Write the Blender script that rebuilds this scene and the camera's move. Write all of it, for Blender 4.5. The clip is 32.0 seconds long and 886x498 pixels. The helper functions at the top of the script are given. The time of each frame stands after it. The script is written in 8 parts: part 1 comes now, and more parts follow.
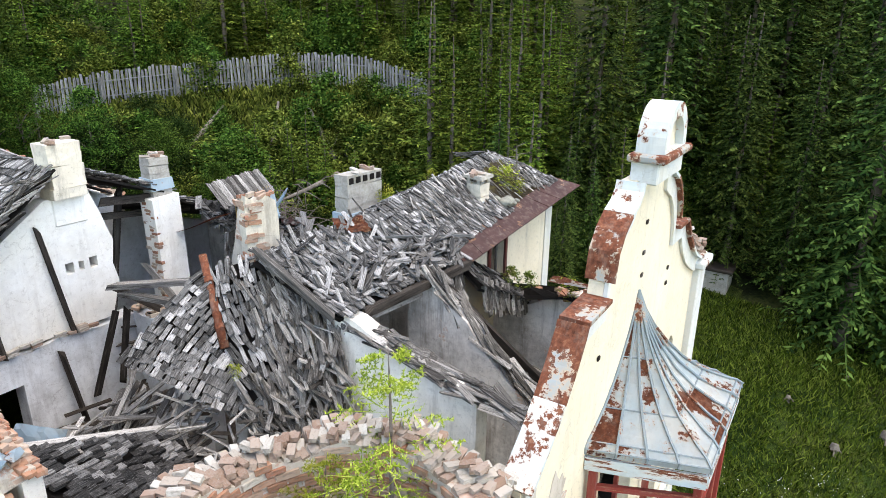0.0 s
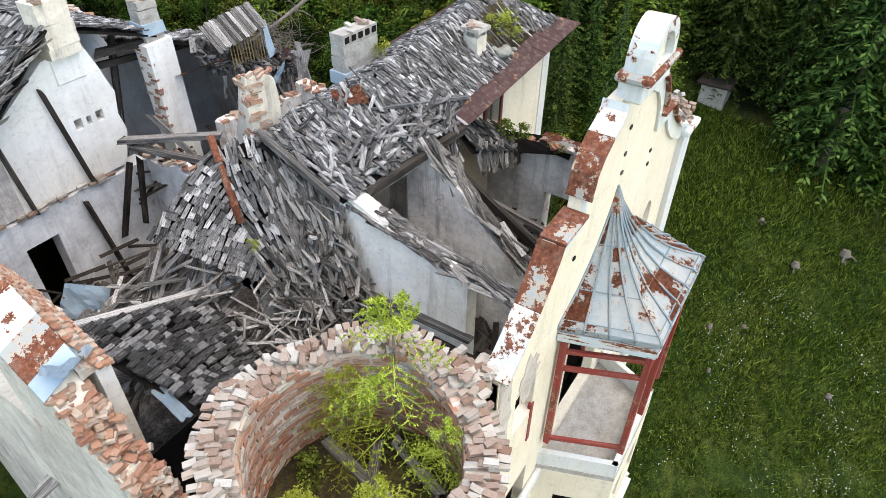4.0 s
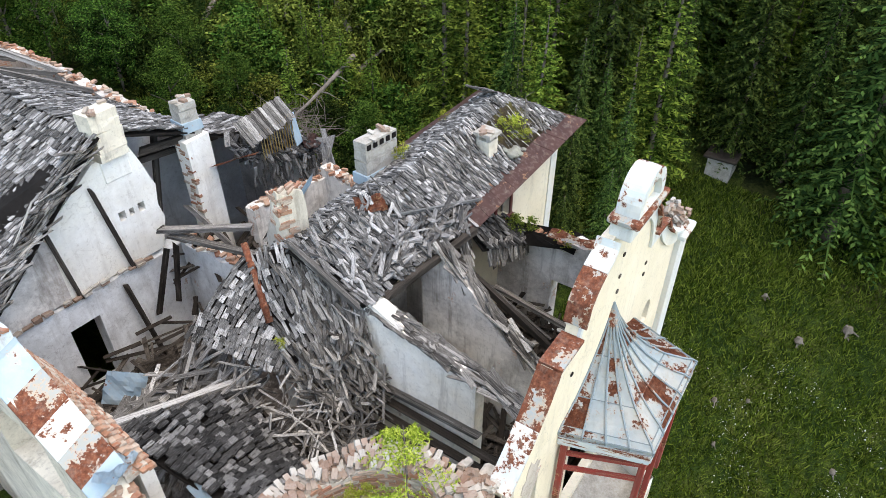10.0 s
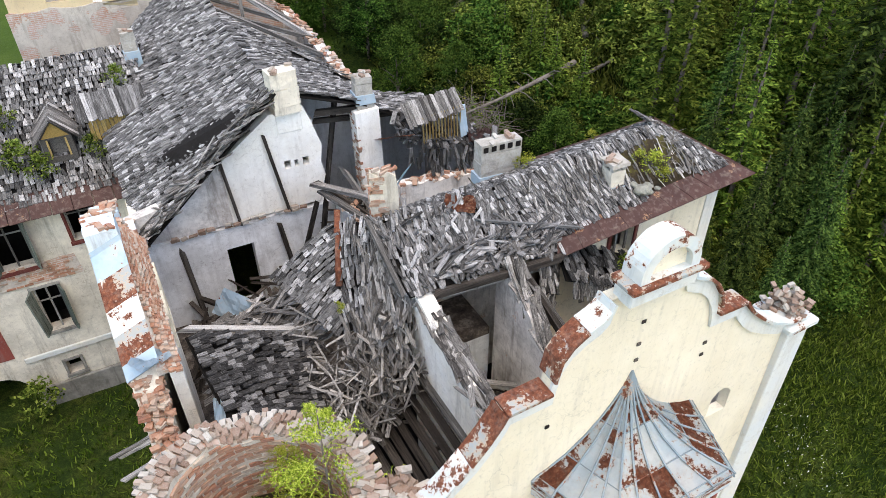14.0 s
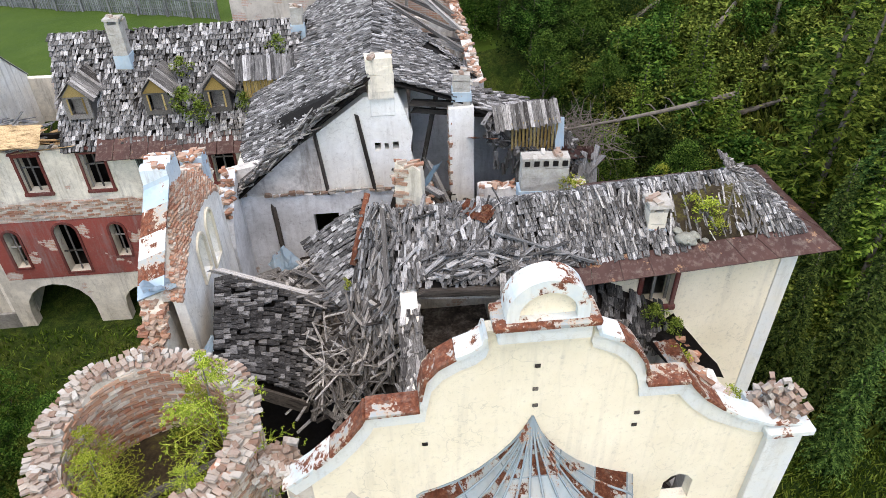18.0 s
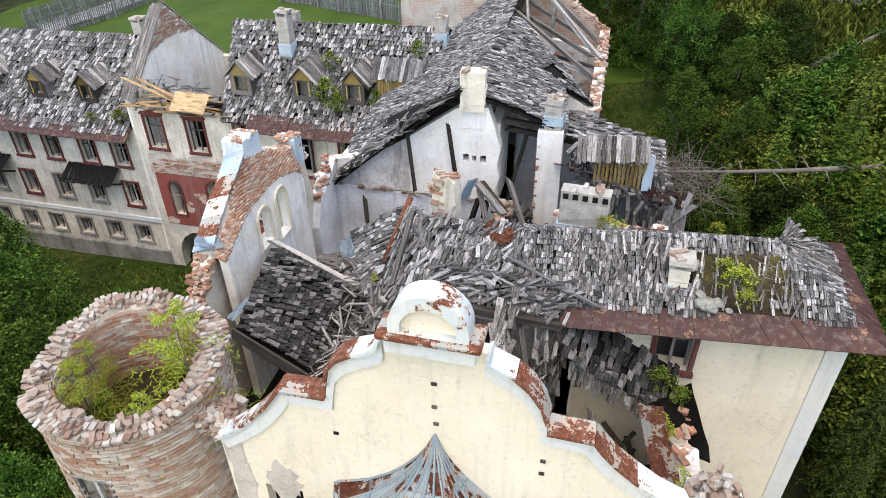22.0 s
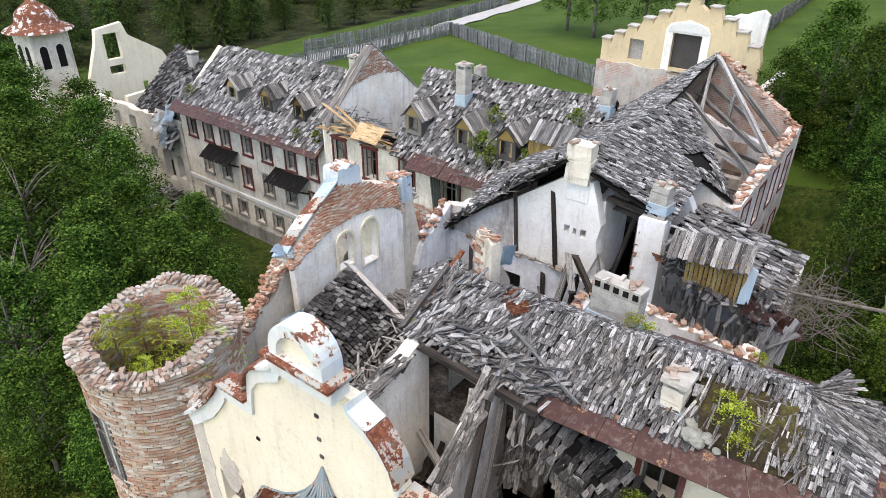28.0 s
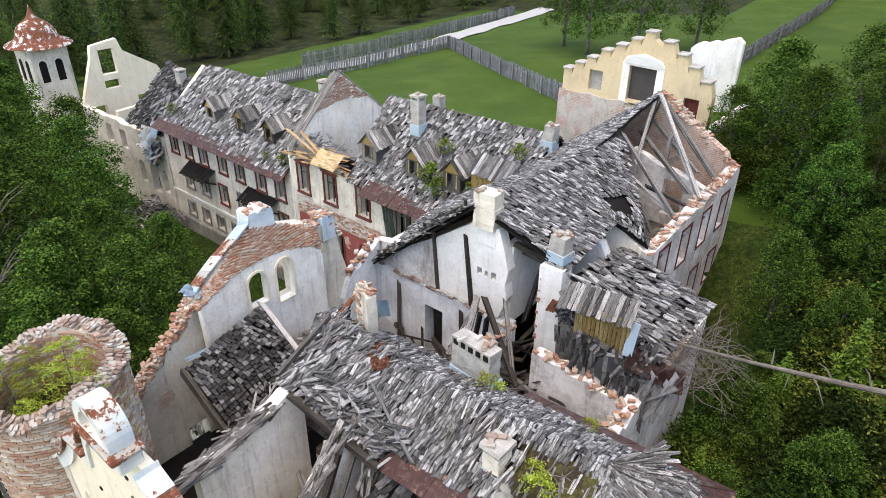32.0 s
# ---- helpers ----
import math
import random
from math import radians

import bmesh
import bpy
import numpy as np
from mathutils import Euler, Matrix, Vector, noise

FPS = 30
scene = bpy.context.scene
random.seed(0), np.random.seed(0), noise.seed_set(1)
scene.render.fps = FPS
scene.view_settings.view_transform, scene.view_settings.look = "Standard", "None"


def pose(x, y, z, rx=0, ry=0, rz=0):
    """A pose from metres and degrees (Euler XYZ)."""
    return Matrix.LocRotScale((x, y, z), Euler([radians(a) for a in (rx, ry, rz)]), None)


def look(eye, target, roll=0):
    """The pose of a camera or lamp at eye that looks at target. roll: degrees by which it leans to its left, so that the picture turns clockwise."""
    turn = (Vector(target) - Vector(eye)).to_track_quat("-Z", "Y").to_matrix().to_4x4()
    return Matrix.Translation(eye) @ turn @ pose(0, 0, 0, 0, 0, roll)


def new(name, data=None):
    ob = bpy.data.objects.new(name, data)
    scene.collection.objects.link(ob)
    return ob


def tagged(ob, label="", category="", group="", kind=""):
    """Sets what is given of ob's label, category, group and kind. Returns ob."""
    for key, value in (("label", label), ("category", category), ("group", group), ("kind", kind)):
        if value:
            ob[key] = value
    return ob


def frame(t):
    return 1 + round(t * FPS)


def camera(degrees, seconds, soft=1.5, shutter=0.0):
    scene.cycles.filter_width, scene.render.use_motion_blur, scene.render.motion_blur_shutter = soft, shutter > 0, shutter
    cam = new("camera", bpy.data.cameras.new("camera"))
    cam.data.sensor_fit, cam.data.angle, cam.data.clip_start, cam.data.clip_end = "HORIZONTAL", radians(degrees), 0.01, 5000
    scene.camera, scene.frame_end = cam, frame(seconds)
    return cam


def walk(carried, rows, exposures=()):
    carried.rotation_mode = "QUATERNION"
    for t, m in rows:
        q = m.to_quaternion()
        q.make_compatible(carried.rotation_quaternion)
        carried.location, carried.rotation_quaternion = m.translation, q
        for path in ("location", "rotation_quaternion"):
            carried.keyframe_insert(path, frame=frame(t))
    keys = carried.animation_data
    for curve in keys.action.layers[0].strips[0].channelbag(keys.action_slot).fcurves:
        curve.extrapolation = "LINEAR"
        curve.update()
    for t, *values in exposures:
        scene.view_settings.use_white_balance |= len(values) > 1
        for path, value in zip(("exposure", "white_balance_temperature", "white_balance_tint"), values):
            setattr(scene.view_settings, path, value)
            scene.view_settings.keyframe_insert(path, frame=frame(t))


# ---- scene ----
# ---- camera and its walk ----
cam = camera(68.10, 32.0, soft=0.5)


def aim(x, y, z, yaw, pitch, roll):
    """Camera pose from heading (degrees to the left of +y), pitch and roll."""
    return pose(x, y, z, 0, 0, yaw) @ pose(0, 0, 0, 90 + pitch) @ pose(0, 0, 0, 0, 0, roll)


PATH = [
    (0, aim(-9.815, -2.603, 12.895, -57.24, -19.12, 0.70)),
    (0.5, aim(-9.802, -2.606, 12.959, -57.27, -20.71, 0.68)),
    (1, aim(-9.786, -2.599, 13.090, -57.31, -23.30, 0.70)),
    (1.5, aim(-9.765, -2.595, 13.358, -57.32, -25.49, 0.68)),
    (2, aim(-9.733, -2.597, 13.797, -57.37, -28.30, 0.68)),
    (2.5, aim(-9.727, -2.592, 14.164, -57.44, -30.88, 0.70)),
    (3, aim(-9.688, -2.591, 14.561, -57.43, -33.92, 0.73)),
    (3.5, aim(-9.662, -2.588, 14.891, -57.44, -36.60, 0.71)),
    (5.5, aim(-9.582, -2.525, 16.221, -57.46, -47.81, 0.71)),
    (6, aim(-9.564, -2.516, 16.643, -57.43, -50.77, 0.63)),
    (6.5, aim(-9.574, -2.527, 16.983, -57.35, -52.79, 0.59)),
    (7, aim(-9.559, -2.514, 17.020, -57.30, -52.45, 0.49)),
    (7.5, aim(-9.582, -2.500, 16.981, -57.35, -49.22, 0.49)),
    (7.8, aim(-9.588, -2.497, 16.982, -57.13, -46.83, 0.13)),
    (8, aim(-9.587, -2.492, 16.994, -57.19, -45.28, 0.41)),
    (8.5, aim(-9.610, -2.487, 17.031, -57.17, -41.73, 0.41)),
    (9, aim(-9.634, -2.505, 17.045, -57.14, -37.97, 0.39)),
    (9.5, aim(-9.643, -2.534, 17.075, -56.99, -36.59, 0.32)),
    (10, aim(-9.583, -2.651, 17.080, -55.52, -36.49, 0.23)),
    (10.5, aim(-9.429, -2.859, 17.106, -53.49, -36.55, 0.12)),
    (11, aim(-9.164, -3.197, 17.115, -49.64, -36.49, -0.06)),
    (11.5, aim(-8.841, -3.539, 17.165, -45.95, -36.57, -0.17)),
    (12, aim(-8.426, -3.924, 17.209, -41.96, -36.61, -0.18)),
    (12.5, aim(-7.980, -4.293, 17.243, -38.31, -36.64, -0.37)),
    (13, aim(-7.437, -4.689, 17.255, -34.39, -36.67, -0.54)),
    (13.5, aim(-6.962, -5.022, 17.246, -31.29, -36.60, -0.64)),
    (14, aim(-6.405, -5.352, 17.223, -27.65, -36.52, -0.69)),
    (14.5, aim(-5.890, -5.606, 17.225, -24.44, -36.51, -0.74)),
    (15, aim(-5.340, -5.850, 17.232, -21.00, -36.49, -0.74)),
    (15.5, aim(-4.760, -6.065, 17.211, -17.42, -36.45, -0.73)),
    (17.5, aim(-2.513, -6.590, 17.134, -6.80, -36.16, -0.96)),
    (18, aim(-1.992, -6.658, 17.162, -5.29, -36.13, -1.01)),
    (18.5, aim(-1.530, -6.717, 17.171, -3.03, -35.80, -0.88)),
    (19, aim(-1.056, -6.749, 17.177, -0.58, -35.44, -0.89)),
    (19.5, aim(-0.567, -6.747, 17.158, 1.89, -35.01, -0.89)),
    (20, aim(-0.081, -6.741, 17.128, 4.32, -34.61, -0.85)),
    (20.5, aim(0.396, -6.764, 17.166, 6.72, -34.57, -0.78)),
    (21, aim(0.891, -6.742, 17.178, 9.24, -34.56, -0.75)),
    (21.5, aim(1.368, -6.710, 17.210, 11.71, -34.59, -0.72)),
    (22, aim(1.833, -6.659, 17.216, 14.12, -34.57, -0.59)),
    (22.5, aim(2.289, -6.596, 17.229, 16.47, -34.45, -0.57)),
    (23, aim(2.711, -6.502, 17.216, 18.79, -33.64, -0.40)),
    (23.5, aim(3.119, -6.401, 17.217, 21.15, -32.58, -0.30)),
    (24, aim(3.494, -6.294, 17.206, 23.49, -31.40, -0.11)),
    (24.5, aim(3.876, -6.185, 17.233, 25.91, -30.30, -0.04)),
    (25, aim(4.240, -6.036, 17.233, 28.31, -29.73, 0.09)),
    (25.5, aim(4.566, -5.880, 17.239, 30.72, -29.71, 0.26)),
    (27.5, aim(5.792, -5.048, 17.326, 37.24, -29.82, 0.57)),
    (28, aim(6.101, -4.835, 17.348, 37.23, -29.80, 0.55)),
    (28.5, aim(6.405, -4.652, 17.366, 37.16, -29.81, 0.68)),
    (29, aim(6.784, -4.398, 17.391, 37.50, -29.86, 0.64)),
    (29.5, aim(7.125, -4.151, 17.385, 37.85, -29.82, 0.58)),
    (30, aim(7.518, -3.862, 17.460, 38.19, -29.87, 0.56)),
    (30.5, aim(7.877, -3.585, 17.667, 38.60, -29.85, 0.52)),
    (31, aim(8.258, -3.249, 18.129, 39.03, -29.90, 0.54)),
    (31.5, aim(8.592, -2.906, 18.523, 39.39, -29.86, 0.55)),
    (32, aim(8.953, -2.500, 18.930, 39.75, -29.84, 0.62)),
]
walk(cam, PATH, [(0, 2.2, 7900, 10), (3, 2.1, 7900, 10), (7, 2.0, 7800, 9), (11, 2.05, 7850, 10), (14, 1.95, 7900, 12), (32, 2.02, 7950, 13)])
# ---- end of camera ----

# ---- world, sun, exposure ----
world = bpy.data.worlds.new("sky")
scene.world = world
world.use_nodes = True
_nt = world.node_tree
_sky = _nt.nodes.new("ShaderNodeTexSky")
_sky.sky_type = "NISHITA"
_sky.sun_disc = False
_sky.sun_elevation = radians(68)
_sky.sun_rotation = radians(174)
_sky.air_density, _sky.dust_density, _sky.ozone_density = 1.0, 0.4, 0.0
_nt.links.new(_sky.outputs[0], _nt.nodes["Background"].inputs[0])
_nt.nodes["Background"].inputs[1].default_value = 0.15
_sun = bpy.data.lights.new("sun", "SUN")
_sun.energy, _sun.angle, _sun.color = 0.85, radians(70), (1.0, 0.93, 0.84)
sun = new("sun", _sun)
sun.matrix_world = look((1, -10, 42), (0, 0, 0))


# ---- materials ----
def material(name, rough=0.85, metal=0.0):
    m = bpy.data.materials.new(name)
    m.use_nodes = True
    b = m.node_tree.nodes["Principled BSDF"]
    b.inputs["Roughness"].default_value, b.inputs["Metallic"].default_value = rough, metal
    b.inputs["Specular IOR Level"].default_value = 0.15
    return m, m.node_tree, b


def coords(nt):
    return nt.nodes.new("ShaderNodeTexCoord").outputs["Object"]


def noise_tex(nt, vec, scale, detail=4.0, rough=0.6, stretch=None):
    n = nt.nodes.new("ShaderNodeTexNoise")
    n.inputs["Scale"].default_value, n.inputs["Detail"].default_value, n.inputs["Roughness"].default_value = scale, detail, rough
    if stretch:
        mp = nt.nodes.new("ShaderNodeMapping")
        mp.inputs["Scale"].default_value = stretch
        nt.links.new(vec, mp.inputs[0])
        vec = mp.outputs[0]
    nt.links.new(vec, n.inputs["Vector"])
    return n.outputs["Fac"]


def ramp(nt, fac, stops):
    r = nt.nodes.new("ShaderNodeValToRGB")
    el = r.color_ramp.elements
    while len(el) < len(stops):
        el.new(0.5)
    for e, (p, c) in zip(el, stops):
        e.position, e.color = p, (c, c, c, 1) if isinstance(c, (int, float)) else (*c, 1)
    nt.links.new(fac, r.inputs[0])
    return r.outputs[0]


def mixc(nt, fac, a, b, mode="MIX"):
    n = nt.nodes.new("ShaderNodeMix")
    n.data_type, n.blend_type = "RGBA", mode
    for sock, v in ((n.inputs[0], fac), (n.inputs[6], a), (n.inputs[7], b)):
        if isinstance(v, (int, float)):
            sock.default_value = v
        elif isinstance(v, tuple):
            sock.default_value = (*v, 1)
        else:
            nt.links.new(v, sock)
    return n.outputs[2]


def calc(nt, op, a, b=0.0):
    n = nt.nodes.new("ShaderNodeMath")
    n.operation = op
    for sock, v in zip(n.inputs, (a, b)):
        if isinstance(v, (int, float)):
            sock.default_value = v
        else:
            nt.links.new(v, sock)
    return n.outputs[0]


def bump(nt, b, height, strength=0.5, dist=0.02):
    n = nt.nodes.new("ShaderNodeBump")
    n.inputs["Strength"].default_value, n.inputs["Distance"].default_value = strength, dist
    nt.links.new(height, n.inputs["Height"])
    nt.links.new(n.outputs[0], b.inputs["Normal"])


def piece_random(nt):
    """One random value a piece, whether it is an island of a mesh or an object of its own."""
    g = nt.nodes.new("ShaderNodeNewGeometry").outputs["Random Per Island"]
    o = nt.nodes.new("ShaderNodeObjectInfo").outputs["Random"]
    return calc(nt, "FRACT", calc(nt, "ADD", g, o))


def brick_pattern(nt, vec, c1, c2, mortar, scale=1.0):
    # one running coordinate along both wall directions
    sep = nt.nodes.new("ShaderNodeSeparateXYZ")
    nt.links.new(vec, sep.inputs[0])
    comb = nt.nodes.new("ShaderNodeCombineXYZ")
    nt.links.new(calc(nt, "ADD", sep.outputs[0], sep.outputs[1]), comb.inputs[0])
    nt.links.new(sep.outputs[2], comb.inputs[1])
    br = nt.nodes.new("ShaderNodeTexBrick")
    br.inputs["Scale"].default_value = scale
    br.inputs["Brick Width"].default_value, br.inputs["Row Height"].default_value = 0.29, 0.085
    br.inputs["Mortar Size"].default_value = 0.012
    for k, c in (("Color1", c1), ("Color2", c2), ("Mortar", mortar)):
        br.inputs[k].default_value = (*c, 1)
    nt.links.new(comb.outputs[0], br.inputs["Vector"])
    return br.outputs["Color"], br.outputs["Fac"]


def plaster(name, base, stain, peel=0.0, streak=0.5, grime=(0.22, 0.2, 0.18), dirt=0.0):
    """Lime plaster with stains, runs below edges, fine cracks, and patches where it has come off the bricks."""
    m, nt, b = material(name, 0.92)
    v = coords(nt)
    big = noise_tex(nt, v, 0.55, 6, 0.65)
    col = mixc(nt, ramp(nt, big, [(0.35, 0), (0.7, 1)]), base, stain)
    run = noise_tex(nt, v, 1.0, 6, 0.7, (3.2, 3.2, 0.35))
    col = mixc(nt, calc(nt, "MULTIPLY", ramp(nt, run, [(0.52, 0), (0.78, 1)]), streak), col, grime)
    fine = noise_tex(nt, v, 9, 5, 0.7)
    col = mixc(nt, calc(nt, "MULTIPLY", ramp(nt, fine, [(0.55, 0), (0.72, 1)]), 0.35), col, grime)
    pits = noise_tex(nt, v, 38, 3, 0.7)
    col = mixc(nt, ramp(nt, pits, [(0.62, 0), (0.7, 0.4)]), col, grime)
    if dirt:
        soot = calc(nt, "ADD", calc(nt, "MULTIPLY", noise_tex(nt, v, 0.8, 7, 0.72), 0.7), calc(nt, "MULTIPLY", noise_tex(nt, v, 5.5, 6, 0.75), 0.3))
        col = mixc(nt, calc(nt, "MULTIPLY", ramp(nt, soot, [(0.44, 0), (0.56, 0.6), (0.7, 1)]), dirt), col, tuple(0.6 * g for g in grime))
    crack = nt.nodes.new("ShaderNodeTexVoronoi")
    crack.feature = "DISTANCE_TO_EDGE"
    crack.inputs["Scale"].default_value = 0.8
    warp = nt.nodes.new("ShaderNodeVectorMath")
    wn = nt.nodes.new("ShaderNodeTexNoise")
    wn.inputs["Scale"].default_value, wn.inputs["Detail"].default_value = 2.2, 6
    nt.links.new(v, wn.inputs["Vector"])
    nt.links.new(v, warp.inputs[0])
    nt.links.new(wn.outputs["Color"], warp.inputs[1])
    nt.links.new(warp.outputs[0], crack.inputs["Vector"])
    col = mixc(nt, calc(nt, "MULTIPLY", ramp(nt, crack.outputs["Distance"], [(0.003, 0.35), (0.009, 0)]), ramp(nt, big, [(0.45, 0), (0.6, 1)])), col, grime)
    h = fine
    if peel > 0:
        mask = ramp(nt, noise_tex(nt, v, 0.75, 7, 0.62), [(0.5 + 0.25 * (1 - peel), 0), (0.515 + 0.25 * (1 - peel), 1)])
        bc, bf = brick_pattern(nt, v, (0.44, 0.185, 0.105), (0.38, 0.25, 0.18), (0.46, 0.415, 0.36))
        bc = mixc(nt, ramp(nt, noise_tex(nt, v, 3, 5), [(0.4, 0.0), (0.75, 0.6)]), bc, (0.6, 0.565, 0.52))
        col = mixc(nt, mask, col, bc)
        h = calc(nt, "SUBTRACT", calc(nt, "MULTIPLY", fine, 0.3), calc(nt, "MULTIPLY", mask, calc(nt, "ADD", 0.8, calc(nt, "MULTIPLY", bf, 0.3))))
    nt.links.new(col, b.inputs["Base Color"])
    bump(nt, b, h, 0.55, 0.03)
    return m


def wood(name, c1, c2, c3, rough=0.9, grey=1.0):
    """Weathered boards: one tone a board, dark split grain along it, damp patches."""
    m, nt, b = material(name, rough)
    v = coords(nt)
    r = piece_random(nt)
    col = ramp(nt, r, [(0.0, c1), (0.3, tuple(0.75 * p for p in c2)), (0.6, c2), (0.82, tuple(0.5 * p + 0.5 * q for p, q in zip(c2, c3))), (1.0, c3)])
    uv = nt.nodes.new("ShaderNodeTexCoord").outputs["UV"]
    shift = nt.nodes.new("ShaderNodeVectorMath")
    nt.links.new(uv, shift.inputs[0])
    comb = nt.nodes.new("ShaderNodeCombineXYZ")
    nt.links.new(calc(nt, "MULTIPLY", r, 37.0), comb.inputs[0])
    nt.links.new(calc(nt, "MULTIPLY", r, 91.0), comb.inputs[1])
    nt.links.new(comb.outputs[0], shift.inputs[1])
    grain = noise_tex(nt, shift.outputs[0], 1.0, 5, 0.7, (4.0, 55.0, 1.0))
    col = mixc(nt, ramp(nt, grain, [(0.36, 0.92), (0.47, 0.25), (0.56, 0.0)]), col, tuple(0.22 * p * grey for p in c1))
    col = mixc(nt, ramp(nt, grain, [(0.55, 0.0), (0.72, 0.55)]), col, tuple(min(0.85, 1.25 * p) for p in c3))
    g = noise_tex(nt, v, 26, 6, 0.8)
    col = mixc(nt, ramp(nt, g, [(0.36, 0.75), (0.52, 0.0)]), col, tuple(0.3 * p * grey for p in c1))
    wet = noise_tex(nt, v, 1.3, 5, 0.6)
    col = mixc(nt, calc(nt, "MULTIPLY", ramp(nt, wet, [(0.48, 0), (0.75, 1)]), 0.5), col, tuple(0.45 * p for p in c2))
    nt.links.new(col, b.inputs["Base Color"])
    bump(nt, b, calc(nt, "ADD", calc(nt, "MULTIPLY", g, 0.4), grain), 0.8, 0.015)
    return m


def brick(name, reds=((0.36, 0.12, 0.065), (0.42, 0.2, 0.12), (0.5, 0.36, 0.28), (0.55, 0.5, 0.45))):
    m, nt, b = material(name, 0.93)
    v = coords(nt)
    col = ramp(nt, piece_random(nt), [(0.0, reds[0]), (0.35, reds[1]), (0.7, reds[2]), (1.0, reds[3])])
    f = noise_tex(nt, v, 7, 6, 0.7)
    col = mixc(nt, ramp(nt, f, [(0.48, 0), (0.7, 0.75)]), col, (0.3, 0.275, 0.24))
    d = noise_tex(nt, v, 2.2, 5)
    col = mixc(nt, calc(nt, "MULTIPLY", ramp(nt, d, [(0.5, 0), (0.75, 1)]), 0.6), col, (0.06, 0.048, 0.038))
    nt.links.new(col, b.inputs["Base Color"])
    bump(nt, b, f, 0.6, 0.02)
    return m


def painted_metal(name, paint, paint2, rust_amount, rough=0.55, panel=0.0):
    """Sheet metal whose pale paint flakes off to rust."""
    m, nt, b = material(name, rough)
    v = coords(nt)
    col = mixc(nt, ramp(nt, noise_tex(nt, v, 1.4, 5), [(0.4, 0), (0.62, 1)]), paint, paint2)
    n1 = calc(nt, "ADD", noise_tex(nt, v, 2.1, 4, 0.6), calc(nt, "MULTIPLY", calc(nt, "SUBTRACT", noise_tex(nt, v, 13.0, 6, 0.75), 0.5), 0.55))
    if panel:
        n1 = calc(nt, "ADD", n1, calc(nt, "MULTIPLY", calc(nt, "SUBTRACT", nt.nodes.new("ShaderNodeNewGeometry").outputs["Random Per Island"], 0.5), panel))
    t = 0.78 - 0.42 * rust_amount
    mask = ramp(nt, n1, [(t, 0), (t + 0.02, 1)])
    rust = ramp(nt, noise_tex(nt, v, 12, 6, 0.7), [(0.3, (0.06, 0.022, 0.014)), (0.55, (0.17, 0.058, 0.032)), (0.8, (0.34, 0.16, 0.09))])
    halo = ramp(nt, n1, [(t - 0.05, 0), (t, 0.55), (t + 0.01, 0)])
    col = mixc(nt, halo, col, (0.55, 0.33, 0.18))
    col = mixc(nt, mask, col, rust)
    streak = noise_tex(nt, v, 1.0, 5, 0.7, (7, 7, 0.8))
    col = mixc(nt, calc(nt, "MULTIPLY", ramp(nt, streak, [(0.5, 0), (0.75, 1)]), 0.35), col, (0.3, 0.26, 0.22))
    nt.links.new(col, b.inputs["Base Color"])
    nt.links.new(ramp(nt, mask, [(0, rough), (1, 0.95)]), b.inputs["Roughness"])
    bump(nt, b, calc(nt, "SUBTRACT", noise_tex(nt, v, 25, 4), mask), 0.35, 0.008)
    return m


def speckled(name, stops, scale=3.0, fine=30.0, rough=0.95, bump_d=0.03, bump_s=0.6):
    m, nt, b = material(name, rough)
    v = coords(nt)
    a = noise_tex(nt, v, scale, 6, 0.65)
    f = noise_tex(nt, v, fine, 4, 0.7)
    col = ramp(nt, calc(nt, "ADD", calc(nt, "MULTIPLY", a, 0.6), calc(nt, "MULTIPLY", f, 0.4)), stops)
    nt.links.new(col, b.inputs["Base Color"])
    bump(nt, b, f, bump_s, bump_d)
    return m


def leaf(name, dark, mid, light, rough=0.85):
    m, nt, b = material(name, rough)
    r = nt.nodes.new("ShaderNodeNewGeometry").outputs["Random Per Island"]
    o = nt.nodes.new("ShaderNodeObjectInfo").outputs["Random"]
    col = ramp(nt, r, [(0.0, dark), (0.55, mid), (1.0, light)])
    hsv = nt.nodes.new("ShaderNodeHueSaturation")
    nt.links.new(ramp(nt, o, [(0, 0.75), (1, 1.2)]), hsv.inputs["Value"])
    nt.links.new(ramp(nt, o, [(0, 0.485), (1, 0.515)]), hsv.inputs["Hue"])
    nt.links.new(col, hsv.inputs["Color"])
    nt.links.new(hsv.outputs[0], b.inputs["Base Color"])
    b.inputs["Specular IOR Level"].default_value = 0.05
    tr = nt.nodes.new("ShaderNodeBsdfTranslucent")
    nt.links.new(hsv.outputs[0], tr.inputs[0])
    mx = nt.nodes.new("ShaderNodeMixShader")
    mx.inputs[0].default_value = 0.25
    nt.links.new(b.outputs[0], mx.inputs[1])
    nt.links.new(tr.outputs[0], mx.inputs[2])
    nt.links.new(mx.outputs[0], nt.nodes["Material Output"].inputs[0])
    return m


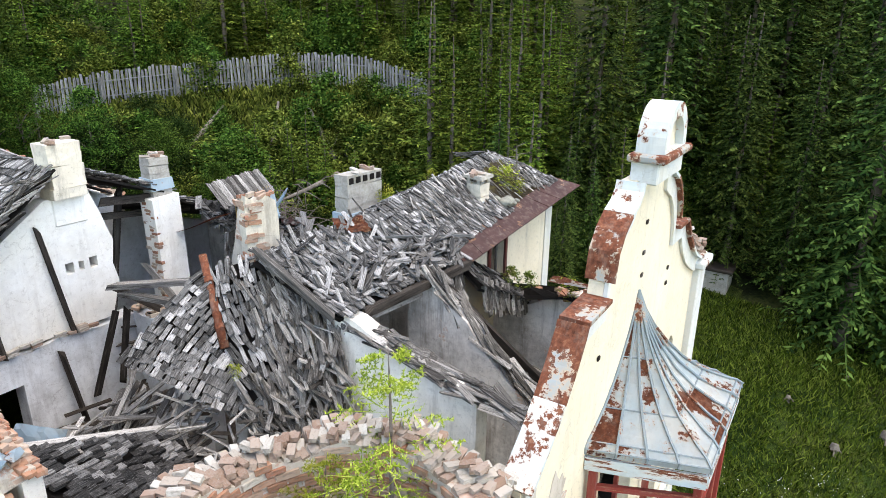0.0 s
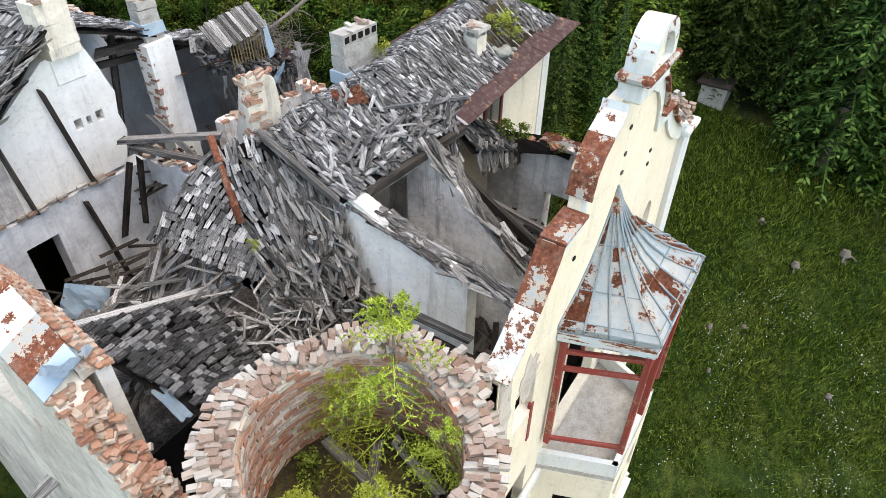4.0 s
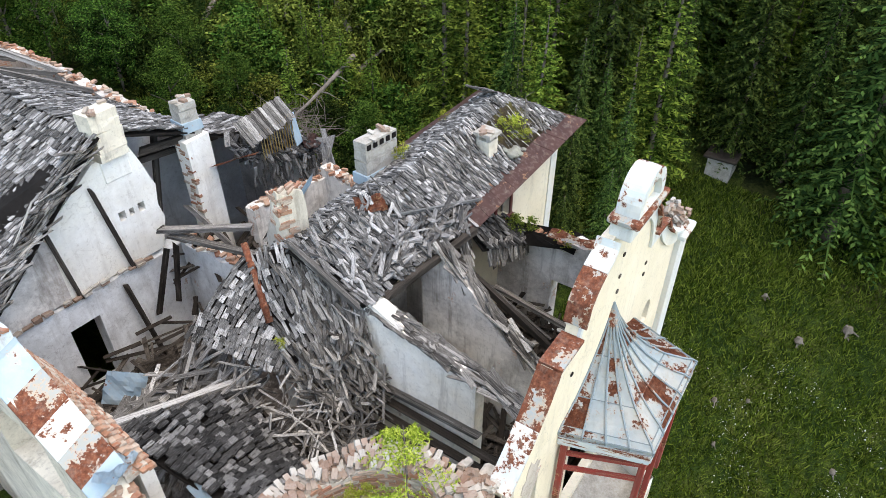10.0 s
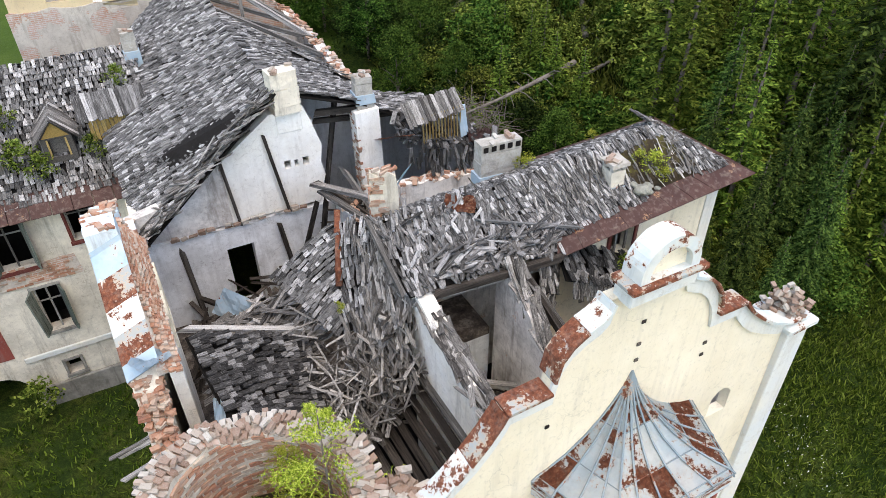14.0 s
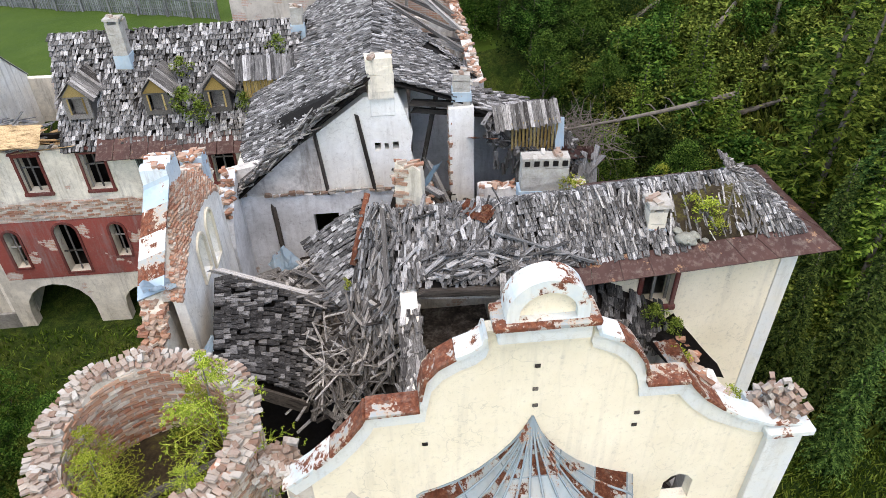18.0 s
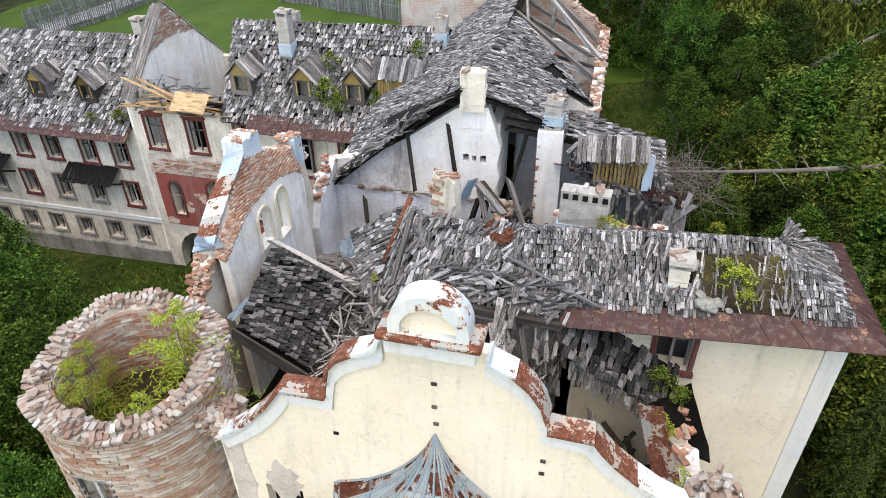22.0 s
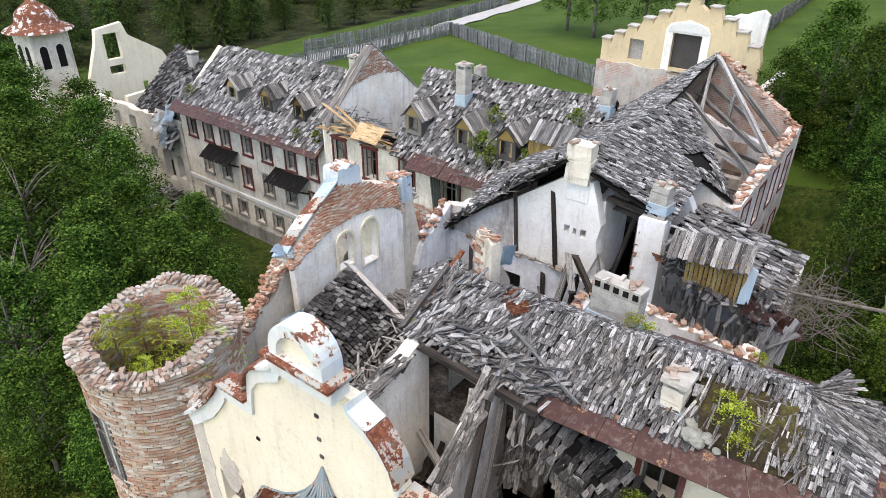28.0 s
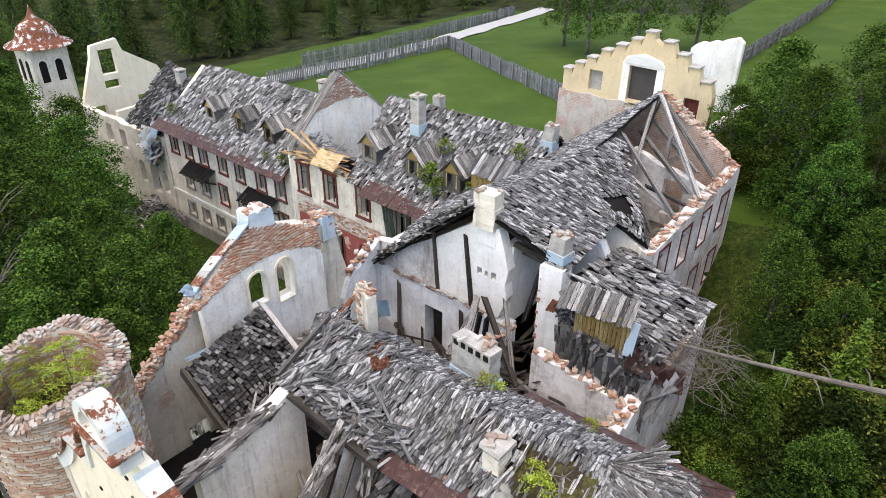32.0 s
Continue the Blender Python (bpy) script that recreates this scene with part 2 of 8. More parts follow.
CREAM = plaster("cream_plaster", (0.74, 0.66, 0.52), (0.64, 0.56, 0.42), 0.0, 0.3)
CREAM_YELLOW = plaster("yellow_cream_plaster", (0.62, 0.5, 0.31), (0.5, 0.38, 0.24), 0.06, 0.4)
CREAM_WORN = plaster("worn_cream_plaster", (0.74, 0.68, 0.57), (0.56, 0.5, 0.41), 0.4, 0.85, (0.16, 0.135, 0.11), 0.4)
WHITE = plaster("white_plaster", (0.87, 0.85, 0.81), (0.78, 0.73, 0.64), 0.1, 0.35, (0.3, 0.24, 0.18), 0.22)
WHITE_STAINED = plaster("weather_stained_white_plaster", (0.87, 0.84, 0.79), (0.78, 0.7, 0.58), 0.28, 0.7, (0.22, 0.175, 0.13), 0.28)
WHITE_WORN = plaster("stained_white_plaster", (0.8, 0.77, 0.73), (0.56, 0.5, 0.45), 0.52, 1.0, (0.14, 0.11, 0.09), 0.62)
GREY_ROOM = plaster("grey_blue_room_plaster", (0.76, 0.77, 0.78), (0.58, 0.58, 0.58), 0.28, 0.5, (0.15, 0.13, 0.12), 0.35)
BRICKED = plaster("plaster_gone_to_brick", (0.6, 0.54, 0.46), (0.42, 0.36, 0.31), 0.9, 0.8, (0.2, 0.17, 0.145), 0.35)
BARE_BRICK = plaster("bare_red_brick", (0.5, 0.42, 0.36), (0.36, 0.27, 0.22), 1.6, 0.7, (0.13, 0.09, 0.07), 0.5)
RED_PLASTER = plaster("red_plaster", (0.281, 0.0663, 0.0507), (0.187, 0.0546, 0.0429), 0.72, 0.7)
RELIEF = plaster("pale_blue_white_relief", (0.643, 0.609, 0.532), (0.54, 0.575, 0.592), 0.0, 0.45, (0.343, 0.3, 0.24))
PLINTH = plaster("stone_plinth", (0.312, 0.296, 0.265), (0.218, 0.203, 0.179), 0.2, 0.9, (0.078, 0.0702, 0.0624), 0.7)
RED_TRIM = plaster("red_window_surround", (0.133, 0.0296, 0.0234), (0.0936, 0.0296, 0.0234), 0.0, 0.5)
SHINGLE = wood("weathered_shingle", (0.03, 0.028, 0.0265), (0.185, 0.178, 0.172), (0.6, 0.58, 0.565))
SHINGLE_DARK = wood("dark_shingle", (0.014, 0.0132, 0.0128), (0.06, 0.057, 0.055), (0.29, 0.28, 0.272))
PLANK = wood("grey_plank", (0.04, 0.0345, 0.031), (0.21, 0.194, 0.178), (0.6, 0.565, 0.525))
TIMBER = wood("old_timber", (0.0229, 0.0183, 0.0152), (0.0534, 0.0435, 0.0365), (0.13, 0.111, 0.0952))
NEW_WOOD = wood("fresh_pine_board", (0.429, 0.257, 0.117), (0.515, 0.335, 0.172), (0.577, 0.429, 0.257))
YELLOW_WOOD = wood("ochre_dormer_board", (0.312, 0.203, 0.0624), (0.39, 0.265, 0.0936), (0.429, 0.328, 0.156))
FENCE_WOOD = wood("grey_fence_board", (0.172, 0.172, 0.168), (0.25, 0.246, 0.242), (0.343, 0.339, 0.335))
BRICK = brick("old_brick", ((0.31, 0.132, 0.0805), (0.38, 0.201, 0.127), (0.414, 0.287, 0.213), (0.483, 0.425, 0.356)))
BRICK_PALE = brick("lime_washed_brick", ((0.21, 0.125, 0.088), (0.31, 0.22, 0.17), (0.36, 0.31, 0.26), (0.46, 0.43, 0.385)))
COPING = painted_metal("flaking_white_sheet", (0.46, 0.52, 0.54), (0.6, 0.6, 0.56), 0.45)
COPING_RUST = painted_metal("rusted_sheet", (0.33, 0.304, 0.251), (0.277, 0.317, 0.33), 0.8)
BAY_SHEET = painted_metal("flaking_pale_blue_sheet", (0.43, 0.5, 0.53), (0.56, 0.57, 0.55), 0.5, panel=0.34)
SEAM = painted_metal("grey_blue_seam", (0.172, 0.218, 0.244), (0.224, 0.264, 0.277), 0.35)
BLUE_SHEET = painted_metal("light_blue_sheet", (0.277, 0.376, 0.449), (0.363, 0.436, 0.475), 0.25)
GUTTER = painted_metal("brown_red_sheet", (0.0468, 0.0211, 0.0179), (0.0663, 0.0312, 0.0257), 0.2, 0.5)
RUST = painted_metal("plain_rust", (0.12, 0.045, 0.022), (0.09, 0.032, 0.02), 1.0)
RED_WOOD = painted_metal("flaking_red_paint", (0.28, 0.045, 0.035), (0.22, 0.05, 0.04), 0.35)
RUBBLE = speckled("rubble_and_dust", [(0.35, (0.02, 0.017, 0.015)), (0.5, (0.085, 0.07, 0.06)), (0.68, (0.28, 0.25, 0.22))], 2.5, 14)
# near-black: painted shade for openings, gaps and floors; also tar and char
DARK = speckled("dark_shade_and_tar", [(0.3, (0.0048, 0.0042, 0.0036)), (0.7, (0.0156, 0.0132, 0.012))], 2.0, 10)
MOSS = speckled("moss_and_soil", [(0.34, (0.0131, 0.00983, 0.00655)), (0.5, (0.0382, 0.0284, 0.0164)), (0.62, (0.0819, 0.0764, 0.0196)), (0.74, (0.284, 0.251, 0.164))], 1.6, 16)
ROAD = speckled("pale_gravel", [(0.3, (0.281, 0.273, 0.257)), (0.7, (0.429, 0.421, 0.398))], 2.0, 20)
BARK = speckled("bark", [(0.3, (0.07, 0.055, 0.045)), (0.7, (0.2, 0.17, 0.15))], 3.0, 18)
DEADWOOD = speckled("bleached_wood", [(0.3, (0.06, 0.05, 0.04)), (0.7, (0.24, 0.21, 0.18))], 3.0, 18)
STONE = speckled("concrete_grey", [(0.3, (0.187, 0.172, 0.148)), (0.5, (0.359, 0.335, 0.296)), (0.7, (0.484, 0.468, 0.437))], 3.0, 18)
# dark ends of most leaf tones are lowered to paint shade between leaves
FIR = leaf("fir_needles", (0.00355, 0.0101, 0.00237), (0.0444, 0.0838, 0.0198), (0.138, 0.198, 0.0444))
SPRUCE = leaf("young_spruce_needles", (0.00828, 0.0207, 0.00237), (0.0838, 0.148, 0.0198), (0.217, 0.307, 0.0493))
LARCH = leaf("larch_needles", (0.0703, 0.106, 0.00938), (0.235, 0.282, 0.0305), (0.493, 0.504, 0.0997))
LEAVES = leaf("broad_leaves", (0.00397, 0.0135, 0.00169), (0.0396, 0.0897, 0.0142), (0.142, 0.226, 0.0396))
SHRUB = leaf("shrub_leaves", (0.00906, 0.0174, 0.00254), (0.082, 0.117, 0.018), (0.266, 0.3, 0.0635))
GRASS = leaf("grass_blades", (0.00928, 0.0227, 0.00237), (0.0645, 0.106, 0.0118), (0.194, 0.245, 0.0447))
LIGHT_FIR = leaf("light_conifer_needles", (0.0112, 0.0275, 0.00375), (0.0825, 0.14, 0.02), (0.25, 0.319, 0.0525))
# shrub leaf colours with the shade of the hollow put in
THICKET_SHADE = leaf("shaded_thicket_leaves", (0.0028, 0.0084, 0.0014), (0.0154, 0.0315, 0.0063), (0.0525, 0.0805, 0.0182))
FIELD = speckled("mown_field", [(0.3, (0.0213, 0.045, 0.00486)), (0.5, (0.0402, 0.0731, 0.00851)), (0.7, (0.0695, 0.103, 0.017))], 0.25, 9, bump_d=0.08)
FLOWER = speckled("white_flowers", [(0.3, (0.546, 0.546, 0.515)), (0.7, (0.624, 0.624, 0.593))], 3, 10)


def meadow():
    m, nt, b = material("meadow", 0.95)
    v = coords(nt)
    col = ramp(nt, noise_tex(nt, v, 0.45, 9, 0.75), [(0.3, (0.0148, 0.0387, 0.00459)), (0.46, (0.0423, 0.0753, 0.00919)), (0.58, (0.0903, 0.114, 0.0184)), (0.74, (0.169, 0.16, 0.0573))])
    clump = noise_tex(nt, v, 3.2, 7, 0.75)
    col = mixc(nt, ramp(nt, clump, [(0.36, 0.85), (0.54, 0)]), col, (0.00634, 0.0184, 0.00229))
    col = mixc(nt, ramp(nt, clump, [(0.58, 0), (0.74, 0.7)]), col, (0.159, 0.217, 0.0345))
    f = noise_tex(nt, v, 22, 5, 0.75)
    col = mixc(nt, ramp(nt, f, [(0.42, 0.8), (0.6, 0)]), col, (0.00529, 0.0137, 0.00229))
    nt.links.new(col, b.inputs["Base Color"])
    bump(nt, b, f, 0.9, 0.08)
    return m


MEADOW = meadow()
# soil tones darkened, with the shade under the trees put into them
FOREST_FLOOR = speckled("shaded_forest_floor", [(0.34, (0.0033, 0.00396, 0.00165)), (0.48, (0.0132, 0.0182, 0.00462)), (0.58, (0.0363, 0.0429, 0.00992)), (0.74, (0.0563, 0.0493, 0.0231))], 0.6, 7)


# ---- mesh helpers ----
def mesh_from(verts, faces, mats, name="m", idx=None):
    me = bpy.data.meshes.new(name)
    me.from_pydata([tuple(v) for v in verts], [], [tuple(f) for f in faces])
    for m in mats if isinstance(mats, (list, tuple)) else (mats,):
        me.materials.append(m)
    if idx is not None:
        me.polygons.foreach_set("material_index", idx)
    me.update()
    return me


def bm_mesh(bm, mat, name="m", smooth=False):
    bmesh.ops.recalc_face_normals(bm, faces=bm.faces)
    me = bpy.data.meshes.new(name)
    bm.to_mesh(me)
    bm.free()
    me.materials.append(mat)
    if smooth:
        me.polygons.foreach_set("use_smooth", [True] * len(me.polygons))
    return me


def thing(name, label, category, at=(0, 0, 0), group="", kind=""):
    ob = new(name)
    ob.location = at
    ob.empty_display_size = 0.2
    return tagged(ob, label, category, group, kind)


def part(name, bm, mat, parent=None, label="", at=None, smooth=False):
    """Link a bmesh, or a ready mesh, as ONE mesh object under a thing. World coordinates unless a place is given."""
    me = bm if isinstance(bm, bpy.types.Mesh) else bm_mesh(bm, mat, name, smooth)
    ob = new(name, me)
    if parent is not None:
        ob.parent = parent
        up, m = parent, Matrix()
        while up is not None:
            m = up.matrix_basis @ m
            up = up.parent
        ob.matrix_parent_inverse = m.inverted()
    if at is not None:
        ob.matrix_basis = at
    if label:
        ob["label"] = label
    return ob


def box(bm, x0, x1, y0, y1, z0, z1, m=None, rough=0.0):
    """A box into bm; rough shifts its corners a little."""
    vs = [bm.verts.new((x + random.uniform(-rough, rough), y + random.uniform(-rough, rough), z + random.uniform(-rough, rough)))
          for z in (z0, z1) for y in (y0, y1) for x in (x0, x1)]
    if m is not None:
        for v in vs:
            v.co = m @ v.co
    for f in ((0, 2, 3, 1), (4, 5, 7, 6), (0, 1, 5, 4), (2, 6, 7, 3), (0, 4, 6, 2), (1, 3, 7, 5)):
        bm.faces.new([vs[i] for i in f])
    return vs


def box_mesh(name, x0, x1, y0, y1, z0, z1, mat, bevel=0.0):
    bm = bmesh.new()
    box(bm, x0, x1, y0, y1, z0, z1)
    if bevel:
        bmesh.ops.bevel(bm, geom=bm.edges[:], offset=bevel, segments=1, affect="EDGES")
    return bm_mesh(bm, mat, name)


def slab(outline, holes, d0, d1, frame_of):
    """A wall as a bmesh: outline and holes as lists of (s, z), between depths d0 and d1; frame_of(s, d, z) gives the place."""
    bm = bmesh.new()
    edges = []
    for loop in (outline, *holes):
        vs = [bm.verts.new(frame_of(s, d0, z)) for s, z in loop]
        edges += [bm.edges.new((a, b)) for a, b in zip(vs, vs[1:] + vs[:1])]
    bmesh.ops.triangle_fill(bm, use_beauty=True, use_dissolve=False, edges=edges)
    ret = bmesh.ops.extrude_face_region(bm, geom=bm.faces[:])
    shift = Vector(frame_of(0, d1, 0)) - Vector(frame_of(0, d0, 0))
    for v in ret["geom"]:
        if isinstance(v, bmesh.types.BMVert):
            v.co += shift
    return bm


def along_x(y):
    """Walls that run along x: s is x, depth is y."""
    return lambda s, d, z: (s, y + d, z)


def along_y(x):
    return lambda s, d, z: (x + d, s, z)


def rect(s0, s1, z0, z1):
    return [(s0, z0), (s1, z0), (s1, z1), (s0, z1)]


def arch(s0, s1, z0, z1, n=8):
    r, c = (s1 - s0) / 2, (s0 + s1) / 2
    return [(s0, z0), (s1, z0)] + [(c + r * math.cos(math.pi * k / n), z1 - r + r * math.sin(math.pi * k / n)) for k in range(n + 1)]


def ragged(s0, s1, z0, z1, step=0.35, amp=0.18, seed=1):
    """Points of a broken wall top from (s0, z0) to (s1, z1)."""
    rnd = random.Random(seed)
    n = max(2, int(abs(s1 - s0) / step))
    return [(s0 + (s1 - s0) * k / n + (rnd.uniform(-0.3, 0.3) * step if 0 < k < n else 0),
             z0 + (z1 - z0) * k / n + (rnd.uniform(-amp, amp) if 0 < k < n else 0)) for k in range(n + 1)]


CUBE_F = np.array([(0, 2, 3, 1), (4, 5, 7, 6), (0, 1, 5, 4), (2, 6, 7, 3), (0, 4, 6, 2), (1, 3, 7, 5)])
CUBE_V = np.array([(x, y, z) for z in (-0.5, 0.5) for y in (-0.5, 0.5) for x in (-0.5, 0.5)])


def heap_mesh(name, mats, mat):
    """Many boxes, given by their 4 x 4 matrices, in one mesh."""
    a = np.array([np.array(m) for m in mats]).reshape(-1, 4, 4)
    v = np.einsum("nij,kj->nki", a[:, :3, :3], CUBE_V) + a[:, None, :3, 3]
    jit = np.random.RandomState(len(mats)).normal(0, 0.006, v.shape)
    f = (np.arange(len(a)) * 8)[:, None, None] + CUBE_F[None]
    me = mesh_from((v + jit).reshape(-1, 3).tolist(), f.reshape(-1, 4).tolist(), mat, name)
    size = np.linalg.norm(a[:, :3, :3], axis=1)
    swap = size[:, 1] > size[:, 0]
    c = CUBE_V[CUBE_F.reshape(-1)][None] * size[:, None, :]
    lengthwise = np.where(swap[:, None], c[:, :, 1], c[:, :, 0])
    across = np.where(swap[:, None], c[:, :, 0], c[:, :, 1]) + c[:, :, 2]
    me.uv_layers.new(name="grain").data.foreach_set("uv", np.stack([lengthwise, across], 2).ravel())
    return me


UNIT = {}


def unit_piece(mat, k=0, rough=0.06, swap=False):
    """A shared, slightly uneven unit box for pieces that are objects of their own; its grain runs along x, or y if swapped."""
    key = (mat.name, k, swap)
    if key not in UNIT:
        rnd = np.random.RandomState(k + 7)
        me = mesh_from((CUBE_V + rnd.uniform(-rough, rough, CUBE_V.shape)).tolist(), CUBE_F.tolist(), mat, "piece")
        c = CUBE_V[CUBE_F.reshape(-1)]
        uv = np.stack([c[:, 1 if swap else 0] * 0.6, c[:, 0 if swap else 1] * 0.12 + c[:, 2] * 0.03], 1)
        me.uv_layers.new(name="grain").data.foreach_set("uv", uv.ravel())
        UNIT[key] = me
    return UNIT[key]


def pieces(name, mats, mat, parent, single=0, stuff_name="", near=None):
    """Boxes by matrix under a parent: up to single of them (those nearest to a place) as objects of their own, the rest joined."""
    mats = list(mats)
    if near is not None:
        mats.sort(key=lambda m: (m.translation - Vector(near)).length)
    for k, m in enumerate(mats[:single]):
        part(name, unit_piece(mat, k % 4, 0.06, m.col[1].length > m.col[0].length), mat, parent, "", m)
    if mats[single:]:
        ob = part(stuff_name or name, heap_mesh(name, mats[single:], mat), mat, parent)
        tagged(ob, kind="stuff")


def bricks_on(points, rnd, size=(0.29, 0.14, 0.08), wild=0.12):
    """Loose rows of bricks with their centres at the given (x, y, z, heading)."""
    out = []
    for x, y, z, a in points:
        s = [d * rnd.uniform(0.75, 1.12) for d in size]
        out.append(Matrix.Translation((x, y, z)) @ Euler((rnd.gauss(0, wild * 0.6), rnd.gauss(0, wild * 0.6), a + rnd.gauss(0, wild))).to_matrix().to_4x4() @ Matrix.Diagonal((*s, 1)))
    return out


def between(a, b, w, h, roll=0.0):
    """Matrix of a unit box stretched from a to b."""
    a, b = Vector(a), Vector(b)
    d = b - a
    q = d.to_track_quat("X", "Z").to_matrix().to_4x4()
    return Matrix.Translation((a + b) / 2) @ q @ Matrix.Rotation(roll, 4, "X") @ Matrix.Diagonal((d.length, w, h, 1))


def beam(name, a, b, w, h, mat, parent, label=""):
    return part(name, unit_piece(mat, int(abs(a[0] * 7 + a[1] * 3)) % 4, 0.04), mat, parent, label, between(a, b, w, h))


def tube(bm, pts, radii, n=8, cap=True):
    rings = []
    for k, (p, r) in enumerate(zip(pts, radii)):
        p = Vector(p)
        d = (Vector(pts[min(k + 1, len(pts) - 1)]) - Vector(pts[max(k - 1, 0)])).normalized()
        q = d.to_track_quat("Z", "Y")
        rings.append([bm.verts.new(p + q @ Vector((r * math.cos(2 * math.pi * i / n), r * math.sin(2 * math.pi * i / n), 0))) for i in range(n)])
    for a, b in zip(rings, rings[1:]):
        for i in range(n):
            bm.faces.new((a[i], a[(i + 1) % n], b[(i + 1) % n], b[i]))
    if cap:
        bm.faces.new(rings[0][::-1])
        bm.faces.new(rings[-1])


# ---- roofs of shingles ----
def shingle_mats(p00, p10, p11, p01, rnd, exposure=0.24, width=0.17, length=0.42, thick=0.028, missing=0.04, wild=0.05, sag=0.0, keep=None, tilt_deg=10):
    """Matrices of the shingles on a roof plane. p00 to p10 is the eave, p01 to p11 the ridge."""
    p00, p10, p11, p01 = (Vector(p) for p in (p00, p10, p11, p01))
    rows = int(((p01 - p00).length + (p11 - p10).length) / 2 / exposure)
    out = []
    for r in range(rows):
        f = (r + 0.5) / rows
        a, b = p00.lerp(p01, f), p10.lerp(p11, f)
        u = b - a
        n = max(1, int(u.length / width))
        off = rnd.uniform(-0.5, 0.5)
        for k in range(n):
            g = min(0.999, max(0.001, (k + 0.5 + off * 0.6 + rnd.uniform(-0.12, 0.12)) / n))
            p = a.lerp(b, g)
            up = (p01.lerp(p11, g) - p00.lerp(p10, g)).normalized()
            nrm = u.normalized().cross(up).normalized()
            if nrm.z < 0:
                nrm = -nrm
            up = nrm.cross(u.normalized()) if nrm.cross(u.normalized()).dot(up) > 0 else -nrm.cross(u.normalized())
            if rnd.random() < missing or (keep and not keep(g, f)):
                continue
            dip = -sag * math.sin(math.pi * f) * (0.6 + 0.4 * math.sin(5 * g * math.pi))
            tilt = Matrix((u.normalized(), up, nrm)).transposed().to_4x4()
            turn = Euler((radians(-tilt_deg) + rnd.gauss(0, wild * 0.5), rnd.gauss(0, wild * 0.8), rnd.gauss(0, wild))).to_matrix().to_4x4()
            s = (width * rnd.uniform(0.6, 1.0), length * rnd.uniform(0.75, 1.15), thick * rnd.uniform(0.8, 1.5))
            q = p + nrm * (0.04 + dip + noise.noise(p * 0.9) * 0.05 + abs(rnd.gauss(0, wild * 0.12)))
            out.append(Matrix.Translation(q) @ tilt @ turn @ Matrix.Diagonal((*s, 1)))
    return out


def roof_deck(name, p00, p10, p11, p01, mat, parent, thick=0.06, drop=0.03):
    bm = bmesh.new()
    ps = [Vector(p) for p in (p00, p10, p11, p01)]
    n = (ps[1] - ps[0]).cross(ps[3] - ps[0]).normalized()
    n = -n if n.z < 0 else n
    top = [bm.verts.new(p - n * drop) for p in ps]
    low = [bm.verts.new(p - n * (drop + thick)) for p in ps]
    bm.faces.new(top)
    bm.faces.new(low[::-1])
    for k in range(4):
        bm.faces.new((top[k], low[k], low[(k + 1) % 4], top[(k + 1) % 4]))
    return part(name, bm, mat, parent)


# ---- ground ----
def smooth(a, b, x):
    t = min(1.0, max(0.0, (x - a) / (b - a)))
    return t * t * (3 - 2 * t)


def ground_z(x, y):
    """Height of the ground: a low court on the west, a meadow that climbs eastward to a wooded hill, a higher field to the north."""
    low = -4.3 - 0.1 * max(0.0, -y - 4)
    lawn = -5.4 + 0.56 * x + 0.5 * y
    if lawn > 1.0:
        lawn = 1.0 + 0.15 * (lawn - 1.0)
    front = low + (max(lawn, low) - low) * smooth(0.0, 5.0, x) if lawn > low else low + (max(lawn, low - 20) - low) * smooth(3.0, 12.0, x)
    back = min(9.0, max(-3.0, 3.6 + 0.1 * (x + 15)))
    z = front + (back - front) * smooth(19, 28, y)
    hill = 3.2 + 0.5 * ((x - 3) * 0.75 + (y - 25) * 0.66)
    if hill > 10:
        hill = 10 + 0.6 * (hill - 10)
    hill = min(hill, 60)
    if hill > z:
        z += (hill - z) * smooth(0, 6, x)
    z += smooth(95, 180, y) * 25 * (1 - smooth(-20, 10, x)) + smooth(70, 160, -x) * 22
    return z + 0.18 * noise.noise(Vector((x * 0.25, y * 0.25, 0))) + 0.06 * noise.noise(Vector((x, y, 3)))


def terrain():
    fine = [-60 + 1.25 * k for k in range(97)]
    xs = [-1500, -700, -350, -220, -150, -110, -85, -72] + fine + [68, 78, 95, 125, 180, 300, 600, 1500]
    ys = [-1500, -700, -350, -150, -90, -60, -45, -35] + [-28 + 1.25 * k for k in range(85)] + [82, 90, 105, 130, 170, 250, 400, 800, 1500]
    verts = [(x, y, ground_z(x, y)) for y in ys for x in xs]
    nx = len(xs)
    faces = [(j * nx + i, j * nx + i + 1, (j + 1) * nx + i + 1, (j + 1) * nx + i) for j in range(len(ys) - 1) for i in range(nx - 1)]
    idx = []
    for j in range(len(ys) - 1):
        for i in range(nx - 1):
            x, y = (xs[i] + xs[i + 1]) / 2, (ys[j] + ys[j + 1]) / 2
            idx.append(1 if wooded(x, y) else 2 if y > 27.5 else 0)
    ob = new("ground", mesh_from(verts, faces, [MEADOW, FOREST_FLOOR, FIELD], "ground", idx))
    ob.data.polygons.foreach_set("use_smooth", [True] * len(faces))
    tagged(ob, "grassy ground with meadow, court and wooded slope", "ground", kind="structure")


def wooded(x, y):
    n = 1.5 * noise.noise(Vector((x * 0.12, y * 0.12, 9)))
    if y < 4:
        return x > 15.6 + 0.75 * (y + 4.5) * (1 if y > -4.5 else 0.2) + n
    if y < 30:
        return x > 5.4 + 0.4 * n
    return x > 5 + 0.3 * (y - 30) + n or (x < -62 + n and y > 24) or (y > 92 and x < -20) or x < -66 + n


terrain()

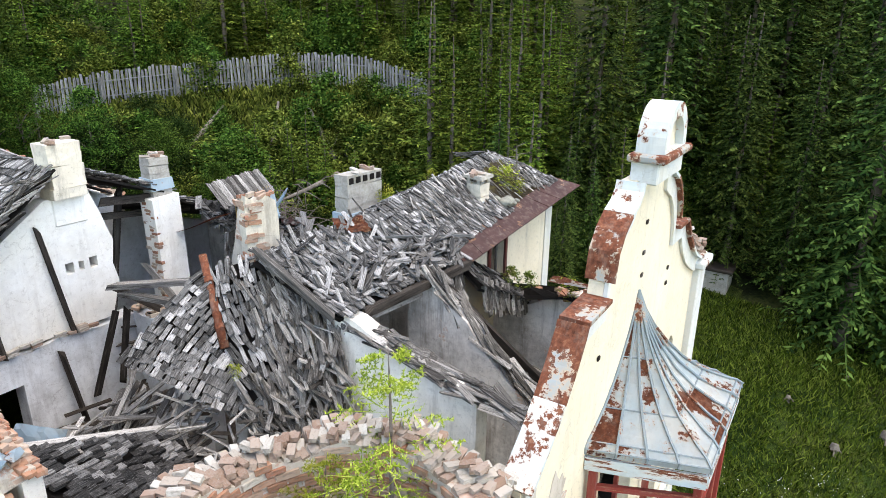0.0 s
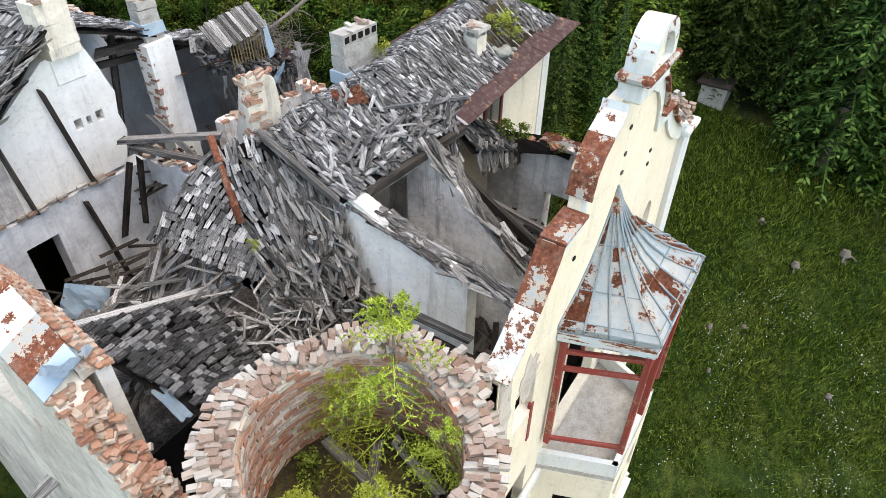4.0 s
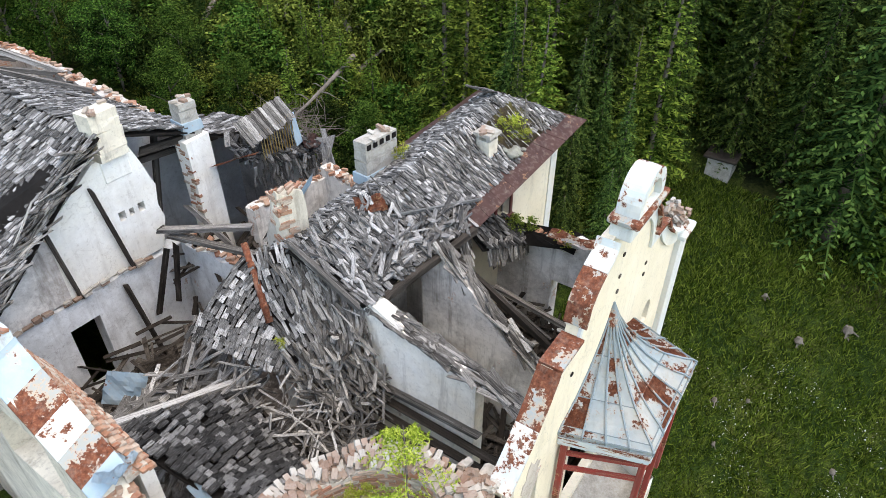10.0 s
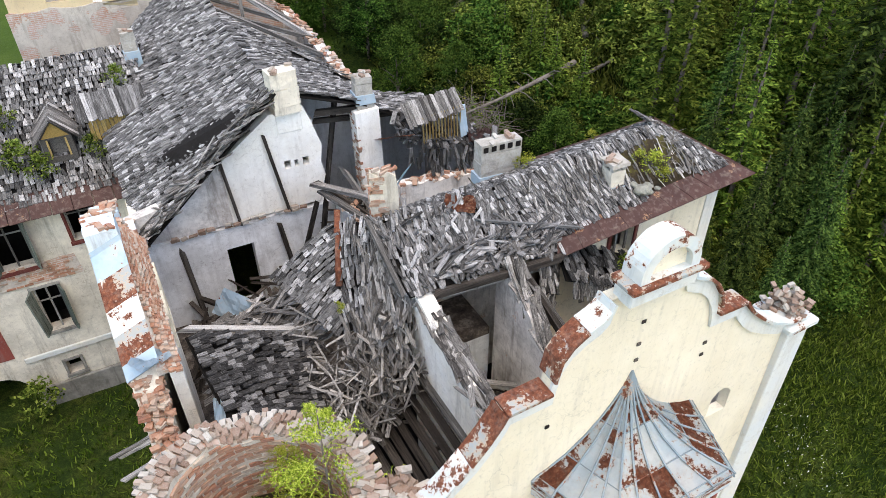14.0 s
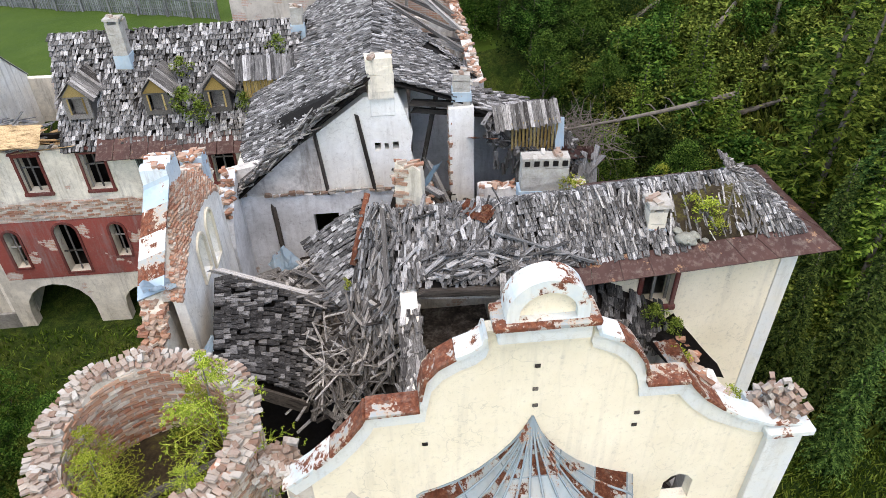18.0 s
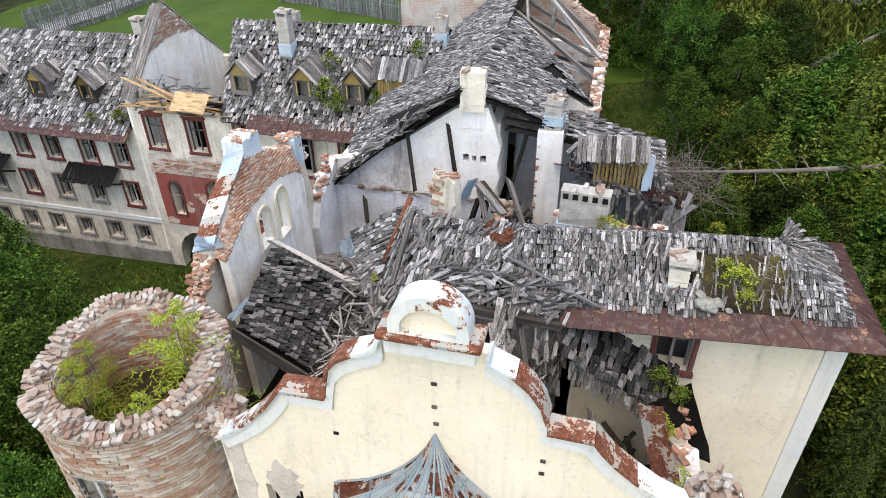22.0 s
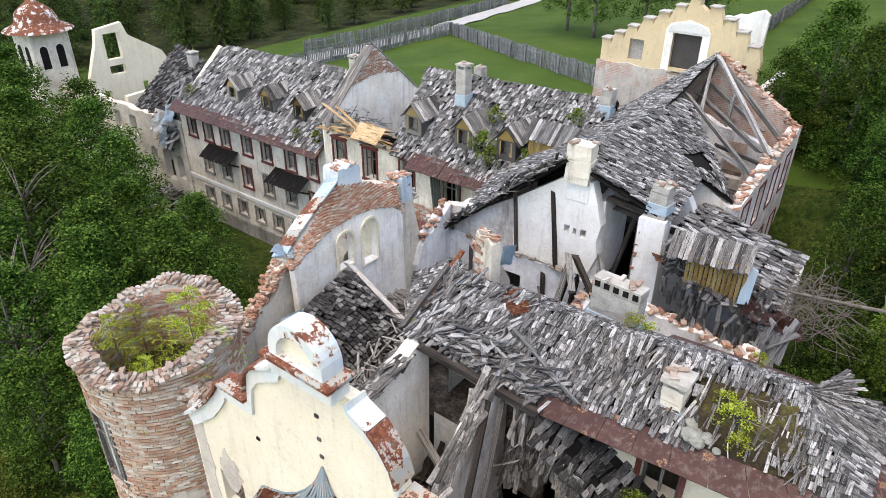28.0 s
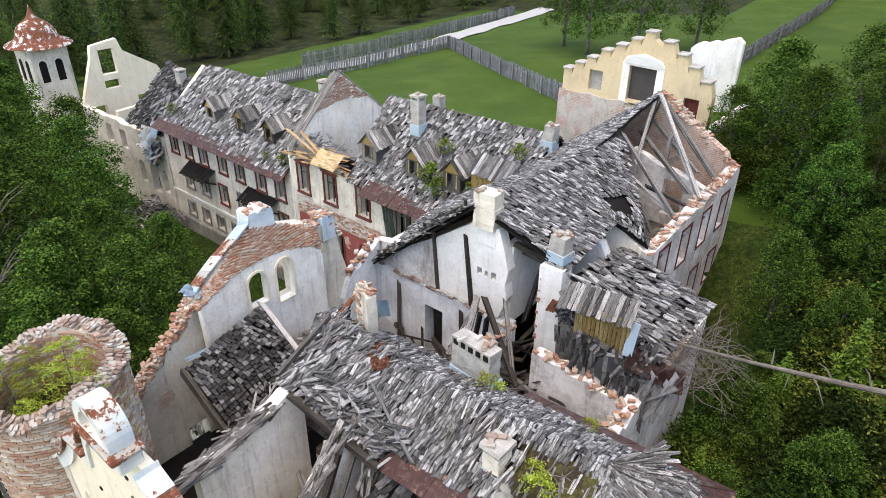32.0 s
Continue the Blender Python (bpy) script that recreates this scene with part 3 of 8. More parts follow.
# ---- gabled front with the bay ----
front = thing("gabled_facade", "cream plastered baroque gable wall with rusted metal coping", "facade", (0, 0, -5), kind="structure")
LEFT = [(-4.05, 7.75), (-3.85, 7.9), (-3.55, 8.15), (-3.2, 8.5), (-2.9, 8.85), (-2.66, 9.2), (-2.6, 9.33), (-1.78, 9.36), (-1.74, 9.62), (-1.66, 10.02), (-1.48, 10.25), (-1.22, 10.42), (-0.98, 10.52), (-0.82, 10.66), (-0.78, 10.8)]
RIGHT = [(0.78, 10.8), (0.82, 10.68), (0.98, 10.6), (1.2, 10.5), (1.42, 10.3), (1.6, 10.02), (1.7, 9.7), (1.73, 9.5), (2.42, 9.48), (2.5, 9.36), (2.74, 9.08), (3.1, 8.78), (3.5, 8.5), (4.05, 8.25), (4.6, 8.2)]
PROFILE = LEFT + RIGHT
holes = [rect(2.55, 3.1, 6.15, 6.85)[:2] + [(3.1, 6.7), (2.97, 6.86), (2.82, 6.92), (2.67, 6.86), (2.55, 6.7)],
         rect(-3.35, -2.6, 5.55, 6.55), rect(-1.0, 1.0, 2.9, 6.4),
         rect(2.2, 3.3, 1.6, 3.5), rect(-3.4, -2.4, 1.6, 3.5)]
part("wall", slab([(4.6, -6.0)] + PROFILE[::-1] + [(-4.05, -6.0)], holes, 0.0, 0.22, along_x(0)), CREAM, front)


def ribbon(pts, y0, y1, thick, mat, name, parent, label=""):
    """A sheet along a line of (x, z), from depth y0 to y1."""
    bm = bmesh.new()
    rows = []
    for k, (x, z) in enumerate(pts):
        a, b = Vector(pts[max(k - 1, 0)]), Vector(pts[min(k + 1, len(pts) - 1)])
        n = Vector((-(b - a).y, (b - a).x)).normalized()
        if n.y < 0 or (abs(n.y) < 0.1 and n.x * x < 0):
            n = -n
        q = Vector((x, z)) + n * thick
        rows.append([bm.verts.new(p) for p in ((x, y0, z - 0.01), (x, y1, z - 0.01), (q.x, y1, q.y), (q.x, y0, q.y))])
    for a, b in zip(rows, rows[1:]):
        for i in range(4):
            bm.faces.new((a[i], a[(i + 1) % 4], b[(i + 1) % 4], b[i]))
    bm.faces.new(rows[0])
    bm.faces.new(rows[-1][::-1])
    return part(name, bm, mat, parent, label)


for seg, mat in ((LEFT[0:4], COPING), (LEFT[3:7], COPING_RUST), (LEFT[6:8], COPING_RUST), (LEFT[8:12], COPING_RUST), (LEFT[11:15], COPING),
                 (RIGHT[0:4], COPING), (RIGHT[3:7], COPING_RUST), (RIGHT[7:9], COPING_RUST), (RIGHT[8:12], COPING_RUST), (RIGHT[11:15], COPING)):
    ribbon(seg, -0.15, 0.27, 0.05, mat, "coping_panel", front, "sheet metal coping with flaking white paint and rust")


def band(pts, d, y0, y1, mat, name, parent, label=""):
    """Raised moulding that follows the top line."""
    lo = [(x * (1 - 0.13 * d) , z - d * (1.0 if abs(x) < 3.5 else 0.8)) for x, z in pts]
    part(name, slab(pts + lo[::-1], [], y0, y1, along_x(0)), mat, parent, label)


band([(x, z - 0.012) for x, z in LEFT], 0.3, -0.06, -0.004, RELIEF, "moulding", front, "pale blue and white moulding under the coping")
band([(x, z - 0.012) for x, z in RIGHT], 0.3, -0.06, -0.004, RELIEF, "moulding", front, "pale blue and white moulding under the coping")
part("corner_pier", box_mesh("corner_pier", 4.12, 4.75, -0.14, 0.62, -6, 8.0, RELIEF, 0.02), None, front, "pale corner pier of the gable wall")
part("pier_cap", box_mesh("pier_cap", 4.0, 4.85, -0.25, 0.72, 8.0, 8.16, COPING, 0.03), None, front)
part("string_course", box_mesh("string_course", -4.0, 4.1, -0.12, -0.002, 2.3, 2.6, RELIEF, 0.03), None, front)
# small dark blocks paint the shade of holes in the gable wall
for x, z in ((0.0, 10.03), (0.0, 9.53), (1.72, 8.75), (1.72, 8.45), (-1.72, 8.45), (0.02, 9.15)):
    part("wall_anchor", box_mesh("wall_anchor", x - 0.045, x + 0.045, -0.03, -0.002, z - 0.035, z + 0.035, TIMBER, 0.008), None, front)

# pedestal and crowning arch on top of the gable
crown = thing("gable_crown", "white painted metal arch crowning the gable on a rusty ledge", "ornament", (0, 0.25, 10.8))
part("pedestal", box_mesh("pedestal", -0.66, 0.66, -0.26, 0.14, 10.75, 11.06, RELIEF, 0.02), None, crown)
part("ledge", box_mesh("ledge", -0.75, 0.75, -0.37, 0.19, 11.06, 11.18, COPING_RUST, 0.03), None, crown, "rusted sheet ledge")
pts = [(-0.57, 11.18)] + [(0.57 * math.cos(a), 11.3 + 0.57 * math.sin(a)) for a in [math.pi * (1 - k / 16) for k in range(17)]] + [(0.57, 11.18)]
hole = [(-0.4, 11.2), (0.4, 11.2)] + [(0.4 * math.cos(math.pi * k / 12), 11.28 + 0.38 * math.sin(math.pi * k / 12)) for k in range(13)]
part("arch_body", slab(pts, [hole], -0.29, 0.12, along_x(0)), COPING, crown, "rounded arch sheathed in flaking white metal")
part("tympanum", slab(hole, [], -0.17, 0.08, along_x(0)), CREAM, crown)

# bay with its bell-shaped roof
bay = thing("bay_window", "projecting bay with flaking pale blue metal bell roof", "bay", (0, -0.8, 2.5))
EAVE = [(-1.93, 0.0), (-1.38, -1.66), (1.38, -1.6), (1.95, 0.0)]
bm = bmesh.new()
prof = [(0.0, 8.88), (0.07, 8.55), (0.16, 8.25), (0.28, 7.95), (0.43, 7.65), (0.62, 7.38), (0.82, 7.2), (0.93, 7.13), (0.985, 7.05), (0.985, 6.96)]
seams = []
for (ax, ay), (bx, by) in zip(EAVE, EAVE[1:]):
    steps = 5 if abs(bx - ax) > 1 else 4
    cols = [(ax + (bx - ax) * k / steps, ay + (by - ay) * k / steps) for k in range(steps + 1)]
    for (x0, y0), (x1, y1) in zip(cols, cols[1:]):
        for i0, i1 in zip((0, 3, 5, 7), (3, 5, 7, 9)):
            rows = [[bm.verts.new((x * r, y * r if r > 0.02 else -0.01, z)) for x, y in ((x0, y0), (x1, y1))] for r, z in prof[i0:i1 + 1]]
            for a, b in zip(rows, rows[1:]):
                bm.faces.new((a[0], a[1], b[1], b[0]))
    seams += [[(x * r, y * r - 0.016, z + 0.016) for r, z in prof] for x, y in cols[:-1]]
    joints = [[(x * r, y * r - 0.006, z + 0.006) for x, y in cols] for r, z in (prof[3], prof[5], prof[7], prof[8])]
    for s in joints:
        jb = bmesh.new()
        tube(jb, s, [0.013] * len(s), 4)
        part("joint", jb, SEAM, bay)
bmesh.ops.solidify(bm, geom=bm.faces[:], thickness=0.03)
part("roof_sheet", bm, BAY_SHEET, bay, "bell roof of pale blue metal sheets with rust")
for s in seams:
    bm = bmesh.new()
    tube(bm, s, [0.022] * len(s), 5)
    part("seam", bm, SEAM, bay)
for (ax, ay), (bx, by) in zip(EAVE, EAVE[1:]):
    part("eave_band", unit_piece(BAY_SHEET, 1, 0.01), None, bay, "", between((ax * 0.97, ay * 0.97, 6.8), (bx * 0.97, by * 0.97, 6.8), 0.06, 0.22))
for x, y in ((-1.15, -1.5), (1.15, -1.46), (-1.75, -0.12), (1.75, -0.12), (0.0, -1.5)):
    part("post", box_mesh("post", x - 0.06, x + 0.06, y - 0.06, y + 0.06, 3.6, 6.75, RED_WOOD, 0.01), None, bay, "red painted wooden post")
for z in (6.35, 5.9, 3.75):
    for a, b in (((-1.75, -0.12), (-1.15, -1.5)),) if z < 4 else (((-1.75, -0.12), (-1.15, -1.5)), ((-1.15, -1.5), (1.15, -1.46)), ((1.15, -1.46), (1.75, -0.12))):
        part("rail", unit_piece(RED_WOOD, 2, 0.01), None, bay, "red painted wooden rail", between((*a, z), (*b, z), 0.07, 0.09))
plan = [(-1.8, 0.0), (-1.2, -1.55), (1.2, -1.5), (1.8, 0.0)]


def prism(plan, z0, z1):
    bm = bmesh.new()
    lo = [bm.verts.new((x, y, z0)) for x, y in plan]
    hi = [bm.verts.new((x, y, z1)) for x, y in plan]
    bm.faces.new(lo)
    bm.faces.new(hi)
    for k in range(len(plan)):
        bm.faces.new((lo[k], lo[(k + 1) % len(plan)], hi[(k + 1) % len(plan)], hi[k]))
    return bm


# added near-black floor, so the bay looks unlit through its windows
part("lower_floor", prism([(x * 0.9, y * 0.9) for x, y in plan], -0.6, -0.52), DARK, bay, "added floor, near-black for the shade inside the lower bay")
part("floor", prism(plan, 2.6, 2.72), STONE, bay, "dusty rubble-strewn balcony floor")
for a, b in zip(plan, plan[1:]):
    d = Vector((b[0] - a[0], b[1] - a[1]))
    L = d.length
    m = Matrix.Translation((a[0], a[1], 0)) @ Matrix.Rotation(math.atan2(d.y, d.x), 4, "Z")
    win = [rect(L / 2 - 0.35, L / 2 + 0.35, 0.6, 1.7)] if L < 2 else [rect(0.35, 1.05, 0.6, 1.7), rect(1.35, 2.05, 0.6, 1.7)]
    part("bay_wall", slab(rect(0, L, -0.6, 2.6), win, 0.0, 0.18, lambda s, dd, z, m=m: tuple(m @ Vector((s, dd, z)))), CREAM, bay, "cream wall of the bay with window openings")
    part("parapet", slab(rect(0, L, 2.6, 3.15), [], 0.02, 0.14, lambda s, dd, z, m=m: tuple(m @ Vector((s, dd, z)))), RELIEF, bay, "low parapet")
    part("cornice", unit_piece(RELIEF, 3, 0.01), None, bay, "", between((*a, -0.55), (*b, -0.55), 0.3, 0.16))
part("underside", prism([(x * 0.96, y * 0.96) for x, y in plan], -0.75, -0.6), CREAM, bay)

# ---- round brick tower ----
TC, TR, TI = (-6.3, 0.8), 1.75, 1.37
tower = thing("round_tower", "ruined round brick tower open to the sky, plaster fallen off", "tower", (*TC, -5))


def ring_wall(name, r0, r1, levels, top, mat, n=60, gaps=(), gap_level=1):
    """A round wall with an opening where columns are left out at one level."""
    bm = bmesh.new()
    out, inn = [], []
    for k in range(n):
        a = 2 * math.pi * k / n
        c, s = math.cos(a), math.sin(a)
        zs = levels + [top(a)]
        out.append([bm.verts.new((TC[0] + r1 * c, TC[1] + r1 * s, z)) for z in zs])
        inn.append([bm.verts.new((TC[0] + r0 * c, TC[1] + r0 * s, z)) for z in zs])
    for k in range(n):
        j = (k + 1) % n
        for i in range(len(levels)):
            if k in gaps and i == gap_level:
                bm.faces.new((out[k][i], out[j][i], inn[j][i], inn[k][i]))
                bm.faces.new((out[k][i + 1], inn[k][i + 1], inn[j][i + 1], out[j][i + 1]))
                if (k - 1) % n not in gaps:
                    bm.faces.new((out[k][i], inn[k][i], inn[k][i + 1], out[k][i + 1]))
                if j not in gaps:
                    bm.faces.new((out[j][i], out[j][i + 1], inn[j][i + 1], inn[j][i]))
            else:
                bm.faces.new((out[k][i], out[j][i], out[j][i + 1], out[k][i + 1]))
                bm.faces.new((inn[k][i], inn[k][i + 1], inn[j][i + 1], inn[j][i]))
        bm.faces.new((out[k][-1], out[j][-1], inn[j][-1], inn[k][-1]))
    return part(name, bm, mat, tower, "brick ring wall with remains of plaster")


def tower_top(a):
    return 8.36 + 0.14 * math.sin(a - 0.3) + 0.12 * math.sin(3 * a + 1) + 0.06 * math.sin(11 * a)


ring_wall("ring_wall", TI, TR, [-6.0, 5.0, 7.0], tower_top, BRICKED, gaps=(43, 44, 45, 46))

# ---- west gable ----
FLAKED = plaster("blue_white_flaking_plaster", (0.68, 0.69, 0.68), (0.4, 0.5, 0.57), 0.3, 0.8)
west = thing("west_gable_wall", "ruined gable wall of bare brick with two arched windows", "wall", (-7.4, 7, -5), kind="structure")
outline = [(2.6, -6.0), (2.6, 5.3)] + ragged(2.9, 4.9, 5.4, 6.9, 0.3, 0.2, 3) + [(5.05, 7.4), (5.2, 7.55), (6.1, 8.3), (6.95, 8.9), (7.4, 9.1), (8.4, 9.1), (8.5, 8.95)] + ragged(8.8, 10.3, 8.8, 8.2, 0.3, 0.08, 5) + [(10.9, 8.1), (11.05, 7.2)] + ragged(11.1, 11.6, 6.9, 4.6, 0.3, 0.12, 6) + [(11.8, -6.0)]
part("wall", slab(outline, [rect(6.62, 8.9, 6.1, 8.05), rect(4.2, 4.9, 1.6, 3.2)], 0.0, 0.5, along_y(-7.76)), CREAM_WORN, west)
for y0, y1, z1 in ((7.45, 8.4, 9.8), (10.3, 10.85, 8.6)):
    part("pier", slab([(y0, z1 - 1.0), (y0 + 0.03, z1 - 0.12)] + ragged(y0 + 0.1, y1 - 0.05, z1 - 0.05, z1 - 0.1, 0.14, 0.09, int(y0 * 10)) + [(y1, z1 - 0.25), (y1 + 0.02, z1 - 1.0)], [], 0, 0.62, along_y(-7.8)), FLAKED, west, "weathered pedestal with flaking pale blue paint")


def ribbon_y(pts, x0, x1, thick, mat, name, parent, label=""):
    ob = ribbon(pts, x0, x1, thick, mat, name, parent, label)
    ob.data.transform(Matrix(((0, 1, 0, 0), (1, 0, 0, 0), (0, 0, 1, 0), (0, 0, 0, 1))))
    ob.data.flip_normals()
    for v in ob.data.vertices:
        v.co.z += 0.42 * min(0.0, v.co.x + 7.18)
    return ob


for seg, mat in (([(5.25, 7.86), (5.5, 8.08)], BLUE_SHEET), ([(5.5, 8.08), (5.95, 8.44)], COPING_RUST), ([(5.95, 8.44), (6.4, 8.76)], COPING), ([(6.4, 8.76), (6.98, 9.1)], COPING_RUST), ([(6.98, 9.1), (7.46, 9.42), (7.5, 9.55)], BLUE_SHEET)):
    ribbon_y(seg, -7.82, -7.16, 0.04, mat, "coping_panel", west, "sheet coping with flaking paint and rust")

# ---- inner walls of the front block ----
def wall_x(name, label, y, t, outline, holes, mat, parent=None):
    """Wall along x, as a piece of the setting."""
    return tagged(part(name, slab(outline, holes, 0, t, along_x(y)), mat), label, "wall", kind="structure")


def wall_y(name, label, x, t, outline, holes, mat):
    return tagged(part(name, slab(outline, holes, 0, t, along_y(x)), mat), label, "wall", kind="structure")


wall_y("wall_inner_1", "white plastered inner wall with ragged broken top", -1.93, 0.36, [(1.8, -5), (1.8, 7.15)] + ragged(1.85, 4.7, 7.22, 8.0, 0.35, 0.07, 8) + [(4.75, 8.05), (4.75, -5)], [], WHITE_STAINED)
tagged(part("floor_shelf", box_mesh("floor_shelf", -1.56, 0.3, 4.95, 6.4, 5.45, 5.68, RUBBLE), None), "rubble-covered remnant of an upper floor", "floor", kind="structure")
wall_x("wall_inner_6", "pale lower wall under the broken floor", 4.95, 0.3, rect(-1.57, 0.3, -5, 5.45), [], GREY_ROOM)
wall_x("wall_inner_2", "stained inner wall under the broken roof", 4.75, 0.4, [(1.75, -5), (1.75, 7.85), (7.36, 8.4), (7.36, -5)], [rect(3.75, 4.5, 6.7, 7.85)], CREAM)
wall_x("wall_inner_4", "stained back wall of the roofless rooms", 6.4, 0.4, [(-2.2, -5), (-2.2, 7.9), (1.75, 8.0), (1.75, -5)], [rect(-1.3, -0.4, 2.6, 4.7)], WHITE_WORN)
wall_y("wall_inner_5", "stained cross wall under the wing roof", 1.75, 0.3, rect(4.75, 7.1, -5, 7.9), [], WHITE_WORN)
wall_y("wall_inner_3", "stained inner wall with a steep broken top", 0.3, 0.35, [(0.5, -5), (0.5, 4.6)] + ragged(0.9, 4.3, 5.0, 8.05, 0.3, 0.1, 4) + [(4.75, 8.0), (4.75, -5)], [], WHITE_WORN)
wall_y("wall_east_1", "broken east wall of the front block", 4.1, 0.5, [(0.5, -5), (0.5, 7.4)] + ragged(0.6, 4.75, 7.3, 6.0, 0.35, 0.16, 9) + [(4.75, -5)], [rect(1.9, 3.0, 3.5, 5.3)], WHITE_WORN)
wall_y("wall_wing_end", "cream end wall of the wing", 6.96, 0.4, [(5.15, -5), (5.15, 8.4), (7.1, 8.45), (7.1, -5)], [], CREAM)
tagged(part("corner_strip", box_mesh("corner_strip", 7.0, 7.4, 4.715, 4.748, -5, 8.3, RELIEF), None), "white painted corner strip of the wing", "moulding", kind="structure")
wall_x("wall_wing_back", "back wall of the wing", 7.1, 0.35, [(-2.2, -5), (-2.2, 7.6), (7.35, 8.1), (7.35, -5)], [rect(-1.0, -0.1, 3.0, 5.0)], WHITE_WORN)
wall_y("wall_west_room", "plastered west wall of the roofless room", -7.45, 0.45, [(10.9, -6), (10.9, 4.9)] + ragged(11.2, 12.85, 5.6, 6.7, 0.3, 0.12, 2) + [(12.85, -6)], [], GREY_ROOM)
wall_x("wall_north_room", "white gable wall with three small openings", 12.95, 0.4,
       [(-4.28, 5.6), (-4.28, 7.72), (-2.6, 8.9), (-1.55, 9.0), (-1.32, 8.35), (-1.2, 7.9), (-1.1, 7.6), (-1.2, 7.0), (-1.1, 6.5), (-1.3, 5.9), (-1.4, 5.6)],
       [rect(-2.37, -2.17, 7.02, 7.3), rect(-2.05, -1.92, 7.04, 7.27), rect(-1.78, -1.58, 7.02, 7.3)], WHITE)
wall_x("wall_north_room_west", "stained grey part of the gable wall beside the timber post", 12.95, 0.4, [(-7.4, 5.6), (-7.4, 6.5), (-5.6, 6.9), (-4.28, 7.72), (-4.28, 5.6)], [], WHITE_WORN)
wall_y("wall_gable_return", "white plastered return wall behind the gable wall", -1.5, 0.3, [(13.35, 5.2), (13.35, 8.3), (14.4, 8.5), (15.4, 8.2), (15.4, 5.2)], [], WHITE)
wall_x("wall_north_room_lower", "grey plastered room wall with a dark doorway", 12.86, 0.5, [(-7.4, -6), (-7.4, 5.6)] + ragged(-7.2, -0.9, 5.6, 5.5, 0.4, 0.06, 21) + [(-0.85, -6)], [rect(-4.68, -3.82, 2.3, 4.75)], GREY_ROOM)
# front floor is near-black to paint deep shade below the debris
tagged(part("floor_front", box_mesh("floor_front", -7.4, 4.3, 0.5, 7.2, 2.2, 2.5, DARK), None), "floor of the front block, near-black for the shade of the pits", "floor", kind="structure")
tagged(part("floor_room", box_mesh("floor_room", -7.4, 4.3, 7.2, 13, 2.0, 2.3, RUBBLE), None), "rubble-covered floor of the roofless room", "floor", kind="structure")

# ---- roofs ----
def roof(name, label, planes, mat, deck, at, single=0, near=None, seed=1, **kw):
    """A shingled roof: planes of four corners each, with deck boards under them."""
    ob = thing(name, label, "roof", at)
    rnd = random.Random(seed)
    ms = []
    for pl in planes:
        extra = pl[4] if len(pl) > 4 else {}
        # deck is near-black whatever its boards, painting the shade in shingle gaps
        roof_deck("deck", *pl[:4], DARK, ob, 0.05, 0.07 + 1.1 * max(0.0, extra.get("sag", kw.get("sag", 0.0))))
        ms += shingle_mats(*pl[:4], rnd, **{**kw, **extra})
    pieces("shingle", ms, mat, ob, single, "shingles", near)
    return ob


wing_roof = roof("wing_roof", "grey weathered wooden shingle roof of the wing", [
    ((1.7, 4.62, 8.16), (7.3, 4.62, 8.68), (5.84, 5.98, 9.52), (0.0, 6.05, 8.95), {"keep": lambda g, f: f > 0.8 or not (0.49 + 0.2 * f < g - 0.05 * math.sin(23 * f) < 0.8 + 0.12 * f)}),
    ((7.3, 4.62, 8.68), (7.3, 7.4, 8.72), (5.84, 5.95, 9.5), (5.84, 5.95, 9.5)),
    ((7.3, 7.4, 8.72), (0.4, 7.5, 8.2), (0.4, 6.05, 9.0), (5.84, 5.95, 9.5))], SHINGLE, TIMBER, (4, 6, 8), 300, (3, 4.5, 8.3), 2, wild=0.065, missing=0.07, width=0.085, exposure=0.18, length=0.32)
EAVES = [((1.6, 4.14, 7.9), (7.85, 4.1, 8.46), (7.3, 4.68, 8.72), (1.75, 4.68, 8.2)), ((7.85, 4.1, 8.46), (7.8, 7.9, 8.5), (7.25, 7.35, 8.76), (7.25, 4.65, 8.73)),
         ((7.8, 7.9, 8.5), (3.0, 7.95, 8.2), (3.0, 7.35, 8.45), (7.25, 7.35, 8.76))]
for p00, p10, p11, p01 in EAVES:
    n = max(3, round((Vector(p10) - Vector(p00)).length / 0.72))
    for k in range(n):
        f, g = k / n, (k + 0.985) / n
        roof_deck("eave_sheet", Vector(p00).lerp(Vector(p10), f), Vector(p00).lerp(Vector(p10), g), Vector(p01).lerp(Vector(p11), g), Vector(p01).lerp(Vector(p11), f), GUTTER, wing_roof, 0.03, random.uniform(-0.05, -0.035))
roof("broken_roof", "collapsing grey shingle roof with gaps", [
    ((-2.05, 4.5, 8.02), (1.7, 4.4, 8.05), (0.05, 6.05, 8.93), (-2.15, 6.5, 8.7)),
    ((0.5, 7.5, 8.2), (-2.1, 7.5, 8.0), (-2.15, 6.5, 8.7), (0.1, 6.07, 8.92))], SHINGLE, TIMBER, (0, 6, 8), 300, (-0.5, 4.5, 8.2), 3, wild=0.11, missing=0.12, width=0.085, exposure=0.19, length=0.38, keep=lambda g, f: not ((0.55 < g < 0.8 and 0.12 < f < 0.34) or (0.3 < g < 0.42 and 0.5 < f < 0.7) or (0.86 < g < 0.97 and 0.55 < f < 0.85)))
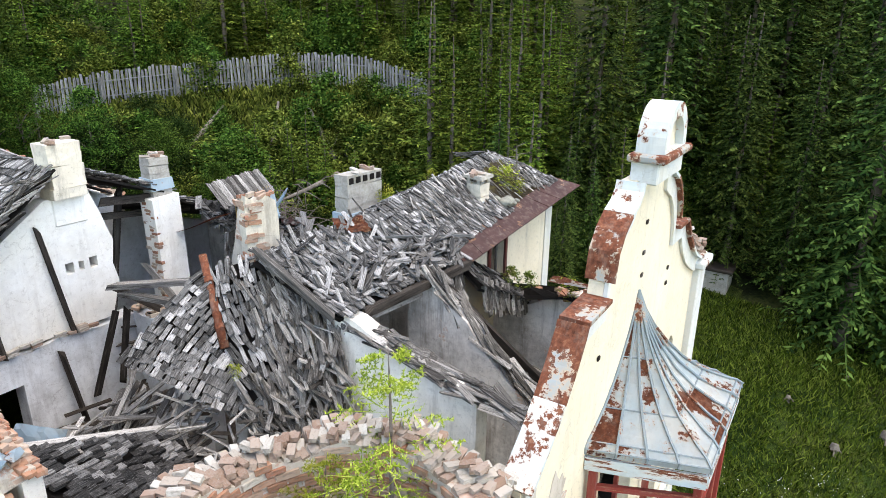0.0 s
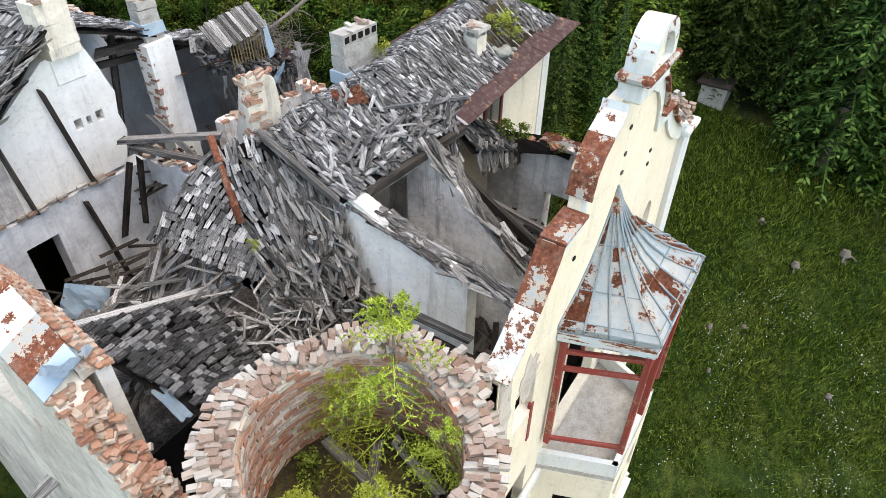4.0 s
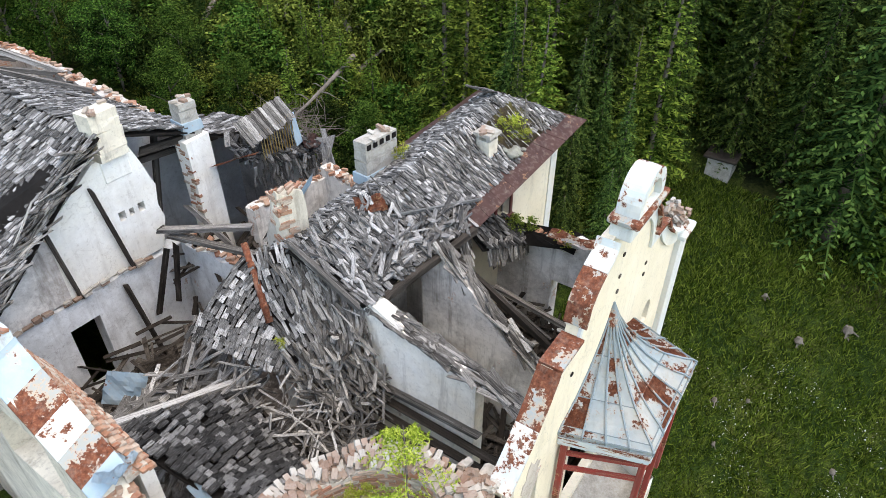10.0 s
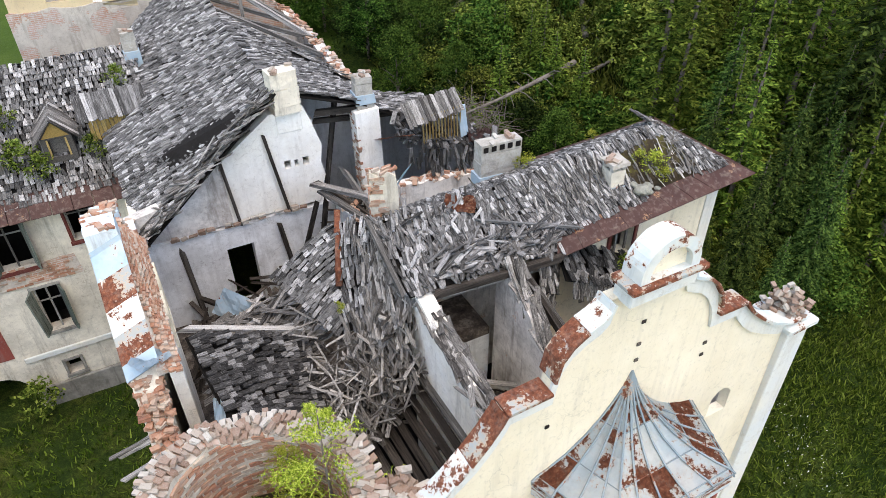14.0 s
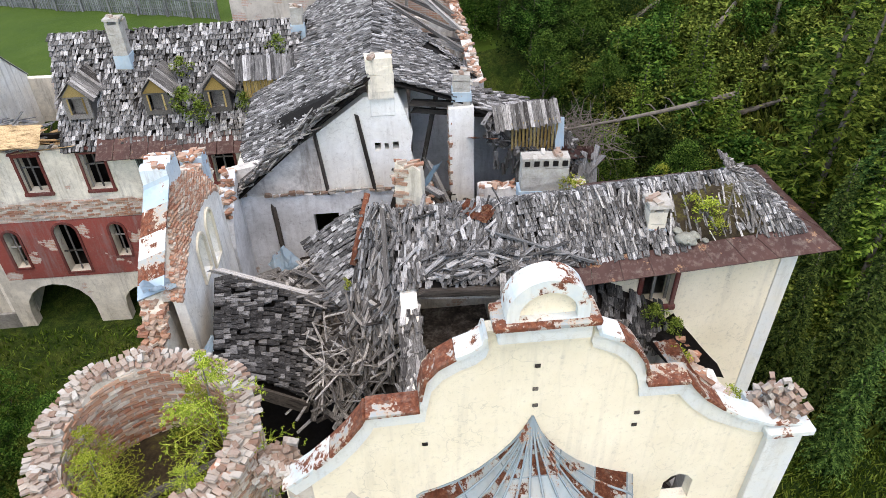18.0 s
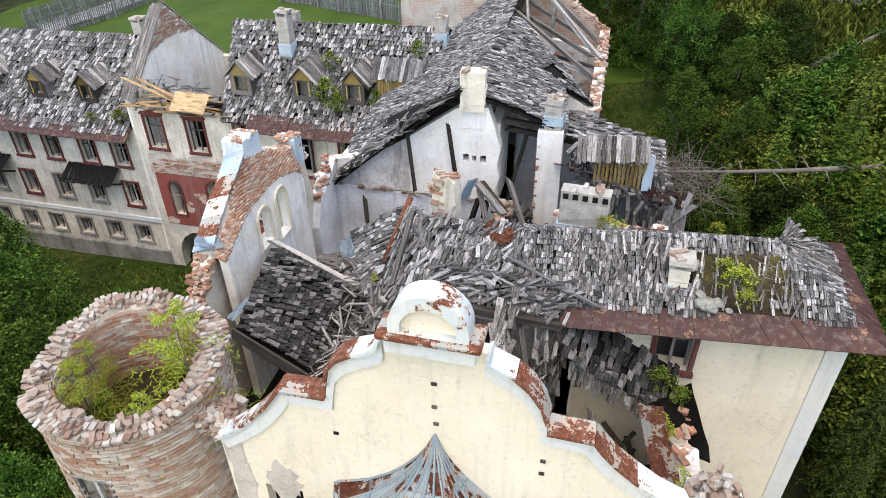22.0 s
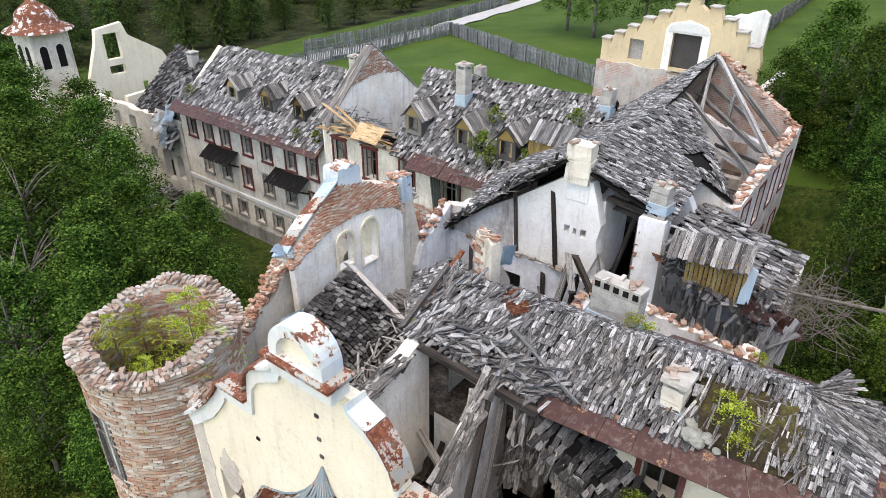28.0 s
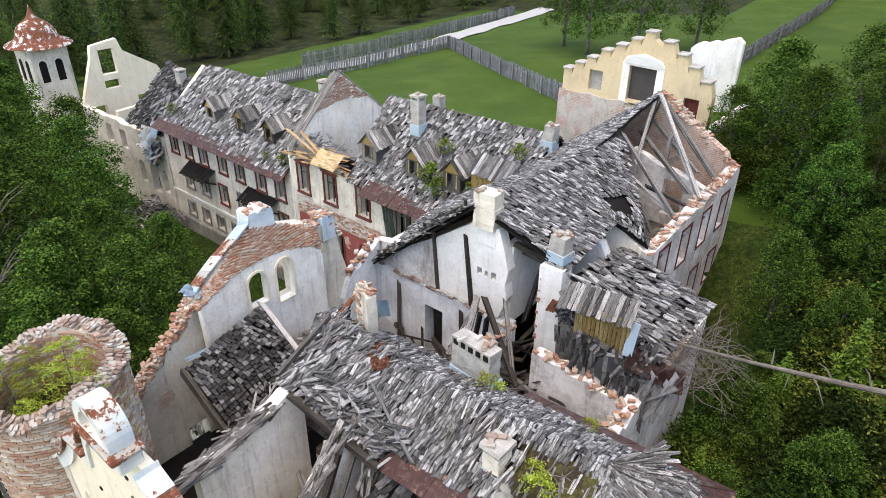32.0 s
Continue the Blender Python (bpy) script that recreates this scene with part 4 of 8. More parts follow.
roof("fallen_roof_slab", "fallen slab of shingle roof lying on the debris", [
    ((-4.32, 7.6, 7.28), (-3.28, 5.85, 6.22), (-2.72, 7.15, 8.3), (-2.7, 7.38, 8.48)),
    ((-3.2, 5.8, 6.35), (-2.15, 5.2, 7.25), (-2.08, 6.75, 8.62), (-2.62, 7.3, 8.44), {"missing": 0.14, "wild": 0.12, "width": 0.085, "exposure": 0.22, "length": 0.44})], SHINGLE, TIMBER, (-3.5, 6, 5), 170, (-3.5, 5.5, 6), 4, wild=0.045, width=0.115, exposure=0.18, length=0.3, missing=0.03)
slab_b = roof("dark_roof_slab", "dark slab of shingle roof leaning on the west wall", [
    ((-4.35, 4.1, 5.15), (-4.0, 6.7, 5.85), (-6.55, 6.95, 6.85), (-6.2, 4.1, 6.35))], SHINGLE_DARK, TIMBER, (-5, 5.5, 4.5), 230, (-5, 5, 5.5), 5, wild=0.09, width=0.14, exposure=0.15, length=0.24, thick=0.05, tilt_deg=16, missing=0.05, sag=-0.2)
for a, b, h in (((-4.28, 4.0, 5.08), (-3.93, 6.75, 5.8), 0.16), ((-4.3, 3.98, 5.0), (-6.3, 3.98, 6.27), 0.34)):
    beam("fascia_board", a, b, 0.06, h, TIMBER, slab_b)
roof("main_roof", "sagging weathered shingle roof of the main house", [
    ((-7.0, 15.6, 6.7), (-7.0, 12.4, 5.9), (-2.4, 12.6, 9.72), (-2.3, 15.6, 9.5)),
    ((-7.2, 20.3, 6.6), (-7.0, 15.6, 6.7), (-2.3, 15.6, 9.5), (-2.2, 20.3, 9.52), {"sag": 0.1}),
    ((-5.2, 26.2, 8.0), (-7.2, 20.3, 6.5), (-2.2, 20.3, 9.52), (-2.1, 26.1, 10.55)),
    ((0.95, 13.1, 8.42), (0.5, 17.2, 8.3), (-2.15, 17.2, 9.52), (-2.35, 12.7, 9.72), {"missing": 0.12, "wild": 0.12}),
    ((0.45, 17.2, 8.32), (1.72, 17.55, 7.6), (-2.1, 22.4, 9.45), (-2.15, 17.2, 9.53), {"missing": 0.14, "wild": 0.14, "keep": lambda g, f: not (0.25 < g < 0.75 and 0.2 < f < 0.42)})], SHINGLE, TIMBER, (-3, 18, 7), 220, (-4, 14, 8), 6, wild=0.075, missing=0.08, width=0.115, exposure=0.2, length=0.36)
long_roof = roof("long_house_roof", "grey shingle roof of the long house with dormers", [
    ((-15.0, 18.4, 4.95), (-7.0, 18.4, 5.1), (-5.0, 22.6, 8.6), (-15.9, 22.6, 8.35)),
    ((-7.0, 27.0, 5.0), (-16.2, 27.0, 5.0), (-15.9, 22.6, 8.35), (-5.0, 22.6, 8.6))], SHINGLE, TIMBER, (-13, 20, 5), 100, (-12, 18.5, 5.5), 7, missing=0.07, wild=0.08, width=0.15, exposure=0.25, length=0.42)
far_roof = roof("far_house_roof", "grey shingle roof of the far part of the long house", [
    ((-34.5, 18.35, 3.55), (-20.4, 18.35, 3.7), (-20.4, 22.6, 7.3), (-33.5, 22.6, 7.0)),
    ((-20.4, 27.0, 3.9), (-34.5, 27.0, 3.8), (-33.5, 22.6, 7.0), (-20.4, 22.6, 7.3))], SHINGLE, TIMBER, (-27, 20, 4), 0, (-22, 18.5, 4), 8, missing=0.03, wild=0.07, width=0.17, exposure=0.26, length=0.42)

# ---- main house, long house ----
wall_y("wall_main_east", "pale east wall of the main house with red-framed windows", 1.5, 0.45,
       [(17.4, -2), (17.4, 7.4)] + ragged(17.6, 25.9, 7.5, 8.05, 0.5, 0.12, 11) + [(26.2, -2)],
       [rect(18.0 + 2.05 * k, 18.85 + 2.05 * k, 5.7, 7.25) for k in range(4)] + [rect(18.0 + 2.05 * k, 18.85 + 2.05 * k, 3.0, 4.5) for k in range(4)], WHITE_WORN)
wall_x("wall_main_cross", "white plastered cross wall behind the broken roof edge", 17.42, 0.35, [(0.1, -2), (0.1, 8.3), (0.45, 8.15), (1.5, 7.45), (1.5, -2)], [], WHITE_STAINED)
wall_x("wall_main_inner", "pale inner wall of the roofless north rooms", 23.6, 0.35, [(-2.0, -2), (-2.0, 8.6)] + ragged(-1.8, 1.3, 8.5, 7.6, 0.4, 0.12, 12) + [(1.5, 7.4), (1.5, -2)], [rect(-0.4, 0.5, 6.0, 7.6)], WHITE_WORN)
tagged(part("floor_main", box_mesh("floor_main", -6.5, 1.5, 17.8, 25.7, 5.2, 5.5, RUBBLE), None), "rubble-covered upper floor of the main house", "floor", kind="structure")
wall_x("wall_main_north", "north wall of the main house", 25.75, 0.45, [(-6, -2), (-6, 7.3), (-2.1, 10.5), (1.3, 8.5), (1.5, 8.0), (1.5, -2)], [], BARE_BRICK)
wall_y("wall_main_west", "west wall of the main house", -7.1, 0.5, [(13.35, -6), (13.35, 6.4), (18.7, 6.4), (18.7, -6)], [rect(14.5, 15.5, 2.5, 4.5)], CREAM_WORN)
LONG_Y = 18.75
uw = [rect(x - 0.42, x + 0.42, 1.75, 3.15) for x in (-21.4, -23.3, -25.5, -27.4, -29.6, -31.4, -33.2)]
mw = [rect(x - 0.42, x + 0.42, -0.6, 0.75) for x in (-21.4, -23.6, -25.7, -27.8, -30.0, -32.0)]
lw = [rect(x - 0.42, x + 0.42, -2.9, -1.9) for x in (-21.5, -23.3, -25.2, -27.0, -28.8, -30.6, -32.4)]
wall_x("wall_far_house", "cream front wall of the long house with window rows", LONG_Y, 0.5, rect(-34.5, -20.0, -5, 3.75), uw + mw + lw, CREAM_WORN)
rw = [rect(x - 0.45, x + 0.45, 3.1, 4.75) for x in (-18.85, -16.6, -14.05)] + [rect(-11.9, -10.75, 2.5, 4.7), rect(-9.3, -8.4, 3.1, 4.7)]
sw = [rect(-11.3, -10.45, -0.6, 1.5), rect(-8.8, -7.95, -0.7, 1.35)]
bw = [rect(-11.35, -10.8, -2.95, -2.25), rect(-8.85, -8.3, -2.95, -2.25)]
aw = [arch(-18.9, -18.3, -0.7, 1.25), arch(-16.75, -15.8, -1.1, 1.5), arch(-14.4, -13.8, -0.4, 1.35)]
wall_x("wall_risalit", "cream, brick and red front wall of the long house", LONG_Y - 0.15, 0.55, [(-20.0, -5), (-20.0, 5.3), (-19.0, 5.0), (-7.0, 4.9), (-7.0, -5)], rw + aw + [arch(-19.3, -16.3, -4.7, -1.75), arch(-14.9, -12.8, -4.7, -2.2)] + sw + bw, CREAM_WORN)
wall_y("wall_fire", "white fire wall with bare brick peak between the roofs", -20.2, 0.6, [(18.7, -5), (18.7, 5.6), (22.5, 8.95), (26.9, 5.2), (26.9, -5)], [], WHITE_STAINED)
wall_x("wall_long_back", "back wall of the long house", 26.8, 0.4, rect(-34.5, -6, -3, 5.0), [], CREAM_WORN)
wall_y("wall_far_end", "end wall of the long house", -34.5, 0.4, [(18.8, -5), (18.8, 3.6), (22.6, 6.9), (26.8, 3.6), (26.8, -5)], [], CREAM_WORN)

castle = thing("stepped_gable_house", "ruined cream house front with stepped crenellated gable", "house", (-5, 30.5, 4))
steps = [(-9.6, 2), (-9.6, 9.4)]
for k, (x, z) in enumerate([(-9.6, 9.5), (-8.9, 9.9), (-8.2, 10.3), (-7.4, 10.8), (-6.6, 11.2), (-5.8, 11.6), (-5.1, 12.05)]):
    steps += [(x, z), (x + 0.5, z), (x + 0.5, z - 0.3)]
for k, (x, z) in enumerate([(-4.1, 11.7), (-3.3, 11.2), (-2.6, 10.7), (-1.9, 10.1)]):
    steps += [(x, z - 0.3), (x, z), (x + 0.5, z)]
steps += [(-1.2, 9.4), (-1.2, 2)]
part("gable_wall", slab(steps, [rect(-5.7, -4.2, 8.5, 10.3), rect(-8.0, -7.2, 8.6, 9.7), rect(-2.6, -1.8, 8.0, 9.2)], 0, 0.5, along_x(30.3)), CREAM_YELLOW, castle)
part("lower_wall", slab([(-9.7, 2), (-9.7, 8.3), (-7.6, 8.1), (-5.8, 8.25), (-4.0, 7.9), (-1.1, 7.6), (-1.1, 2)], [], 0, 0.06, along_x(30.23)), BRICKED, castle, "rough pinkish stone where the plaster has gone")
part("door_surround", slab([(-6.1, 8.3), (-6.1, 10.45), (-5.9, 10.75), (-4.95, 11.0), (-4.0, 10.75), (-3.8, 10.45), (-3.8, 8.3), (-4.2, 8.3), (-4.2, 10.3), (-5.7, 10.3), (-5.7, 8.3)], [], 0, 0.06, along_x(30.24)), WHITE, castle)
part("side_wall", slab(rect(30.8, 38, 2, 8.5), [], 0, 0.4, along_y(-9.6)), BRICKED, castle)
part("side_wall", slab(rect(30.8, 38, 2, 7.4), [], 0, 0.4, along_y(-1.7)), WHITE_WORN, castle)


# ---- trees and growth ----
def blade_mesh(name, blades, mat):
    """Leaves or needle sprays as triangles or quads: rows of four corners (the last two may coincide)."""
    v = np.array(blades).reshape(-1, 3)
    f = np.arange(len(v)).reshape(-1, 4)
    return mesh_from(v.tolist(), f.tolist(), mat, name)


def spray(out, base, tip, width, rnd):
    """One flat, tapering spray of needles from base to tip."""
    d = tip - base
    side = d.cross(Vector((rnd.uniform(-0.4, 0.4), rnd.uniform(-0.4, 0.4), 1))).normalized() * width
    mid = base.lerp(tip, 0.45)
    out += [base, mid + side, tip, mid - side]


def conifer_mesh(h, r, whorls, arms, mat, seed, droop=0.35, bare=0.12, twigs=7, width=0.1):
    rnd = random.Random(seed)
    out = []
    for k in range(whorls):
        f = (k + rnd.random() * 0.5) / whorls
        z = h * (bare + (1 - bare) * f)
        reach = r * (1 - f) ** 0.85 * rnd.uniform(0.75, 1.1) + 0.08
        n = max(3, int(arms * (0.55 + 0.45 * (1 - f))))
        a0 = rnd.random() * 6.28
        for j in range(n):
            a = a0 + 6.283 * j / n + rnd.uniform(-0.25, 0.25)
            l = reach * rnd.uniform(0.7, 1.12)
            p0 = Vector((0, 0, z))
            tip = Vector((math.cos(a) * l, math.sin(a) * l, z - droop * l + rnd.uniform(-0.1, 0.12) * l))
            side = Vector((-math.sin(a), math.cos(a), 0))
            spray(out, p0.lerp(tip, 0.1), tip, width * 0.55, rnd)
            for i in range(twigs):
                g = 0.15 + 0.85 * (i + rnd.random()) / twigs
                b = p0.lerp(tip, g)
                w = min(0.42, 0.26 * l + 0.05) * (1.15 - 0.65 * g) * rnd.uniform(0.6, 1.3)
                e = b + (tip - p0).normalized() * w * rnd.uniform(0.3, 0.9) + side * (w if i % 2 else -w) * rnd.uniform(0.4, 1.1) + Vector((0, 0, w * rnd.uniform(-0.55, 0.3)))
                spray(out, b, e, width * rnd.uniform(0.7, 1.3), rnd)
    return blade_mesh("needles", out, mat)


def trunk_mesh(h, r, lean=0.0, limbs=0, seed=1, mat=None):
    rnd = random.Random(seed)
    bm = bmesh.new()
    pts = [(lean * h * (k / 6) ** 2 + rnd.uniform(-0.02, 0.02) * h * 0.3, rnd.uniform(-0.02, 0.02) * h * 0.3, h * k / 6 - (0.5 if k == 0 else 0)) for k in range(7)]
    tube(bm, pts, [r * (1.25 - k * 0.18) if k < 6 else r * 0.1 for k in range(7)], 8)
    for k in range(limbs):
        f = rnd.uniform(0.35, 0.85)
        a = rnd.random() * 6.28
        p = Vector((lean * h * f * f, 0, h * f))
        l = h * rnd.uniform(0.2, 0.36)
        q = p + Vector((math.cos(a) * l * 0.7, math.sin(a) * l * 0.7, l * 0.6))
        tube(bm, [p, p.lerp(q, 0.5) + Vector((0, 0, 0.06 * l)), q], [r * 0.4, r * 0.25, r * 0.06], 6)
    return bm_mesh(bm, mat or BARK, "trunk", True)


def crown_mesh(h0, h1, r, clumps, leaves, size, mat, seed, lump=0.45):
    """A crown of many leaves gathered in clumps, with gaps between."""
    rnd = random.Random(seed)
    out = []
    for k in range(clumps):
        f = rnd.random() ** 0.8
        z = h0 + (h1 - h0) * f
        rad = r * math.sin(math.pi * (0.18 + 0.8 * f)) ** 0.75 * rnd.uniform(0.25, 1.05)
        a = rnd.random() * 6.283
        c = Vector((rad * math.cos(a), rad * math.sin(a), z))
        cs = lump * rnd.uniform(0.6, 1.25)
        for i in range(leaves):
            d = Vector((rnd.gauss(0, 1), rnd.gauss(0, 1), rnd.gauss(0, 0.75)))
            p = c + d.normalized() * cs * rnd.random() ** 0.5
            u = Vector((rnd.gauss(0, 1), rnd.gauss(0, 1), rnd.gauss(0, 0.5))).normalized() * size * rnd.uniform(0.6, 1.3)
            w = u.cross(Vector((rnd.gauss(0, 0.5), rnd.gauss(0, 0.5), 1))).normalized() * size * 0.5
            out += [p - u, p + w, p + u, p - w]
    return blade_mesh("leaves", out, mat)


def place(name, label, trunk, crown, x, y, z, s, turn, group="", tilt=0.0):
    ob = new(name, crown if trunk is None else None)
    tagged(ob, label, "tree" if "tree" in name or name in ("fir", "spruce", "larch", "conifer") else "shrub", group)
    ob.matrix_basis = pose(x, y, z, tilt, 0, turn) @ Matrix.Diagonal((s, s, s, 1))
    if trunk is not None:
        for nm, me in (("trunk", trunk), ("crown", crown)):
            new(nm, me).parent = ob
    return ob


FIRS = [(trunk_mesh(15, 0.2, 0.0, 0, 5 + k), conifer_mesh(15, 2.7, 50, 10, FIR, 20 + k, 0.32, 0.08, 20, 0.06)) for k in range(3)]
SPRUCES = [(trunk_mesh(6, 0.09, 0.0, 0, 8 + k), conifer_mesh(6, 1.45, 32, 9, SPRUCE, 40 + k, 0.1, 0.02, 14, 0.045)) for k in range(3)]
LIGHT_FIRS = [(trunk_mesh(11, 0.15, 0.0, 0, 15 + k), conifer_mesh(11, 2.3, 36, 8, LIGHT_FIR, 50 + k, 0.05, 0.03, 20, 0.05)) for k in range(3)]
BROADS = [(trunk_mesh(6.5, 0.14, 0.03, 9, 60 + k), crown_mesh(1.4, 8.6, 2.5, 230, 52, 0.085, LEAVES, 70 + k, 0.5)) for k in range(3)]
SHRUBS = [(None, crown_mesh(0.1, 2.0, 1.2, 110, 44, 0.05, SHRUB, 80 + k, 0.36)) for k in range(2)] + [(None, crown_mesh(0.1, 1.9, 1.25, 110, 44, 0.05, LEAVES, 90, 0.38))]
SHADED_SHRUBS = [crown_mesh(0.1, 1.9, 1.25, 110, 44, 0.05, THICKET_SHADE, 94 + k, 0.38) for k in range(2)]
def larch_mesh(h, r, whorls, arms, seed):
    """An airy young larch: upswept arms with side twigs that carry tufts of short needles."""
    rnd = random.Random(seed)
    out = []
    for k in range(whorls):
        f = (k + rnd.random() * 0.6) / whorls
        z = h * (0.06 + 0.94 * f)
        reach = r * (1 - f) ** 0.7 * rnd.uniform(0.7, 1.1) + 0.06
        for j in range(arms):
            a = rnd.random() * 6.283
            p0, tip = Vector((0, 0, z)), Vector((math.cos(a) * reach, math.sin(a) * reach, z + rnd.uniform(-0.1, 0.22) * reach))
            side = Vector((-math.sin(a), math.cos(a), 0))
            spray(out, p0, tip, 0.008, rnd)
            for i in range(8):
                g = 0.2 + 0.8 * (i + rnd.random()) / 8
                b = p0.lerp(tip, g)
                w = 0.32 * reach * (1.15 - g) * rnd.uniform(0.5, 1.2) + 0.04
                e = b + (tip - p0).normalized() * w * 0.7 + side * (w if i % 2 else -w) + Vector((0, 0, w * rnd.uniform(-0.5, 0.2)))
                spray(out, b, e, 0.006, rnd)
                for q in range(15):
                    c = b.lerp(e, (q + rnd.random()) / 15)
                    d = Vector((rnd.gauss(0, 1), rnd.gauss(0, 1), rnd.gauss(0.3, 0.8))).normalized() * rnd.uniform(0.03, 0.06)
                    spray(out, c - d * 0.3, c + d, 0.0075, rnd)
    return blade_mesh("needles", out, LARCH)


LARCHES = [(trunk_mesh(3, 0.035, 0.02, 0, 95 + k, BARK), larch_mesh(3, 1.45, 17, 3, 100 + k)) for k in range(2)]


# ---- loose boards, debris ----
def strew(n, seed, area, heading, spread, pitch, pspread, length, width, thick=(0.015, 0.04)):
    """Matrices of n boards: area(r) gives a place, heading and pitch in degrees with their spread."""
    r = random.Random(seed)
    out = []
    for _ in range(n):
        p = Vector(area(r))
        e = Euler((radians(r.gauss(0, 14)), radians(-(pitch + r.gauss(0, pspread))), radians(heading + r.gauss(0, spread))))
        out.append(Matrix.Translation(p) @ e.to_matrix().to_4x4() @ Matrix.Diagonal((r.uniform(*length), r.uniform(*width), r.uniform(*thick), 1)))
    return out


def on_plane(a, b, c, d, lift=0.08):
    """A random place on the four-cornered patch a, b, c, d, lifted by up to lift."""
    a, b, c, d = (Vector(p) for p in (a, b, c, d))

    def pick(r):
        u, v = r.random(), r.random()
        return a.lerp(b, u).lerp(d.lerp(c, u), v) + Vector((0, 0, r.uniform(0, lift)))
    return pick


def heap(name, label, mats, mat, at, single=0, near=None, category="debris"):
    ob = thing(name, label, category, at)
    pieces("board", mats, mat, ob, single, "board_mass", near)
    return ob


heap("splintered_roof_boards", "splintered grey boards sliding off the broken roof",
     strew(120, 1, on_plane((-2.4, 6.4, 7.9), (-2.0, 6.0, 8.4), (-1.95, 4.5, 7.5), (-2.9, 5.2, 6.3), 0.2), 62, 18, 42, 10, (0.4, 0.95), (0.04, 0.1))
     + strew(200, 2, on_plane((-3.2, 5.9, 6.1), (-2.0, 4.6, 7.3), (-2.15, 4.1, 5.7), (-3.5, 4.6, 4.7), 0.5), 75, 38, 40, 24, (0.4, 1.1), (0.04, 0.09)), PLANK, (-2.3, 5, 5), 300, (-2.3, 5, 7))
heap("collapsed_floor_boards", "jumbled grey planks of a collapsed ceiling",
     strew(210, 3, on_plane((-6.1, 6.6, 4.9), (-3.9, 6.0, 5.4), (-3.6, 8.4, 5.8), (-6.0, 9.0, 4.8), 0.5), 12, 30, 4, 14, (0.6, 1.6), (0.07, 0.16))
     + strew(60, 4, on_plane((-4.4, 4.0, 4.4), (-2.6, 4.0, 4.6), (-3.4, 5.6, 5.0), (-4.3, 5.6, 4.8), 0.5), 60, 60, 5, 20, (0.6, 1.5), (0.06, 0.14)), PLANK, (-4.6, 7, 4.5), 220, (-4.5, 6.5, 5.5))
heap("loose_roof_shingles", "loose curled shingles lying over the broken roof",
     strew(110, 5, on_plane((-2.0, 4.5, 8.05), (1.6, 4.4, 8.1), (0.1, 6.1, 9.0), (-2.1, 6.5, 8.8), 0.12), 80, 30, 28, 12, (0.3, 0.6), (0.05, 0.1))
     + strew(110, 6, on_plane((-1.2, 4.5, 8.05), (1.8, 4.3, 8.05), (1.8, 4.9, 8.4), (-1.2, 5.0, 8.4), 0.2), 10, 25, 5, 14, (0.35, 0.8), (0.05, 0.12)), SHINGLE, (0, 5.3, 8.2), 200, (0, 4.5, 8.2))
heap("hanging_shingles", "tattered shingles hanging down from the eave",
     strew(90, 7, on_plane((1.05, 3.9, 5.6), (1.75, 4.3, 5.9), (1.9, 4.45, 7.8), (1.2, 4.15, 7.8), 0.1), 80, 40, 74, 12, (0.45, 1.0), (0.06, 0.13))
     + strew(46, 8, on_plane((2.0, 3.85, 6.9), (4.0, 3.75, 6.0), (4.0, 3.8, 6.25), (2.0, 3.9, 7.3), 0.1), 80, 25, 82, 8, (0.3, 0.65), (0.07, 0.14)), PLANK, (1.6, 4.1, 6), 90, (1.5, 4, 7))
heap("fallen_rafters", "dark fallen rafters and boards in the roofless rooms",
     strew(120, 9, on_plane((-1.4, 0.8, 3.4), (0.2, 0.8, 3.2), (0.2, 4.4, 3.8), (-1.4, 4.4, 3.8), 0.6), 70, 50, 8, 20, (0.6, 1.8), (0.07, 0.15))
     + strew(120, 10, on_plane((0.8, 1.0, 3.2), (3.9, 1.0, 3.2), (3.9, 4.4, 4.2), (0.8, 4.4, 4.2), 0.6), 40, 60, 10, 20, (0.6, 1.8), (0.07, 0.15))
     + strew(90, 12, on_plane((-6.6, 9.2, 2.6), (-1.2, 9.0, 3.4), (-1.2, 12.6, 3.4), (-6.6, 12.6, 2.6), 0.5), 40, 60, 6, 16, (0.6, 2.0), (0.07, 0.16))
     + strew(160, 13, on_plane((-1.0, 9.0, 3.6), (4.0, 8.2, 3.8), (4.0, 12.8, 4.2), (-1.0, 13.0, 5.0), 0.7), 30, 60, 10, 22, (0.6, 2.0), (0.07, 0.16)), TIMBER, (0, 4, 3), 70, (0, 4, 5))
heap("outer_debris", "heap of grey planks and rubble fallen outside the west wall",
     strew(150, 14, on_plane((-10.4, 3.6, -4.2), (-8.1, 2.6, -3.4), (-8.1, 6.4, -2.6), (-10.4, 6.2, -4.2), 0.7), 30, 60, 10, 22, (0.5, 1.6), (0.07, 0.16)), PLANK, (-9, 4.5, -4.3), 80, (-9, 4, -3))

